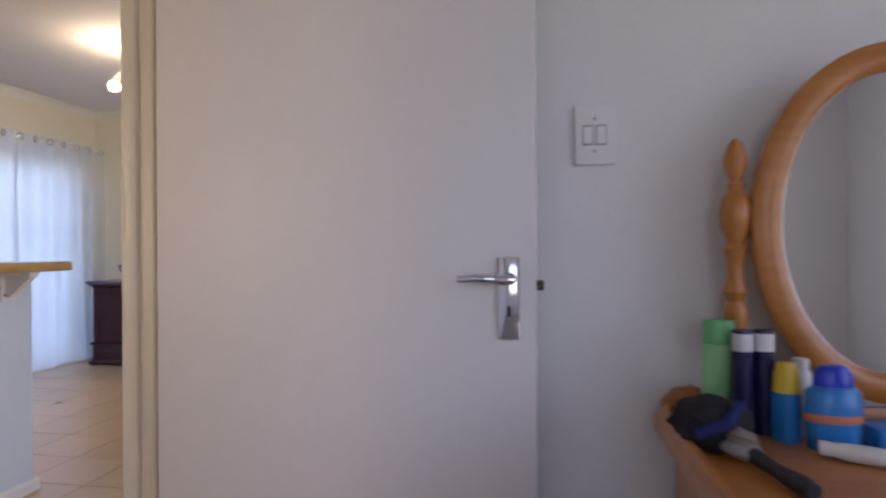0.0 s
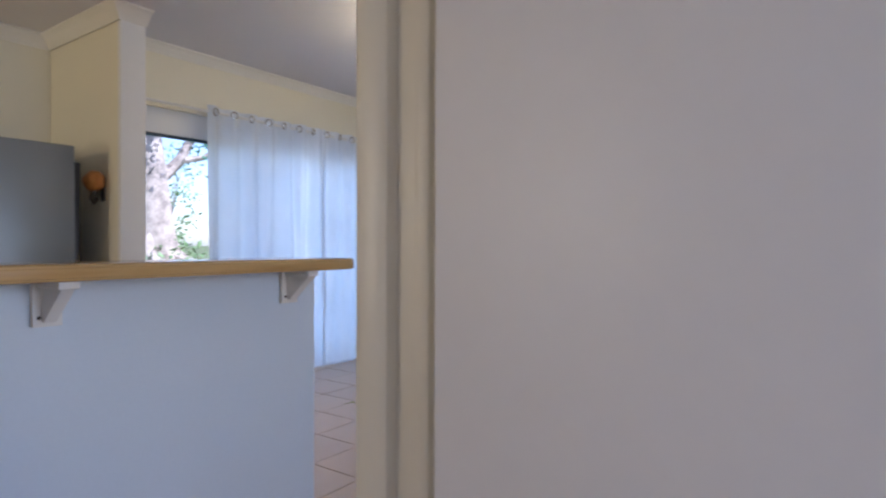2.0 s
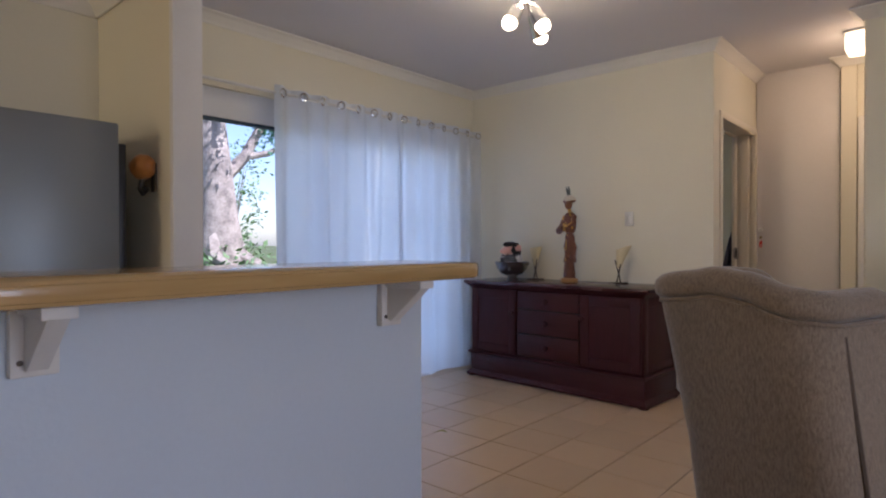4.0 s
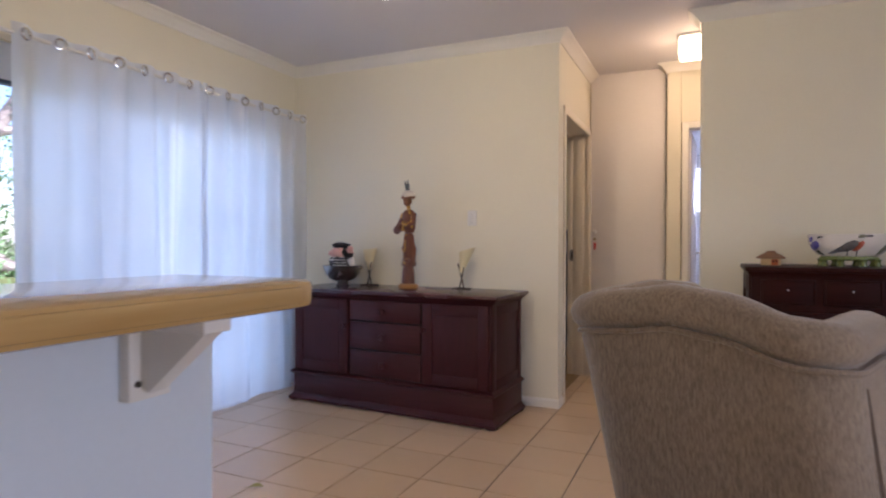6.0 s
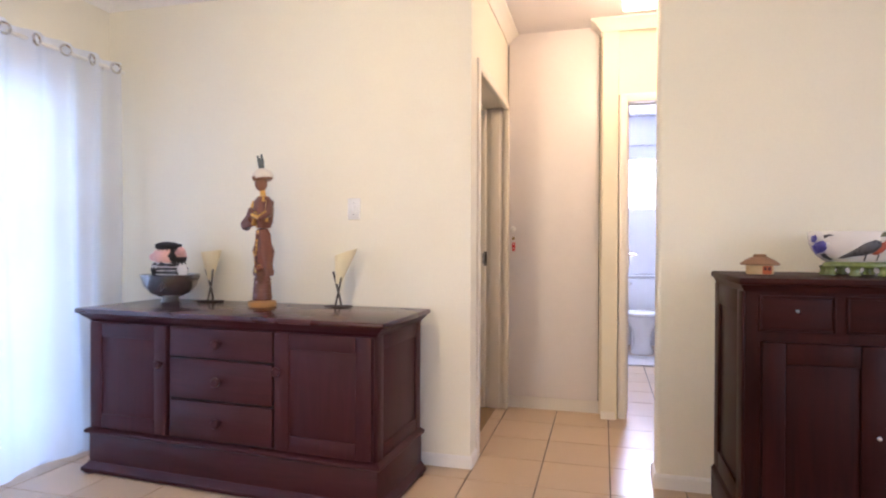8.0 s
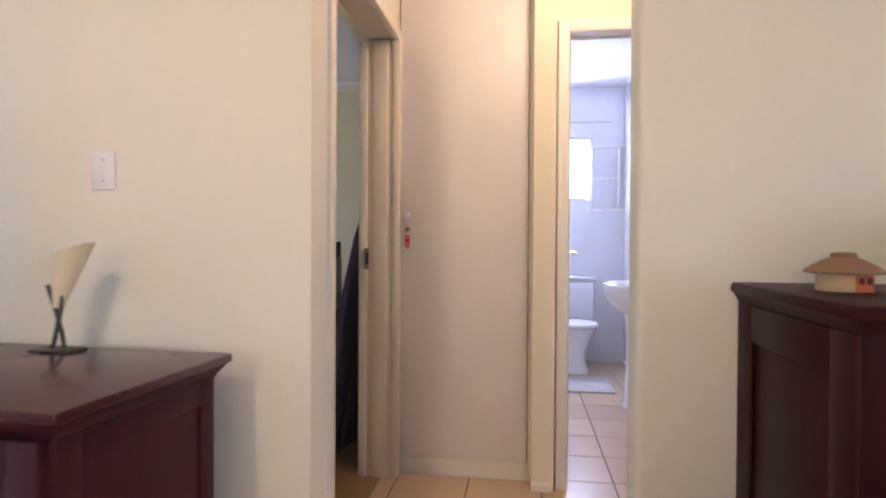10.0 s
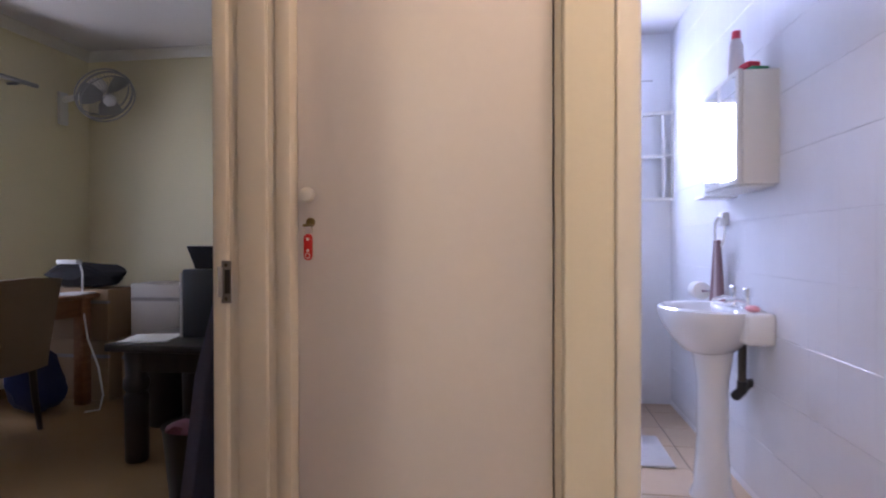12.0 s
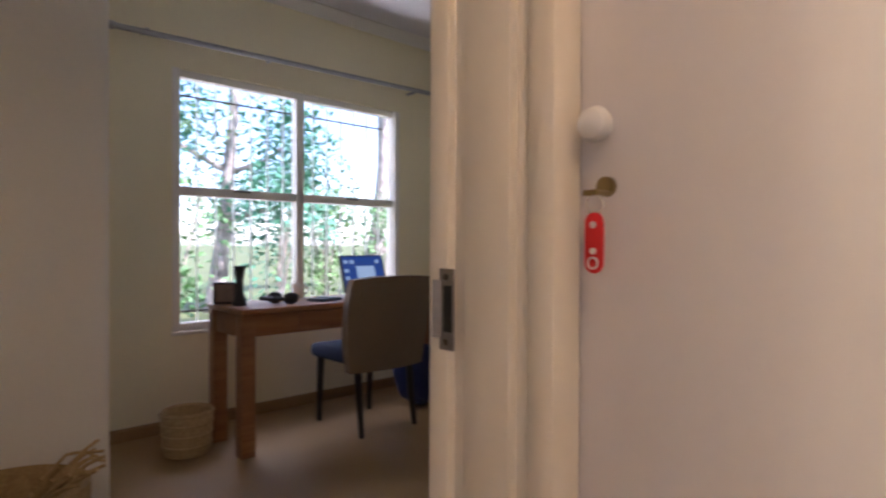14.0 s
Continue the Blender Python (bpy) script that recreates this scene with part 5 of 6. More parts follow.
part("handle", tube([(0.005, 0, 0.008), (0.05, 0, 0.006), (0.10, 0, 0.006), (0.115, 0, 0.006)], [0.011, 0.009, 0.013, 0.010], 10), BLACK, br)

# ---- hall ----
cu = thing("built_in_cupboard", (-0.65, 6.70, 0), "full-height built-in hall cupboard with one flush white door", "cupboard")
cu["kind"] = "structure"
part("kick_board", box(-0.305, 0.315, 0.012, 0.03, 0.0, 0.083, 0.002), TRIM, cu)
dr = part("door", box(-0.300, 0.296, 0.0, 0.020, 0.086, 2.545, 0.003), DOORPAINT, cu)
part("side_panel", box(0.300, 0.315, 0.010, 0.30, 0.0, TOP), FRAMEPAINT, cu, "yellowed side panel")
# back panel coloured near black to paint in shade behind the door gap
part("back_panel", box(-0.305, 0.315, 0.30, 0.31, 0.0, TOP), GAPSHADE, cu)
part("side_panel", box(-0.320, -0.305, 0.0, 0.30, 0.0, TOP), TRIM, cu)
bm = lathe([(0, 0), (0.008, 0), (0.008, 0.010), (0.016, 0.014), (0.0185, 0.022), (0.015, 0.031), (0.006, 0.035), (0, 0.035)], 20)
bmesh.ops.rotate(bm, verts=bm.verts, cent=(0, 0, 0), matrix=Euler((radians(90), 0, 0)).to_matrix())
bmesh.ops.translate(bm, verts=bm.verts, vec=(-0.264, 0.0, 1.217))
part("knob", bm, WHITEPLASTIC, dr, "round white knob")
part("lock", tube([(-0.262, 0.002, 1.155), (-0.262, -0.006, 1.155)], 0.0105, 16), BRASS, dr, "brass lock rose")
ky = thing("key", (-0.907, 6.694, 1.147), "brass key in the cupboard lock with a red plastic tag", "key")
part("stem", tube([(0, 0.0, 0), (0, -0.022, 0)], 0.003, 8), BRASS, ky)
part("bow", box(-0.012, 0.004, -0.030, -0.020, -0.003, 0.003, 0.001), BRASS, ky)
part("ring", tube([(0.010 * math.cos(a), -0.026, -0.012 + 0.010 * math.sin(a)) for a in [k * math.pi / 8 for k in range(16)]], 0.001, 6, closed=True), CHROME, ky, "thin wire ring")
RED = mat("red_plastic", (0.65, 0.02, 0.02), 0.35, 0.05, 6, 60, 0)
bm = prism([(0.0105 * math.cos(a), -0.030 + 0.0105 * math.sin(a)) for a in [k * math.pi / 8 for k in range(9)]] + [(0.0105 * math.cos(a), -0.070 + 0.0105 * math.sin(a)) for a in [math.pi + k * math.pi / 8 for k in range(9)]], -0.029, -0.025, 1, None, 0.0012)
tag = part("tag", bm, RED, ky, "red plastic tag")
for z in (-0.032, -0.058):
    part("hole", tube([(0, -0.0285, z), (0, -0.0302, z)], 0.0035, 8), WHITEPLASTIC, tag, "white mark on the tag")
part("hole", tube([(0.0055 * math.cos(a), -0.0298, -0.070 + 0.0055 * math.sin(a)) for a in [k * math.pi / 6 for k in range(12)]], 0.001, 6, closed=True), WHITEPLASTIC, tag)

STEEL = mat("worn_steel", (0.30, 0.28, 0.26), 0.45, 0.2, 30, 120, 0.1, 0.8)
sk = thing("strike_plate", (-1.066, 6.648, 0.968), "worn steel strike plate on the study door frame", "strike plate")
part("plate", box(-0.042, -0.018, -0.003, 0.0, 0.0, 0.098, 0.001), STEEL, sk)
part("lip", prism([(-0.042, 0.0), (-0.050, -0.006), (-0.048, -0.009), (-0.039, -0.003)], 0.014, 0.084, 2), STEEL, sk)
part("slot", box(-0.034, -0.020, -0.0045, -0.002, 0.022, 0.078, 0.001), BLACK, sk, "dark latch slot")
for z in (0.010, 0.088):
    part("screw", tube([(-0.030, -0.002, z), (-0.030, -0.0045, z)], 0.004, 10), DARKMETAL, sk)

# ---- bathroom ----
ba = thing("basin", (0.545, 8.08, 0), "white porcelain pedestal basin with chrome taps", "basin")
bm = bmesh.new()
NB = 28
prof = [(0.0, 0.74), (0.55, 0.745), (0.80, 0.80), (0.90, 0.825), (0.94, 0.832), (1.0, 0.826), (1.0, 0.805), (0.93, 0.765), (0.74, 0.70), (0.50, 0.645), (0.30, 0.63), (0.0, 0.63)]
rings = []
for r, z in prof:
    ring = []
    for k in range(NB):
        a = 2 * math.pi * k / NB
        x = -0.195 + 0.195 * r * math.cos(a) if math.cos(a) < 0 else -0.195 + min(0.195 * 1.25 * r * math.cos(a), 0.192)
        ring.append(bm.verts.new((x, 0.26 * r * math.sin(a) * (1.0 if math.cos(a) < 0.3 else 1.0), z)))
    rings.append(ring)
for p, q in zip(rings, rings[1:]):
    for k in range(NB):
        bm.faces.new((p[k], p[(k + 1) % NB], q[(k + 1) % NB], q[k]))
bmesh.ops.remove_doubles(bm, verts=bm.verts, dist=0.0005)
part("bowl", bm, PORCELAIN, ba, sm=60)
part("back_ledge", box(-0.115, 0.0, -0.255, 0.255, 0.70, 0.828, 0.018, seg=3), PORCELAIN, ba)
part("pedestal", lathe([(0, 0), (0.098, 0), (0.098, 0.012), (0.080, 0.05), (0.068, 0.25), (0.068, 0.50), (0.088, 0.63), (0.10, 0.66), (0, 0.66)], 22, None, (-0.165, 0, 0), 0.95, 1.0), PORCELAIN, ba)
for yy, l in ((-0.10, "hot"), (0.06, "cold")):
    tp = part("tap", lathe([(0, 0), (0.020, 0), (0.018, 0.012), (0.013, 0.02), (0.013, 0.05), (0.020, 0.055), (0.021, 0.085), (0.014, 0.092), (0, 0.093)], 16, None, (-0.055, yy, 0.828)), CHROME, ba, "chrome pillar tap")
    part("spout", tube([(-0.055, yy, 0.855), (-0.10, yy, 0.868), (-0.150, yy, 0.850)], [0.011, 0.010, 0.008], 10), CHROME, tp)
part("waste_pipe", tube([(-0.06, -0.05, 0.70), (-0.06, -0.05, 0.52), (-0.06, -0.05, 0.50)], 0.017), DARKMETAL, ba, "dark waste pipe")
part("trap", tube([(-0.06, -0.05, 0.52), (-0.06, -0.05, 0.48), (-0.08, -0.04, 0.455), (-0.05, 0.0, 0.46), (-0.02, 0.0, 0.50), (0.0, 0.0, 0.50)], 0.022), BLACK, ba, "black bottle trap")
so = thing("soap", (0.475, 7.885, 0.829), "pink bar of soap on the basin ledge", "soap")
part("bar", blob((0, 0, 0.013), (0.026, 0.042, 0.014), None, 3), mat("pink_soap", (0.70, 0.30, 0.33), 0.5, 0.05), so)

mc = thing("medicine_cabinet", (0.545, 8.02, 1.335), "white bathroom wall cabinet with mirrored doors", "cabinet")
part("body", box(-0.135, 0.0, -0.22, 0.22, 0, 0.44, 0.004), WHITEPLASTIC, mc)
for y0, y1 in ((-0.22, -0.001), (0.001, 0.22)):
    dd = part("door", box(-0.155, -0.137, y0, y1, 0.0, 0.445, 0.003), WHITEPLASTIC, mc)
    part("mirror", box(-0.1575, -0.1545, y0 + 0.02, y1 - 0.02, 0.02, 0.425), MIRROR, dd, "mirror panel", 0)
    for z in (0.07, 0.36):
        part("etched_line", box(-0.1585, -0.157, y0 + 0.02, y1 - 0.02, z - 0.002, z + 0.002), GREYPLASTIC, dd)
part("shelf", box(-0.15, 0.0, 0.24, 0.40, -0.02, -0.008, 0.003), WHITEPLASTIC, mc, "small white side shelf")
part("shelf", box(-0.14, -0.01, -0.20, 0.20, -0.012, 0.0, 0.003), WHITEPLASTIC, mc)
bottle("cleaner_bottle", (0.468, 8.06, 1.775), [(0, 0), (0.034, 0), (0.036, 0.006), (0.034, 0.10), (0.028, 0.14), (0.030, 0.17), (0.018, 0.20), (0, 0.205)], mat("cloudy_white_plastic", (0.66, 0.60, 0.60), 0.35, 0.05), "white cleaner bottle with a pink cap on the cabinet", [(0, 0.20), (0.019, 0.20), (0.017, 0.235), (0, 0.238)], mat("pink_red_plastic", (0.65, 0.06, 0.10), 0.35))
sg = thing("sponge", pose(0.47, 7.88, 1.775, 0, 0, 12), "green and red scouring sponge on the cabinet", "sponge")
part("pad", box(-0.03, 0.04, -0.05, 0.05, 0, 0.022, 0.005), mat("green_scourer", (0.05, 0.25, 0.13), 0.95, 0.2, 20, 120, 0.4), sg)
part("sponge_block", box(-0.03, 0.025, -0.02, 0.05, 0.022, 0.05, 0.008), mat("red_sponge", (0.55, 0.05, 0.09), 0.95, 0.2, 20, 120, 0.4), sg)

tr = thing("towel_ring", (0.545, 8.42, 1.22), "white towel ring with a brown striped hand towel", "towel ring")
part("mount", box(-0.03, 0.0, -0.035, 0.035, -0.03, 0.035, 0.006), WHITEPLASTIC, tr)
part("ring", tube([(-0.035, 0.075 * math.cos(a), -0.06 + 0.075 * math.sin(a)) for a in [k * math.pi / 12 for k in range(24)]], 0.006, 8, closed=True), WHITEPLASTIC, tr)
TOWEL = mat("mauve_brown_towel", (0.25, 0.15, 0.16), 0.95, 0.2, 12, 180, 0.5)
for dy, ln, m in ((-0.045, 0.34, TOWEL), (0.0, 0.37, mat("pale_towel", (0.50, 0.40, 0.40), 0.95, 0.1, 12, 180, 0.5)), (0.045, 0.33, TOWEL)):
    bm = bmesh.new()
    rr = []
    for j in range(9):
        f = j / 8
        w = 0.014 + 0.024 * f
        rr.append([bm.verts.new((-0.045 + 0.018 * math.sin(a) * (0.6 + 0.4 * f), dy * (0.4 + f) + w * math.cos(a), -0.10 - ln * f)) for a in [k * math.pi / 6 for k in range(12)]])
    for p, q in zip(rr, rr[1:]):
        for k in range(12):
            bm.faces.new((p[k], p[(k + 1) % 12], q[(k + 1) % 12], q[k]))
    bm.faces.new(rr[0])
    bm.faces.new(list(reversed(rr[-1])))
    part("towel_fold", bm, m, tr, "striped towel fold", 60)

to = thing("toilet", (0.07, 9.20, 0), "white close-coupled toilet with a raised cistern", "toilet")
part("pan", lathe([(0, 0), (0.11, 0), (0.115, 0.02), (0.085, 0.10), (0.095, 0.22), (0.165, 0.36), (0.178, 0.395), (0, 0.395)], 26, None, (0, -0.12, 0), 1.0, 1.25), PORCELAIN, to)
part("back_block", box(-0.10, 0.10, 0.0, 0.30, 0.0, 0.39, 0.02), PORCELAIN, to)
part("seat", lathe([(0, 0.397), (0.175, 0.397), (0.188, 0.405), (0.182, 0.424), (0.12, 0.432), (0, 0.434)], 26, None, (0, -0.11, 0), 1.0, 1.25), WHITEPLASTIC, to, "closed white lid")
part("cistern", box(-0.19, 0.19, 0.17, 0.365, 0.40, 0.76, 0.025, seg=3), PORCELAIN, to)
part("cistern_lid", box(-0.20, 0.20, 0.16, 0.37, 0.76, 0.795, 0.012, seg=3), PORCELAIN, to)
part("flush_lever", tube([(-0.14, 0.168, 0.70), (-0.14, 0.15, 0.70), (-0.09, 0.148, 0.695)], 0.007), CHROME, to)
rl = thing("toilet_roll", (0.50, 8.62, 0.86), "white toilet roll on a wall holder", "toilet roll")
part("paper", tube([(-0.03, -0.05, 0), (-0.03, 0.05, 0)], 0.045, 20), PAPER, rl)
part("holder", tube([(0.045, -0.06, 0.0), (-0.03, -0.06, 0), (-0.03, 0.06, 0), (0.045, 0.06, 0)], 0.006), CHROME, rl)
mt = thing("bath_mat", (0.10, 8.64, 0), "pale textured bath mat on the tiles", "bath mat")
part("mat", box(-0.26, 0.20, -0.27, 0.20, 0.004, 0.018, 0.007, seg=3), mat("pale_mat_cotton", (0.55, 0.52, 0.50), 0.95, 0.12, 8, 120, 0.5), mt)
bd = thing("door", pose(-0.165, 6.76, 0, 0, 0, -2.5), "white bathroom door standing open along the wall", "door")
bd["kind"] = "structure"
part("leaf", box(-0.04, 0.0, 0.0, 0.70, 0.008, 2.02, 0.003), DOORPAINT, bd)
part("lock_plate", box(0.0005, 0.006, 0.605, 0.645, 0.945, 1.09, 0.002), CHROME, bd)
part("lever", tube([(0.006, 0.625, 1.04), (0.045, 0.625, 1.04), (0.052, 0.61, 1.04), (0.052, 0.53, 1.04)], [0.010, 0.010, 0.009, 0.006], 10), CHROME, bd)

wb = thing("bathroom_window", (-0.03, 9.64, 1.49), "small white steel window with its sash swung inwards", "window")
wb["kind"] = "structure"
for x0, x1, z0, z1 in ((-0.27, -0.24, 0, 0.59), (0.25, 0.28, 0, 0.59), (-0.24, 0.25, 0, 0.03), (-0.24, 0.25, 0.56, 0.59)):
    part("frame", box(x0, x1, -0.05, 0.02, z0, z1, 0.004), WHITEPLASTIC, wb)
sash = thing("window_sash", pose(0.24, 9.57, 1.39, 0, 0, -14), "open white window sash with one glazing bar", "window sash")
sash["kind"] = "structure"
for x0, x1, z0, z1 in ((0.0, 0.022, 0, 0.60), (0.30, 0.322, 0, 0.60), (0.022, 0.30, 0, 0.022), (0.022, 0.30, 0.578, 0.60), (0.022, 0.30, 0.289, 0.311), (0.24, 0.262, 0.022, 0.578)):
    part("sash_bar", box(x0, x1, -0.015, 0.015, z0, z1, 0.004), WHITEPLASTIC, sash)
pn = part("pane", box(0.02, 0.30, -0.002, 0.002, 0.02, 0.58), PANE, sash, sm=0)
pn.visible_shadow = False
wc = part("curtain_wire", tube([(-0.35, -0.085, 0.72), (0.45, -0.085, 0.72)], 0.004), GREYPLASTIC, wb)

# ---- study ----
ws = thing("study_window", (-4.20, 8.205, 0.58), "white four-pane steel window with burglar bars", "window")
ws["kind"] = "structure"
for y0, y1, z0, z1 in ((-0.845, -0.795, 0, 1.54), (0.795, 0.845, 0, 1.54), (-0.795, 0.795, 0, 0.045), (-0.795, 0.795, 1.495, 1.54), (-0.03, 0.03, 0.045, 1.495), (-0.795, -0.03, 0.80, 0.855), (0.03, 0.795, 0.80, 0.855)):
    part("window_frame", box(-0.03, 0.035, y0, y1, z0, z1, 0.005), TRIM, ws)
part("window_sill", box(0.03, 0.075, -0.85, 0.85, -0.02, 0.0, 0.005), TRIM, ws)
part("reveal", box(0.04, 0.062, -0.845, -0.80, 0.0, 1.54, 0.003), TRIM, ws)
part("reveal", box(0.04, 0.062, 0.80, 0.845, 0.0, 1.54, 0.003), TRIM, ws)
for y0, y1 in ((-0.795, -0.03), (0.03, 0.795)):
    for z0, z1 in ((0.045, 0.80), (0.855, 1.495)):
        pn = part("pane", box(-0.003, 0.003, y0, y1, z0, z1), PANE, ws, sm=0)
        pn.visible_shadow = False
    part("stay", tube([(0.04, (y0 + y1) / 2 - 0.05, 0.845), (0.05, (y0 + y1) / 2 + 0.05, 0.842)], 0.006), DARKMETAL, ws, "dark window stay")
for k in range(14):
    yb = -0.76 + k * 0.117
    part("burglar_bar", tube([(-0.10, yb, -0.02), (-0.10, yb, 1.56)], 0.006, 6), WHITEPLASTIC, ws)
for z in (0.10, 1.42):
    part("burglar_rail", tube([(-0.10, -0.80, z), (-0.10, 0.80, z)], 0.007, 6), DARKMETAL, ws)
rs = thing("curtain_rod", (-4.05, 8.15, 2.27), "bare grey curtain rod above the study window", "curtain rod")
part("pole", tube([(0, -1.12, -0.02), (0, 1.14, 0.02)], 0.016), GREYPLASTIC, rs)
for yy in (-0.95, -0.2, 0.98):
    part("bracket", tube([(-0.09, yy, 0), (0, yy, 0)], 0.010), GREYPLASTIC, rs)
part("finial", blob((0, -1.13, -0.02), (0.024, 0.03, 0.024), None, 2), GREYPLASTIC, rs)

dk = thing("desk", (-3.66, 8.27, 0), "oiled wooden desk with square legs under the window", "desk")
part("desktop", box(-0.20, 0.25, -0.82, 0.86, 0.735, 0.765, 0.006), DESKWOOD, dk)
part("apron", box(0.19, 0.21, -0.76, 0.76, 0.615, 0.734, 0.003), DESKWOOD, dk)
part("apron", box(-0.18, -0.16, -0.76, 0.76, 0.615, 0.734, 0.003), DESKWOOD, dk)
part("drawer", box(0.208, 0.222, -0.48, 0.02, 0.628, 0.725, 0.003), DESKWOOD, dk)
part("apron", box(-0.16, 0.19, -0.80, -0.78, 0.615, 0.734, 0.003), DESKWOOD, dk)
for xx in (-0.155, 0.19):
    for yy in (-0.775, 0.76):
        part("leg", box(xx - 0.038, xx + 0.038, yy - 0.038, yy + 0.038, 0, 0.734, 0.005), DESKWOOD, dk)

ch = thing("desk_chair", pose(-3.55, 8.295, 0, 0, 0, 90), "taupe upholstered parsons chair with dark legs at the desk", "chair")
bm = bmesh.new()
rr = []
for j in range(12):
    f = j / 11
    z = 0.375 + 0.525 * f
    w = 0.262 + 0.022 * math.sin(f * math.pi * 0.9) + 0.026 * f
    y = -0.235 - 0.075 * f * f
    crown = 0.018 * f
    rr.append([bm.verts.new((w * u - 0.015, y + d - 0.03 * (1 - u * u) * (1 if d < 0 else 0.6), z + crown * (1 - u * u))) for u, d in ((-1, -0.02), (-0.6, -0.032), (0, -0.036), (0.6, -0.032), (1, -0.02), (1, 0.03), (0.5, 0.04), (-0.5, 0.04), (-1, 0.03))])
for p, q in zip(rr, rr[1:]):
    for k in range(9):
        bm.faces.new((p[k], p[(k + 1) % 9], q[(k + 1) % 9], q[k]))
bm.faces.new(rr[0])
bm.faces.new(list(reversed(rr[-1])))
part("backrest", bm, TAUPE, ch, sm=60)
part("seat", box(-0.235, 0.235, -0.22, 0.25, 0.40, 0.485, 0.03, seg=3), mat("dark_blue_seat_cloth", (0.012, 0.022, 0.06), 0.8, 0.15, 8, 120, 0.3), ch, "dark blue seat")
for xx in (-0.19, 0.19):
    part("leg", tube([(xx, -0.20, 0.41), (xx, -0.22, 0.2), (xx * 1.03, -0.25, 0.0)], [0.022, 0.020, 0.015], 8), BLACKWOOD, ch)
    part("leg", tube([(xx, 0.19, 0.41), (xx, 0.20, 0.2), (xx, 0.205, 0.0)], [0.022, 0.020, 0.015], 8), BLACKWOOD, ch)

lp = thing("laptop", pose(-3.74, 8.46, 0.765, 0, 0, 92), "open dark laptop with a blue glowing desktop screen", "laptop")
part("base", box(-0.18, 0.18, -0.24, 0.0, 0.0, 0.018, 0.004), BLACK, lp)
bm = box(-0.18, 0.18, -0.008, 0.008, 0, 0.245, 0.004)
bmesh.ops.rotate(bm, verts=bm.verts, cent=(0, 0, 0), matrix=Euler((radians(-16), 0, 0)).to_matrix())
bmesh.ops.translate(bm, verts=bm.verts, vec=(0, 0.01, 0.02))
lid = part("lid", bm, BLACK, lp)


def lid_piece(nm, x0, x1, z0, z1, d, m, lab):
    bm = box(x0, x1, -0.0085 - d, -0.007, z0, z1)
    bmesh.ops.rotate(bm, verts=bm.verts, cent=(0, 0, 0), matrix=Euler((radians(-16), 0, 0)).to_matrix())
    bmesh.ops.translate(bm, verts=bm.verts, vec=(0, 0.01, 0.02))
    part(nm, bm, m, lid, lab, 0)


lid_piece("screen", -0.165, 0.165, 0.02, 0.235, 0.0006, glow("screen_blue", (0.02, 0.06, 0.20), 0.25, 0.01), "dark blue lit screen")
lid_piece("window_on_screen", -0.06, 0.09, 0.07, 0.17, 0.0012, glow("screen_white", (0.35, 0.5, 0.6), 0.22, 0.03), "pale window on the screen")
for k, (x, z) in enumerate(((-0.14, 0.2), (-0.09, 0.2), (-0.14, 0.14), (-0.14, 0.09), (0.12, 0.2))):
    lid_piece("icon", x - 0.014, x + 0.014, z - 0.012, z + 0.012, 0.0012, bpy.data.materials["screen_white"], "pale icon")

va = thing("vase", (-3.62, 7.53, 0.765), "slim black waisted vase on the desk", "vase")
part("body", lathe([(0, 0), (0.036, 0), (0.038, 0.01), (0.022, 0.07), (0.020, 0.13), (0.030, 0.20), (0.034, 0.212), (0.028, 0.212), (0, 0.20)], 18), BLACK, va)
ph = thing("picture_frame", pose(-3.74, 7.50, 0.765, 0, 0, 60), "small brown picture frame on the desk", "picture frame")
part("frame", box(-0.06, 0.06, -0.008, 0.008, 0, 0.12, 0.003), BLACKWOOD, ph)
part("picture", box(-0.048, 0.048, -0.0095, -0.0075, 0.012, 0.108), mat("faded_print", (0.22, 0.15, 0.11), 0.6, 0.3, 20, 60, 0), ph, "faded print")
hd = thing("headphones", (-3.56, 7.72, 0.765), "black headphones lying on the desk", "headphones")
part("band", tube([(-0.06, -0.05, 0.03), (-0.02, -0.09, 0.035), (0.05, -0.06, 0.035), (0.06, 0.02, 0.03)], 0.012), BLACK, hd)
part("ear_cup", blob((-0.05, 0.01, 0.032), (0.04, 0.045, 0.034), None, 2), BLACKCLOTH, hd)
part("ear_cup", blob((0.055, 0.05, 0.032), (0.04, 0.045, 0.034), None, 2), BLACKCLOTH, hd)
mg = thing("mug", (-3.80, 7.98, 0.765), "white mug on the desk", "mug")
part("cup", lathe([(0, 0), (0.036, 0), (0.042, 0.09), (0.038, 0.09), (0.033, 0.01), (0, 0.01)], 18), PORCELAIN, mg)
part("handle", tube([(0.0, 0.04, 0.075), (0.0, 0.066, 0.06), (0.0, 0.066, 0.035), (0, 0.038, 0.02)], 0.006), PORCELAIN, mg)
bk = thing("notebook", pose(-3.56, 8.02, 0.765, 0, 0, 20), "black notebook with a pen on the desk", "notebook")
part("cover", box(-0.06, 0.06, -0.085, 0.085, 0.0, 0.016, 0.003), BLACK, bk)
part("pen", tube([(-0.07, 0.0, 0.021), (0.06, 0.03, 0.021)], 0.004), CHROME, bk)
pp = thing("papers", pose(-3.50, 8.98, 0.765, 0, 0, 10), "sheaf of white papers on the desk", "papers")
part("sheaf", box(-0.09, 0.09, -0.12, 0.12, 0.0, 0.010, 0.002), PAPER, pp)

wbk = thing("waste_basket", pose(-3.74, 7.30, 0) @ Matrix.Diagonal((0.80, 0.80, 0.92, 1)), "round woven straw waste basket on the floor", "basket")
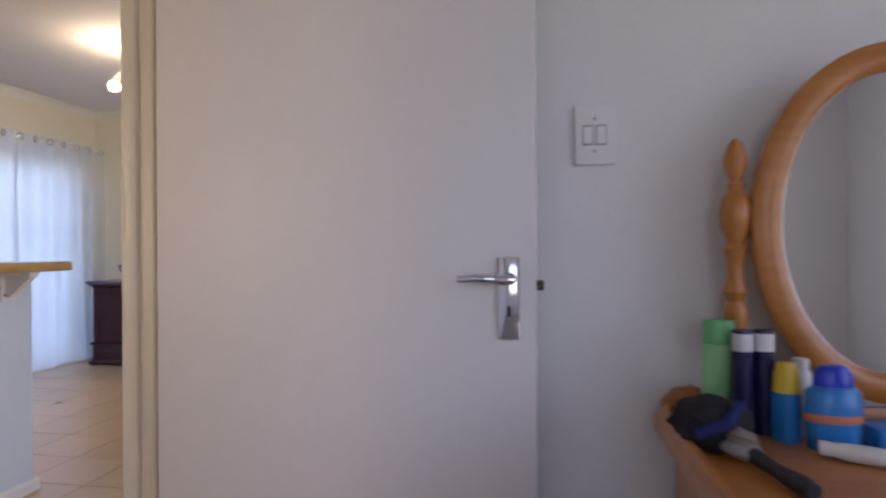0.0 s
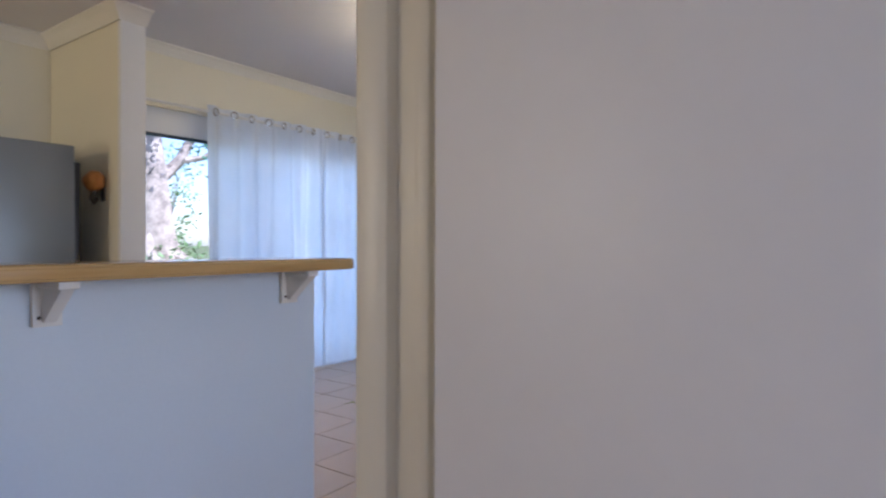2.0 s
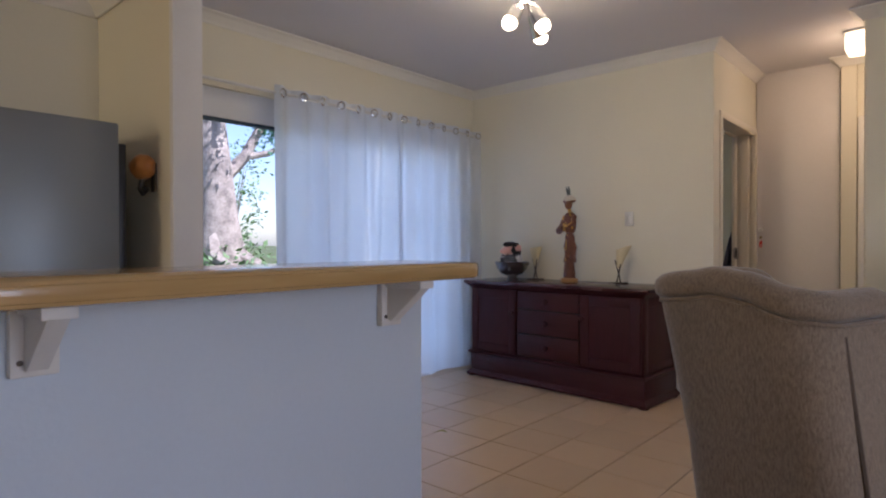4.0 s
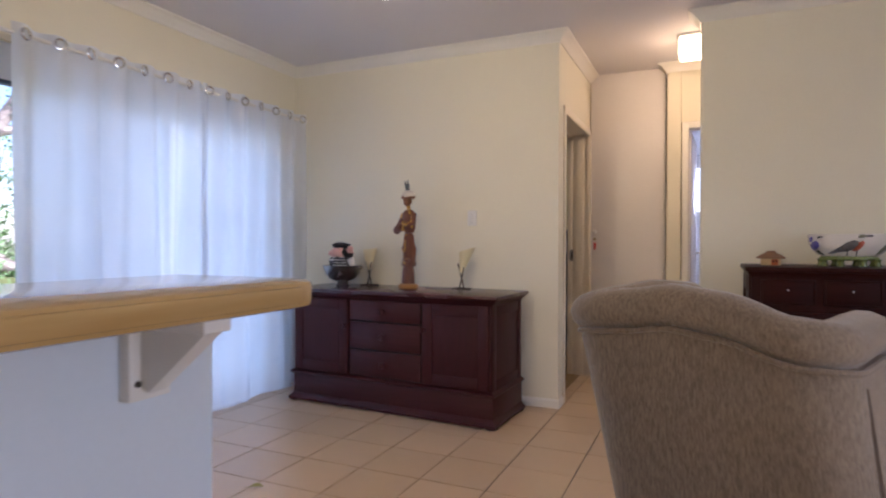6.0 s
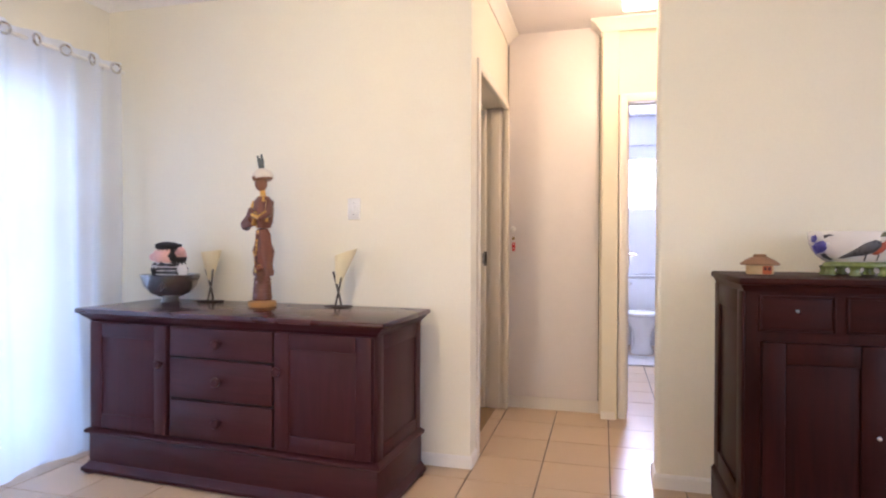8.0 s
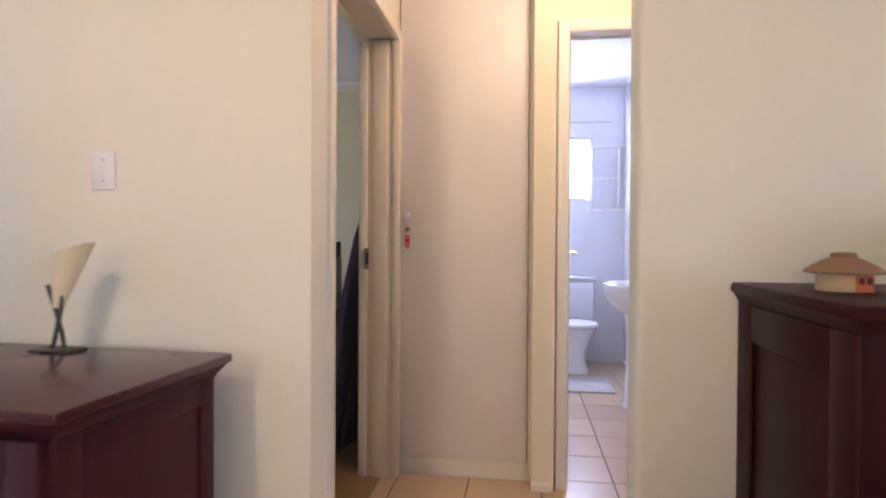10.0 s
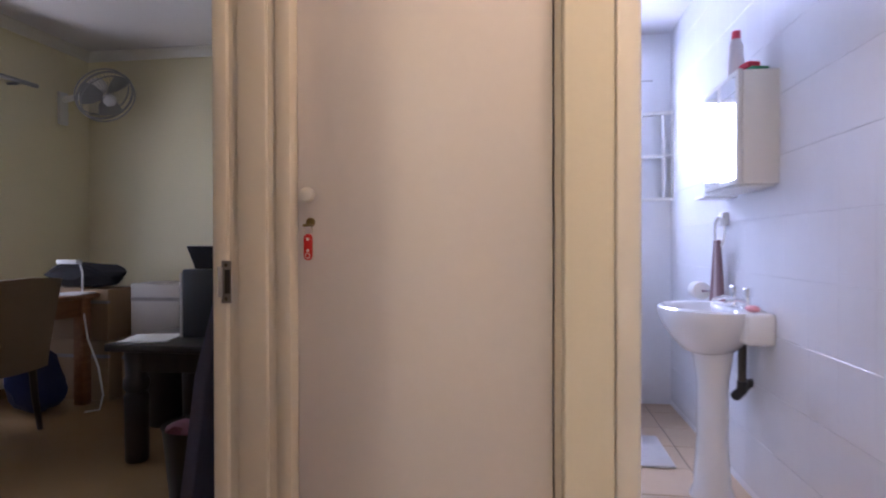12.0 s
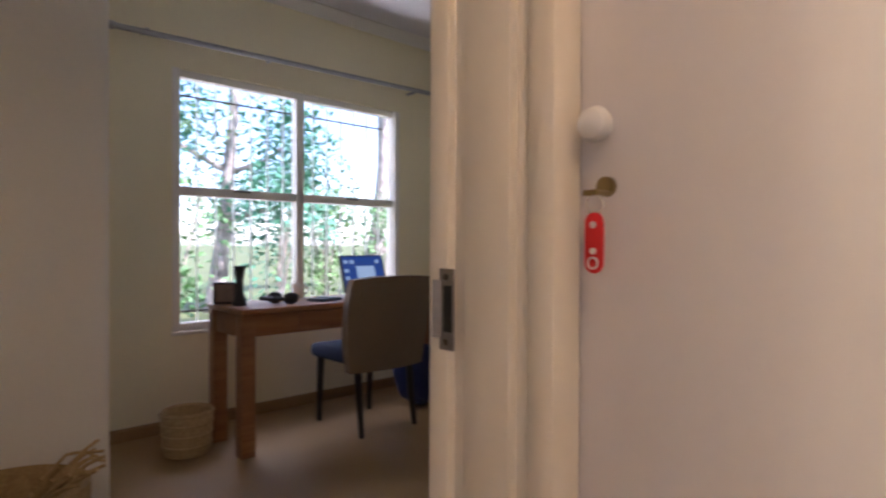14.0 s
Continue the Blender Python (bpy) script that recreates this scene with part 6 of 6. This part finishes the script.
bm = lathe([(0, 0.0), (0.135, 0.0), (0.15, 0.02), (0.165, 0.24), (0.158, 0.25), (0.148, 0.24), (0.135, 0.03), (0, 0.02)], 40)
for v in bm.verts:
    r = math.hypot(v.co.x, v.co.y)
    if r > 0.1:
        k = 1 + 0.012 * math.sin(math.atan2(v.co.y, v.co.x) * 20)
        v.co.x *= k
        v.co.y *= k
part("body", bm, STRAW, wbk)
for z in (0.06, 0.12, 0.18, 0.235):
    part("band", tube([((0.150 + z * 0.065) * math.cos(a), (0.150 + z * 0.065) * math.sin(a), z) for a in [k * math.pi / 16 for k in range(32)]], 0.006, 6, closed=True), STRAW, wbk)
sbk = thing("straw_basket", pose(-2.40, 6.36, 0, 0, 0, 10), "low straw basket with frayed reeds on the floor", "basket")
part("body", lathe([(0, 0), (0.17, 0), (0.19, 0.02), (0.20, 0.47), (0.185, 0.48), (0.17, 0.03), (0, 0.02)], 30, None, (0, 0, 0), 0.9, 1.0), STRAW, sbk)
rnd = random.Random(3)
for k in range(26):
    a = rnd.uniform(-2.2, 2.2)
    part("reed", tube([(0.1 * math.cos(a), 0.12 * math.sin(a), 0.46), (0.16 * math.cos(a), 0.2 * math.sin(a), 0.49 + rnd.uniform(0, 0.03)), (0.19 * math.cos(a) + rnd.uniform(-.02, .02), 0.24 * math.sin(a), 0.49 + rnd.uniform(-0.01, 0.05))], 0.005, 5), STRAW, sbk)

fn = thing("wall_fan", pose(-4.14, 9.62, 2.17), "white wall fan with a round wire guard", "fan")
part("bracket", box(0.0, 0.03, -0.045, 0.045, -0.10, 0.16, 0.008), WHITEPLASTIC, fn)
part("arm", tube([(0.02, 0, 0.10), (0.20, -0.01, 0.12), (0.32, -0.02, 0.14)], 0.024), WHITEPLASTIC, fn)
part("motor", blob((0.34, -0.02, 0.19), (0.075, 0.07, 0.065), None, 3), WHITEPLASTIC, fn)
fd = Vector((0.70, -0.22, -0.62)).normalized()
fside = fd.orthogonal().normalized()
fup = fd.cross(fside)
fc = Vector((0.34, -0.02, 0.19)) + fd * 0.13
for r, off in ((0.212, 0.0), (0.205, 0.05), (0.205, -0.05)):
    part("guard_ring", tube([fc + fd * off + r * (math.cos(a) * fside + math.sin(a) * fup) for a in [k * math.pi / 20 for k in range(40)]], 0.006 if off else 0.009, 6, closed=True), GREYPLASTIC, fn)
for k in range(44):
    a = k * 2 * math.pi / 44
    e = math.cos(a) * fside + math.sin(a) * fup
    part("guard_wire", tube([fc + fd * 0.065 + e * 0.05, fc + fd * 0.06 + e * 0.16, fc + e * 0.212], 0.0018, 4), GREYPLASTIC, fn)
part("hub", blob(tuple(fc + fd * 0.062), (0.05, 0.05, 0.05), None, 2), WHITEPLASTIC, fn)
for k in range(3):
    a = k * 2.094 + 0.4
    e = math.cos(a) * fside + math.sin(a) * fup
    g = math.cos(a + 1.57) * fside + math.sin(a + 1.57) * fup
    bm = bmesh.new()
    vs = []
    for f, w in ((0.02, 0.02), (0.09, 0.065), (0.16, 0.085), (0.195, 0.05)):
        vs.append([bm.verts.new(fc + e * f + g * s * w + fd * (0.02 * s + t)) for s, t in ((-1, 0.002), (1, 0.002), (1, -0.002), (-1, -0.002))])
    for p, q in zip(vs, vs[1:]):
        for j in range(4):
            bm.faces.new((p[j], p[(j + 1) % 4], q[(j + 1) % 4], q[j]))
    bm.faces.new(vs[0])
    bm.faces.new(list(reversed(vs[-1])))
    part("blade", bm, GREYPLASTIC, fn, "grey fan blade")

# low black table with thick legs, and what stands on it
lt = thing("low_table", pose(-2.06, 8.36, 0) @ Matrix.Diagonal((1, 1, 0.89, 1)), "black wooden low table with thick turned legs", "table")
part("tabletop", box(-0.43, 0.43, -0.36, 0.36, 0.645, 0.69, 0.01), BLACKWOOD, lt)
part("apron", box(-0.36, 0.36, -0.28, 0.28, 0.52, 0.644, 0.006), BLACKWOOD, lt)
LEG = [(0, 0), (0.050, 0), (0.056, 0.015), (0.058, 0.30), (0.060, 0.38), (0.048, 0.40), (0.064, 0.43), (0.064, 0.47), (0.052, 0.49), (0.058, 0.645), (0, 0.645)]
for xx in (-0.33, 0.33):
    for yy in (-0.25, 0.25):
        part("leg", lathe(LEG, 18, None, (xx, yy, 0)), BLACKWOOD, lt)
tw = thing("computer_tower", (-2.05, 8.36, 0.614), "black computer case standing on the low table", "computer")
part("case", box(-0.17, 0.26, -0.12, 0.12, 0, 0.36, 0.01), BLACK, tw)
part("front_edge", box(-0.185, -0.171, -0.12, 0.12, 0.0, 0.34, 0.004), WHITEPLASTIC, tw, "white front edge")
part("cable", tube([(-0.18, -0.05, 0.10), (-0.20, -0.03, 0.18), (-0.17, 0.0, 0.30), (-0.12, 0.0, 0.37)], 0.004), BLACK, tw)
bgp = thing("bag", (-1.99, 8.36, 0.976), "black document bag lying on the computer", "bag")
part("flap", prism([(-0.22, 0.12), (-0.17, 0.0), (0.2, 0.0), (0.2, 0.12)], -0.1, 0.1, 1, None, 0.01), BLACKCLOTH, bgp)
pl = thing("papers", pose(-2.335, 8.18, 0.614, 0, 0, 15), "loose white papers on the black table", "papers")
part("sheaf", box(-0.14, 0.10, -0.12, 0.14, 0.0, 0.007, 0.001), PAPER, pl)
wk = thing("wire_basket", (-1.625, 7.44, 0), "black mesh waste basket with rubbish under the table", "basket")
part("body", lathe([(0, 0), (0.10, 0), (0.105, 0.01), (0.145, 0.42), (0.150, 0.43), (0.138, 0.42), (0.098, 0.02), (0, 0.02)], 24), BLACK, wk)
part("rubbish", blob((0, 0, 0.38), (0.12, 0.12, 0.07), None, 3, 0.5, 6), mat("purple_wrap", (0.20, 0.06, 0.10), 0.7, 0.4, 20, 60, 0.2), wk, "crumpled wrapping")
ib = thing("ironing_board", pose(-1.325, 7.0, 0, 0, 0, 0), "folded ironing board with a grey-blue cover leaning on the wall", "ironing board")
bm = prism([(-0.18, 0.0), (0.18, 0.0), (0.19, 0.3), (0.18, 0.75), (0.10, 1.12), (0.04, 1.25), (-0.04, 1.25), (-0.10, 1.12), (-0.18, 0.75), (-0.19, 0.3)], -0.02, 0.02, 1, None, 0.008)
bmesh.ops.rotate(bm, verts=bm.verts, cent=(0, 0, 0), matrix=Euler((0, 0, radians(80))).to_matrix())
bmesh.ops.rotate(bm, verts=bm.verts, cent=(0, 0, 0), matrix=Euler((0, radians(6.5), 0)).to_matrix())
part("board", bm, mat("grey_blue_cover", (0.09, 0.09, 0.15), 0.85, 0.15, 8, 120, 0.3), ib)
part("leg", tube([(0.04, -0.12, 0.05), (0.13, 0.08, 1.0)], 0.011), DARKMETAL, ib)
part("leg", tube([(0.04, 0.12, 0.05), (0.13, -0.08, 1.0)], 0.011), DARKMETAL, ib)


def carton(x, y, z, w, d, h, turn, m, label):
    t = thing("cardboard_box", pose(x, y, z, 0, 0, turn), label, "box")
    part("carton", box(-w / 2, w / 2, -d / 2, d / 2, 0, h, 0.004), m, t)
    part("flap", box(-w / 2, 0.0, -d / 2, d / 2, h + 0.0005, h + 0.008, 0.002), m, t)
    part("tape", box(-w / 2 - 0.001, w / 2 + 0.001, -d / 2 - 0.0015, -d / 2 + 0.02, h * 0.72, h * 0.78), mat("packing_print", (0.30, 0.27, 0.24), 0.6), t, "printed band")
    return t


carton(-3.08, 9.36, 0.0, 0.42, 0.34, 0.40, 0, CARD, "brown cardboard box on the study floor")
carton(-3.04, 9.35, 0.41, 0.36, 0.32, 0.41, 3, PALECARD, "pale cardboard box stacked on another box")
carton(-3.60, 9.28, 0.0, 0.5, 0.3, 0.42, 0, CARD, "large brown cardboard box in the corner")
carton(-3.57, 9.28, 0.43, 0.46, 0.3, 0.36, -2, CARD, "brown cardboard box stacked in the corner")
hb = thing("holdall", (-3.61, 9.24, 0.80), "black cloth holdall lying on stacked boxes", "bag")
part("body", blob((0, 0, 0.085), (0.29, 0.16, 0.09), None, 3, 0.25, 8), BLACKCLOTH, hb)
part("strap", tube([(-0.2, -0.1, 0.12), (-0.05, -0.16, 0.17), (0.12, -0.15, 0.16), (0.26, -0.08, 0.07)], 0.012), BLACKCLOTH, hb)
ex = thing("extension_lead", (-3.59, 9.08, 0.97), "white extension lead with its cable hanging to the floor", "extension lead")
part("socket_block", box(-0.10, 0.06, -0.03, 0.03, 0.0, 0.03, 0.006), WHITEPLASTIC, ex)
part("cable", tube([(0.06, 0.0, 0.012), (0.10, -0.02, -0.06), (0.13, -0.06, -0.28), (0.22, -0.12, -0.50), (0.33, -0.16, -0.68), (0.38, -0.18, -0.86), (0.37, -0.20, -0.955), (0.30, -0.25, -0.96)], 0.006, 8), WHITEPLASTIC, ex, "white cable")
bn = thing("waste_bin", (-2.62, 8.72, 0), "black plastic waste bin on the study floor", "bin")
part("body", lathe([(0, 0), (0.11, 0), (0.115, 0.01), (0.14, 0.34), (0.145, 0.35), (0.135, 0.34), (0.10, 0.02), (0, 0.02)], 22), BLACK, bn)
bs2 = thing("backpack", (-3.62, 8.80, 0), "dark blue backpack on the floor under the desk", "bag")
part("body", blob((0, 0, 0.21), (0.16, 0.17, 0.21), None, 3, 0.2, 9), mat("dark_blue_nylon", (0.01, 0.02, 0.10), 0.7, 0.2, 8, 120, 0.2), bs2)
part("pocket", blob((0.11, 0.0, 0.15), (0.07, 0.12, 0.11), None, 3, 0.1, 3), bpy.data.materials["dark_blue_nylon"], bs2)

# ---- outdoors ----
GRASS = mat("lawn_and_leaf_litter", (0.10, 0.12, 0.04), 0.95, 0.4, 0.8, 30, 0.4)
structure("ground", box(-400, 400, -400, 400, -0.6, -0.12), GRASS, "lawn and leaf litter round the house")
LEAF = [mat("leaf_green_a", (0.12, 0.26, 0.09), 0.5, 0.3, 3, 20, 0.1), mat("leaf_green_b", (0.07, 0.22, 0.13), 0.5, 0.3, 3, 20, 0.1), mat("leaf_green_c", (0.16, 0.28, 0.10), 0.5, 0.3, 3, 20, 0.1)]


def bank_height(x, y):
    """Height of the garden bank behind the house."""
    rise = min(1, max(0, (-4.9 - x) / 1.5))
    rise = rise * rise * (3 - 2 * rise)
    far = min(1, max(0, (7.4 - y) / 1.4))
    return -0.14 + rise * (0.34 + 0.55 * far) + 0.05 * rise * noise.noise(Vector((x * 1.3, y * 1.3, 0)))


bm = bmesh.new()
rows = [[bm.verts.new((-4.7 - i * 0.22, y0 * 0.3 - 1.0, bank_height(-4.7 - i * 0.22, y0 * 0.3 - 1.0))) for y0 in range(60)] for i in range(44)]
for p, q in zip(rows, rows[1:]):
    for k in range(59):
        bm.faces.new((p[k], p[k + 1], q[k + 1], q[k]))
structure("ground_bank", bm, GRASS, "earth bank with leaf litter behind the house", 60)
BARK = mat("grey_brown_bark", (0.36, 0.31, 0.27), 0.95, 0.75, 7, 34, 1.0)


def leaf_cloud(centres, per, spread, size, seed):
    """Many small bent leaves round the given centres, in one mesh."""
    r = random.Random(seed)
    verts, faces = [], []
    for c in centres:
        for _ in range(per):
            while True:
                d = Vector((r.uniform(-1, 1), r.uniform(-1, 1), r.uniform(-1, 1)))
                if d.length < 1:
                    break
            p = Vector(c) + d * spread * r.uniform(0.5, 1.0)
            a = Vector((r.uniform(-1, 1), r.uniform(-1, 1), r.uniform(-0.8, 0.4))).normalized()
            s = a.cross(Vector((r.uniform(-1, 1), r.uniform(-1, 1), 1))).normalized()
            l = size * r.uniform(0.6, 1.3)
            k = len(verts)
            up = a.cross(s) * l * 0.12
            verts += [p, p + a * l * 0.5 + s * l * 0.26 + up, p + a * l, p + a * l * 0.5 - s * l * 0.26 + up]
            faces += [(k, k + 1, k + 2), (k, k + 2, k + 3)]
    me = bpy.data.meshes.new("crown")
    me.from_pydata(verts, [], faces)
    me.update()
    return me


def tree(x, y, h, trunk_r, seed, label, lean=0.0, crown=True, low=0.45, size=0.16, n=26, per=130, spread=0.8):
    r = random.Random(seed)
    t = thing("tree", (x, y, bank_height(x, y) - 0.03), label, "tree")
    pts, rad = [], []
    for k in range(9):
        f = k / 8
        pts.append((lean * f * h + 0.10 * math.sin(f * 5 + seed), 0.10 * math.cos(f * 4 + seed) - 0.1, f * h))
        rad.append(trunk_r * (1.5 - 0.5 * min(1, f * 6)) * (1 - 0.6 * f))
    bm = tube(pts, rad, 14)
    for v in bm.verts:
        k = 1 + 0.18 * noise.noise(Vector((v.co.x * 6, v.co.y * 6, v.co.z * 1.2)))
        v.co.x *= k
        v.co.y *= k
    part("trunk", bm, BARK, t, sm=60)
    ends = []
    for k in range(6):
        f = r.uniform(low, 0.95)
        b0 = Vector(pts[int(f * 8)])
        a = r.uniform(0, 6.28)
        e = b0 + Vector((math.cos(a), math.sin(a), r.uniform(0.2, 0.9))) * h * r.uniform(0.18, 0.28)
        part("limb", tube([b0, b0.lerp(e, 0.5) + Vector((0, 0, -0.1)), e], [trunk_r * 0.42, trunk_r * 0.28, trunk_r * 0.10], 8), BARK, t)
        ends += [e, b0.lerp(e, 0.7), b0.lerp(e, 0.85)]
    if crown:
        cs = [e + Vector((r.uniform(-1, 1), r.uniform(-1, 1), r.uniform(-.6, .8))) * h * 0.1 for e in ends for _ in range(max(1, n // len(ends) + 1))]
        me = leaf_cloud(cs, per, spread, size, seed)
        me.materials.append(LEAF[seed % 3])
        ob = new("crown", me)
        ob.parent = t
        ob["kind"] = "stuff"
    return t


old = tree(-6.9, 5.02, 5.5, 0.24, 1, "old grey tree with spreading roots by the sliding door", 0.0, True, 0.34, 0.09, 18, 40, 0.55)
for k in range(7):
    a = 0.4 + k * 0.9
    part("root", tube([(0.12 * math.cos(a), 0.12 * math.sin(a) - 0.1, 0.65), (0.34 * math.cos(a), 0.34 * math.sin(a) - 0.1, 0.22), (0.62 * math.cos(a + 0.2), 0.62 * math.sin(a + 0.2), 0.05), (0.95 * math.cos(a + 0.35), 0.95 * math.sin(a + 0.35), -0.02)], [0.16, 0.10, 0.06, 0.025], 9), BARK, old)
part("limb", tube([(0.02, 0.02, 1.25), (0.06, 0.30, 1.55), (0.05, 0.55, 2.0), (0.0, 0.85, 2.5)], [0.10, 0.075, 0.055, 0.02], 9), BARK, old)
part("limb", tube([(0.06, 0.30, 1.55), (0.15, 0.60, 1.62), (0.2, 0.95, 1.85)], [0.05, 0.04, 0.012], 8), BARK, old)
for nm, cs, per, sp, sz, sd in (("foliage", [(0.1, 0.75, 2.1), (0.0, 0.55, 2.6), (0.2, 0.95, 1.8), (-0.2, 0.2, 2.7), (0.1, 1.2, 2.3), (0.2, 1.1, 1.4), (0.1, 0.9, 2.5), (0.1, 0.6, 1.9)], 150, 0.30, 0.08, 61), ("ivy", [(0.25, 0.15, 0.45), (0.32, -0.15, 0.30), (0.2, 0.40, 0.25), (0.28, 0.3, 0.75), (0.3, -0.4, 0.15), (0.4, 0.6, 0.12)], 60, 0.20, 0.06, 62)):
    me = leaf_cloud(cs, per, sp, sz, sd)
    me.materials.append(LEAF[sd % 3])
    ob = new(nm, me)
    ob.parent = old
    ob["kind"] = "stuff"
tree(-9.6, 8.8, 6.5, 0.16, 2, "leafy garden tree behind the house", -0.05, True, 0.25, 0.12, 24, 40, 0.7)
tree(-8.2, 9.5, 5.0, 0.10, 4, "young leafy tree outside the study window", 0.0, True, 0.2, 0.10, 36, 115, 0.7)
tree(-9.4, 12.8, 6.0, 0.14, 5, "leafy tree at the garden edge", 0.05, True, 0.2, 0.12, 30, 70, 0.8)


def shrub(x, y, h, seed):
    r = random.Random(seed)
    t = thing("shrub", (x, y, bank_height(x, y) - 0.02), "dense green garden shrub", "shrub", "garden shrubs")
    for k in range(5):
        a = r.uniform(0, 6.28)
        part("stem", tube([(0, 0, 0), (0.12 * math.cos(a), 0.12 * math.sin(a), h * 0.4), (0.3 * math.cos(a), 0.3 * math.sin(a), h * 0.8)], [0.02, 0.015, 0.006], 6), BARK, t)
    cs = [(r.uniform(-0.5, 0.5), r.uniform(-0.5, 0.5), r.uniform(0.2, 0.95) * h) for _ in range(12)]
    me = leaf_cloud(cs, 70, 0.36, 0.09, seed)
    me.materials.append(LEAF[seed % 3])
    ob = new("foliage", me)
    ob.parent = t
    ob["kind"] = "stuff"


for k, (x, y, h) in enumerate(((-6.4, 7.4, 1.5), (-6.9, 8.3, 1.9), (-6.6, 9.3, 1.7), (-7.2, 10.3, 2.1), (-7.4, 11.5, 1.8), (-5.7, 6.3, 0.5), (-5.8, 4.2, 0.4), (-8.4, 5.0, 0.9), (-8.6, 3.6, 1.0), (-8.2, 13.0, 2.2), (-9.2, 4.4, 1.9), (-9.6, 5.5, 2.6), (-9.4, 6.5, 2.4))):
    shrub(x, y, h, 20 + k)

# ---- tiles ----


def tile_mesh(w, d, h, name, material, edge=0.0012):
    me = bpy.data.meshes.new(name)
    bm = box(-w / 2, w / 2, -d / 2, d / 2, -h, 0, 0.0)
    top = [e for e in bm.edges if all(v.co.z > -h / 2 for v in e.verts)]
    bmesh.ops.bevel(bm, geom=top, offset=edge, segments=1, affect='EDGES')
    bmesh.ops.recalc_face_normals(bm, faces=bm.faces)
    bm.to_mesh(me)
    bm.free()
    me.materials.append(material)
    return me


P = 0.329
tm = tile_mesh(P - 0.006, P - 0.006, 0.006, "tile", TILE)
rest = bmesh.new()
rnd = random.Random(11)
count = 0
for i in range(-9, 14):
    for j in range(-26, 3):
        x, y = -0.617 + P * (i + 0.5), 6.083 + P * (j + 0.5)
        if x - P / 2 < -3.3 or x + P / 2 > 3.7 or y < -2.4 or y + P / 2 > 6.76 or (x > 0.7 and (y > 5.62 or y < 1.1)):
            continue
        near = x < 0.75 and y > 2.0
        if near and count < 300:
            ob = new("tile", tm)
            ob.matrix_world = pose(x, y, 0.002 + rnd.uniform(-0.0005, 0.0005), rnd.uniform(-0.06, 0.06), rnd.uniform(-0.06, 0.06), 0)
            ob.parent = floor
            count += 1
        else:
            box(x - P / 2 + 0.003, x + P / 2 - 0.003, y - P / 2 + 0.003, y + P / 2 - 0.003, -0.004, 0.0015, 0, rest)
ob = link_mesh("far_tiles", rest, TILE)
ob.parent = floor
ob["kind"] = "stuff"
for i in range(-3, 3):
    for j in range(0, 10):
        x, y = 0.041 + P * (i + 0.5), 6.741 + P * (j + 0.5)
        if x - P / 2 < -0.9 or x - P / 2 > 0.56 or y + P / 2 > 9.75:
            continue
        ob = new("tile", tm)
        ob.matrix_world = pose(x, y, 0.002 + rnd.uniform(-0.0005, 0.0005), 0, 0, 0)
        ob.parent = floor_bath
# wall tiles in the bathroom
wall_be = bpy.data.objects["wall_bath_east"]
wm = tile_mesh(0.1996, 0.2320, 0.006, "tile", BATHTILE, 0.0006)
for r_ in range(11):
    for c_ in range(14):
        ob = new("tile", wm)
        ob.matrix_world = pose(0.541, 6.76 + 0.10 + 0.20 * c_, 0.0515 + 0.2335 * (r_ + 0.5) - 0.012, 0, -90, 0) @ pose(0, 0, 0, 0, 0, 90)
        ob.parent = wall_be
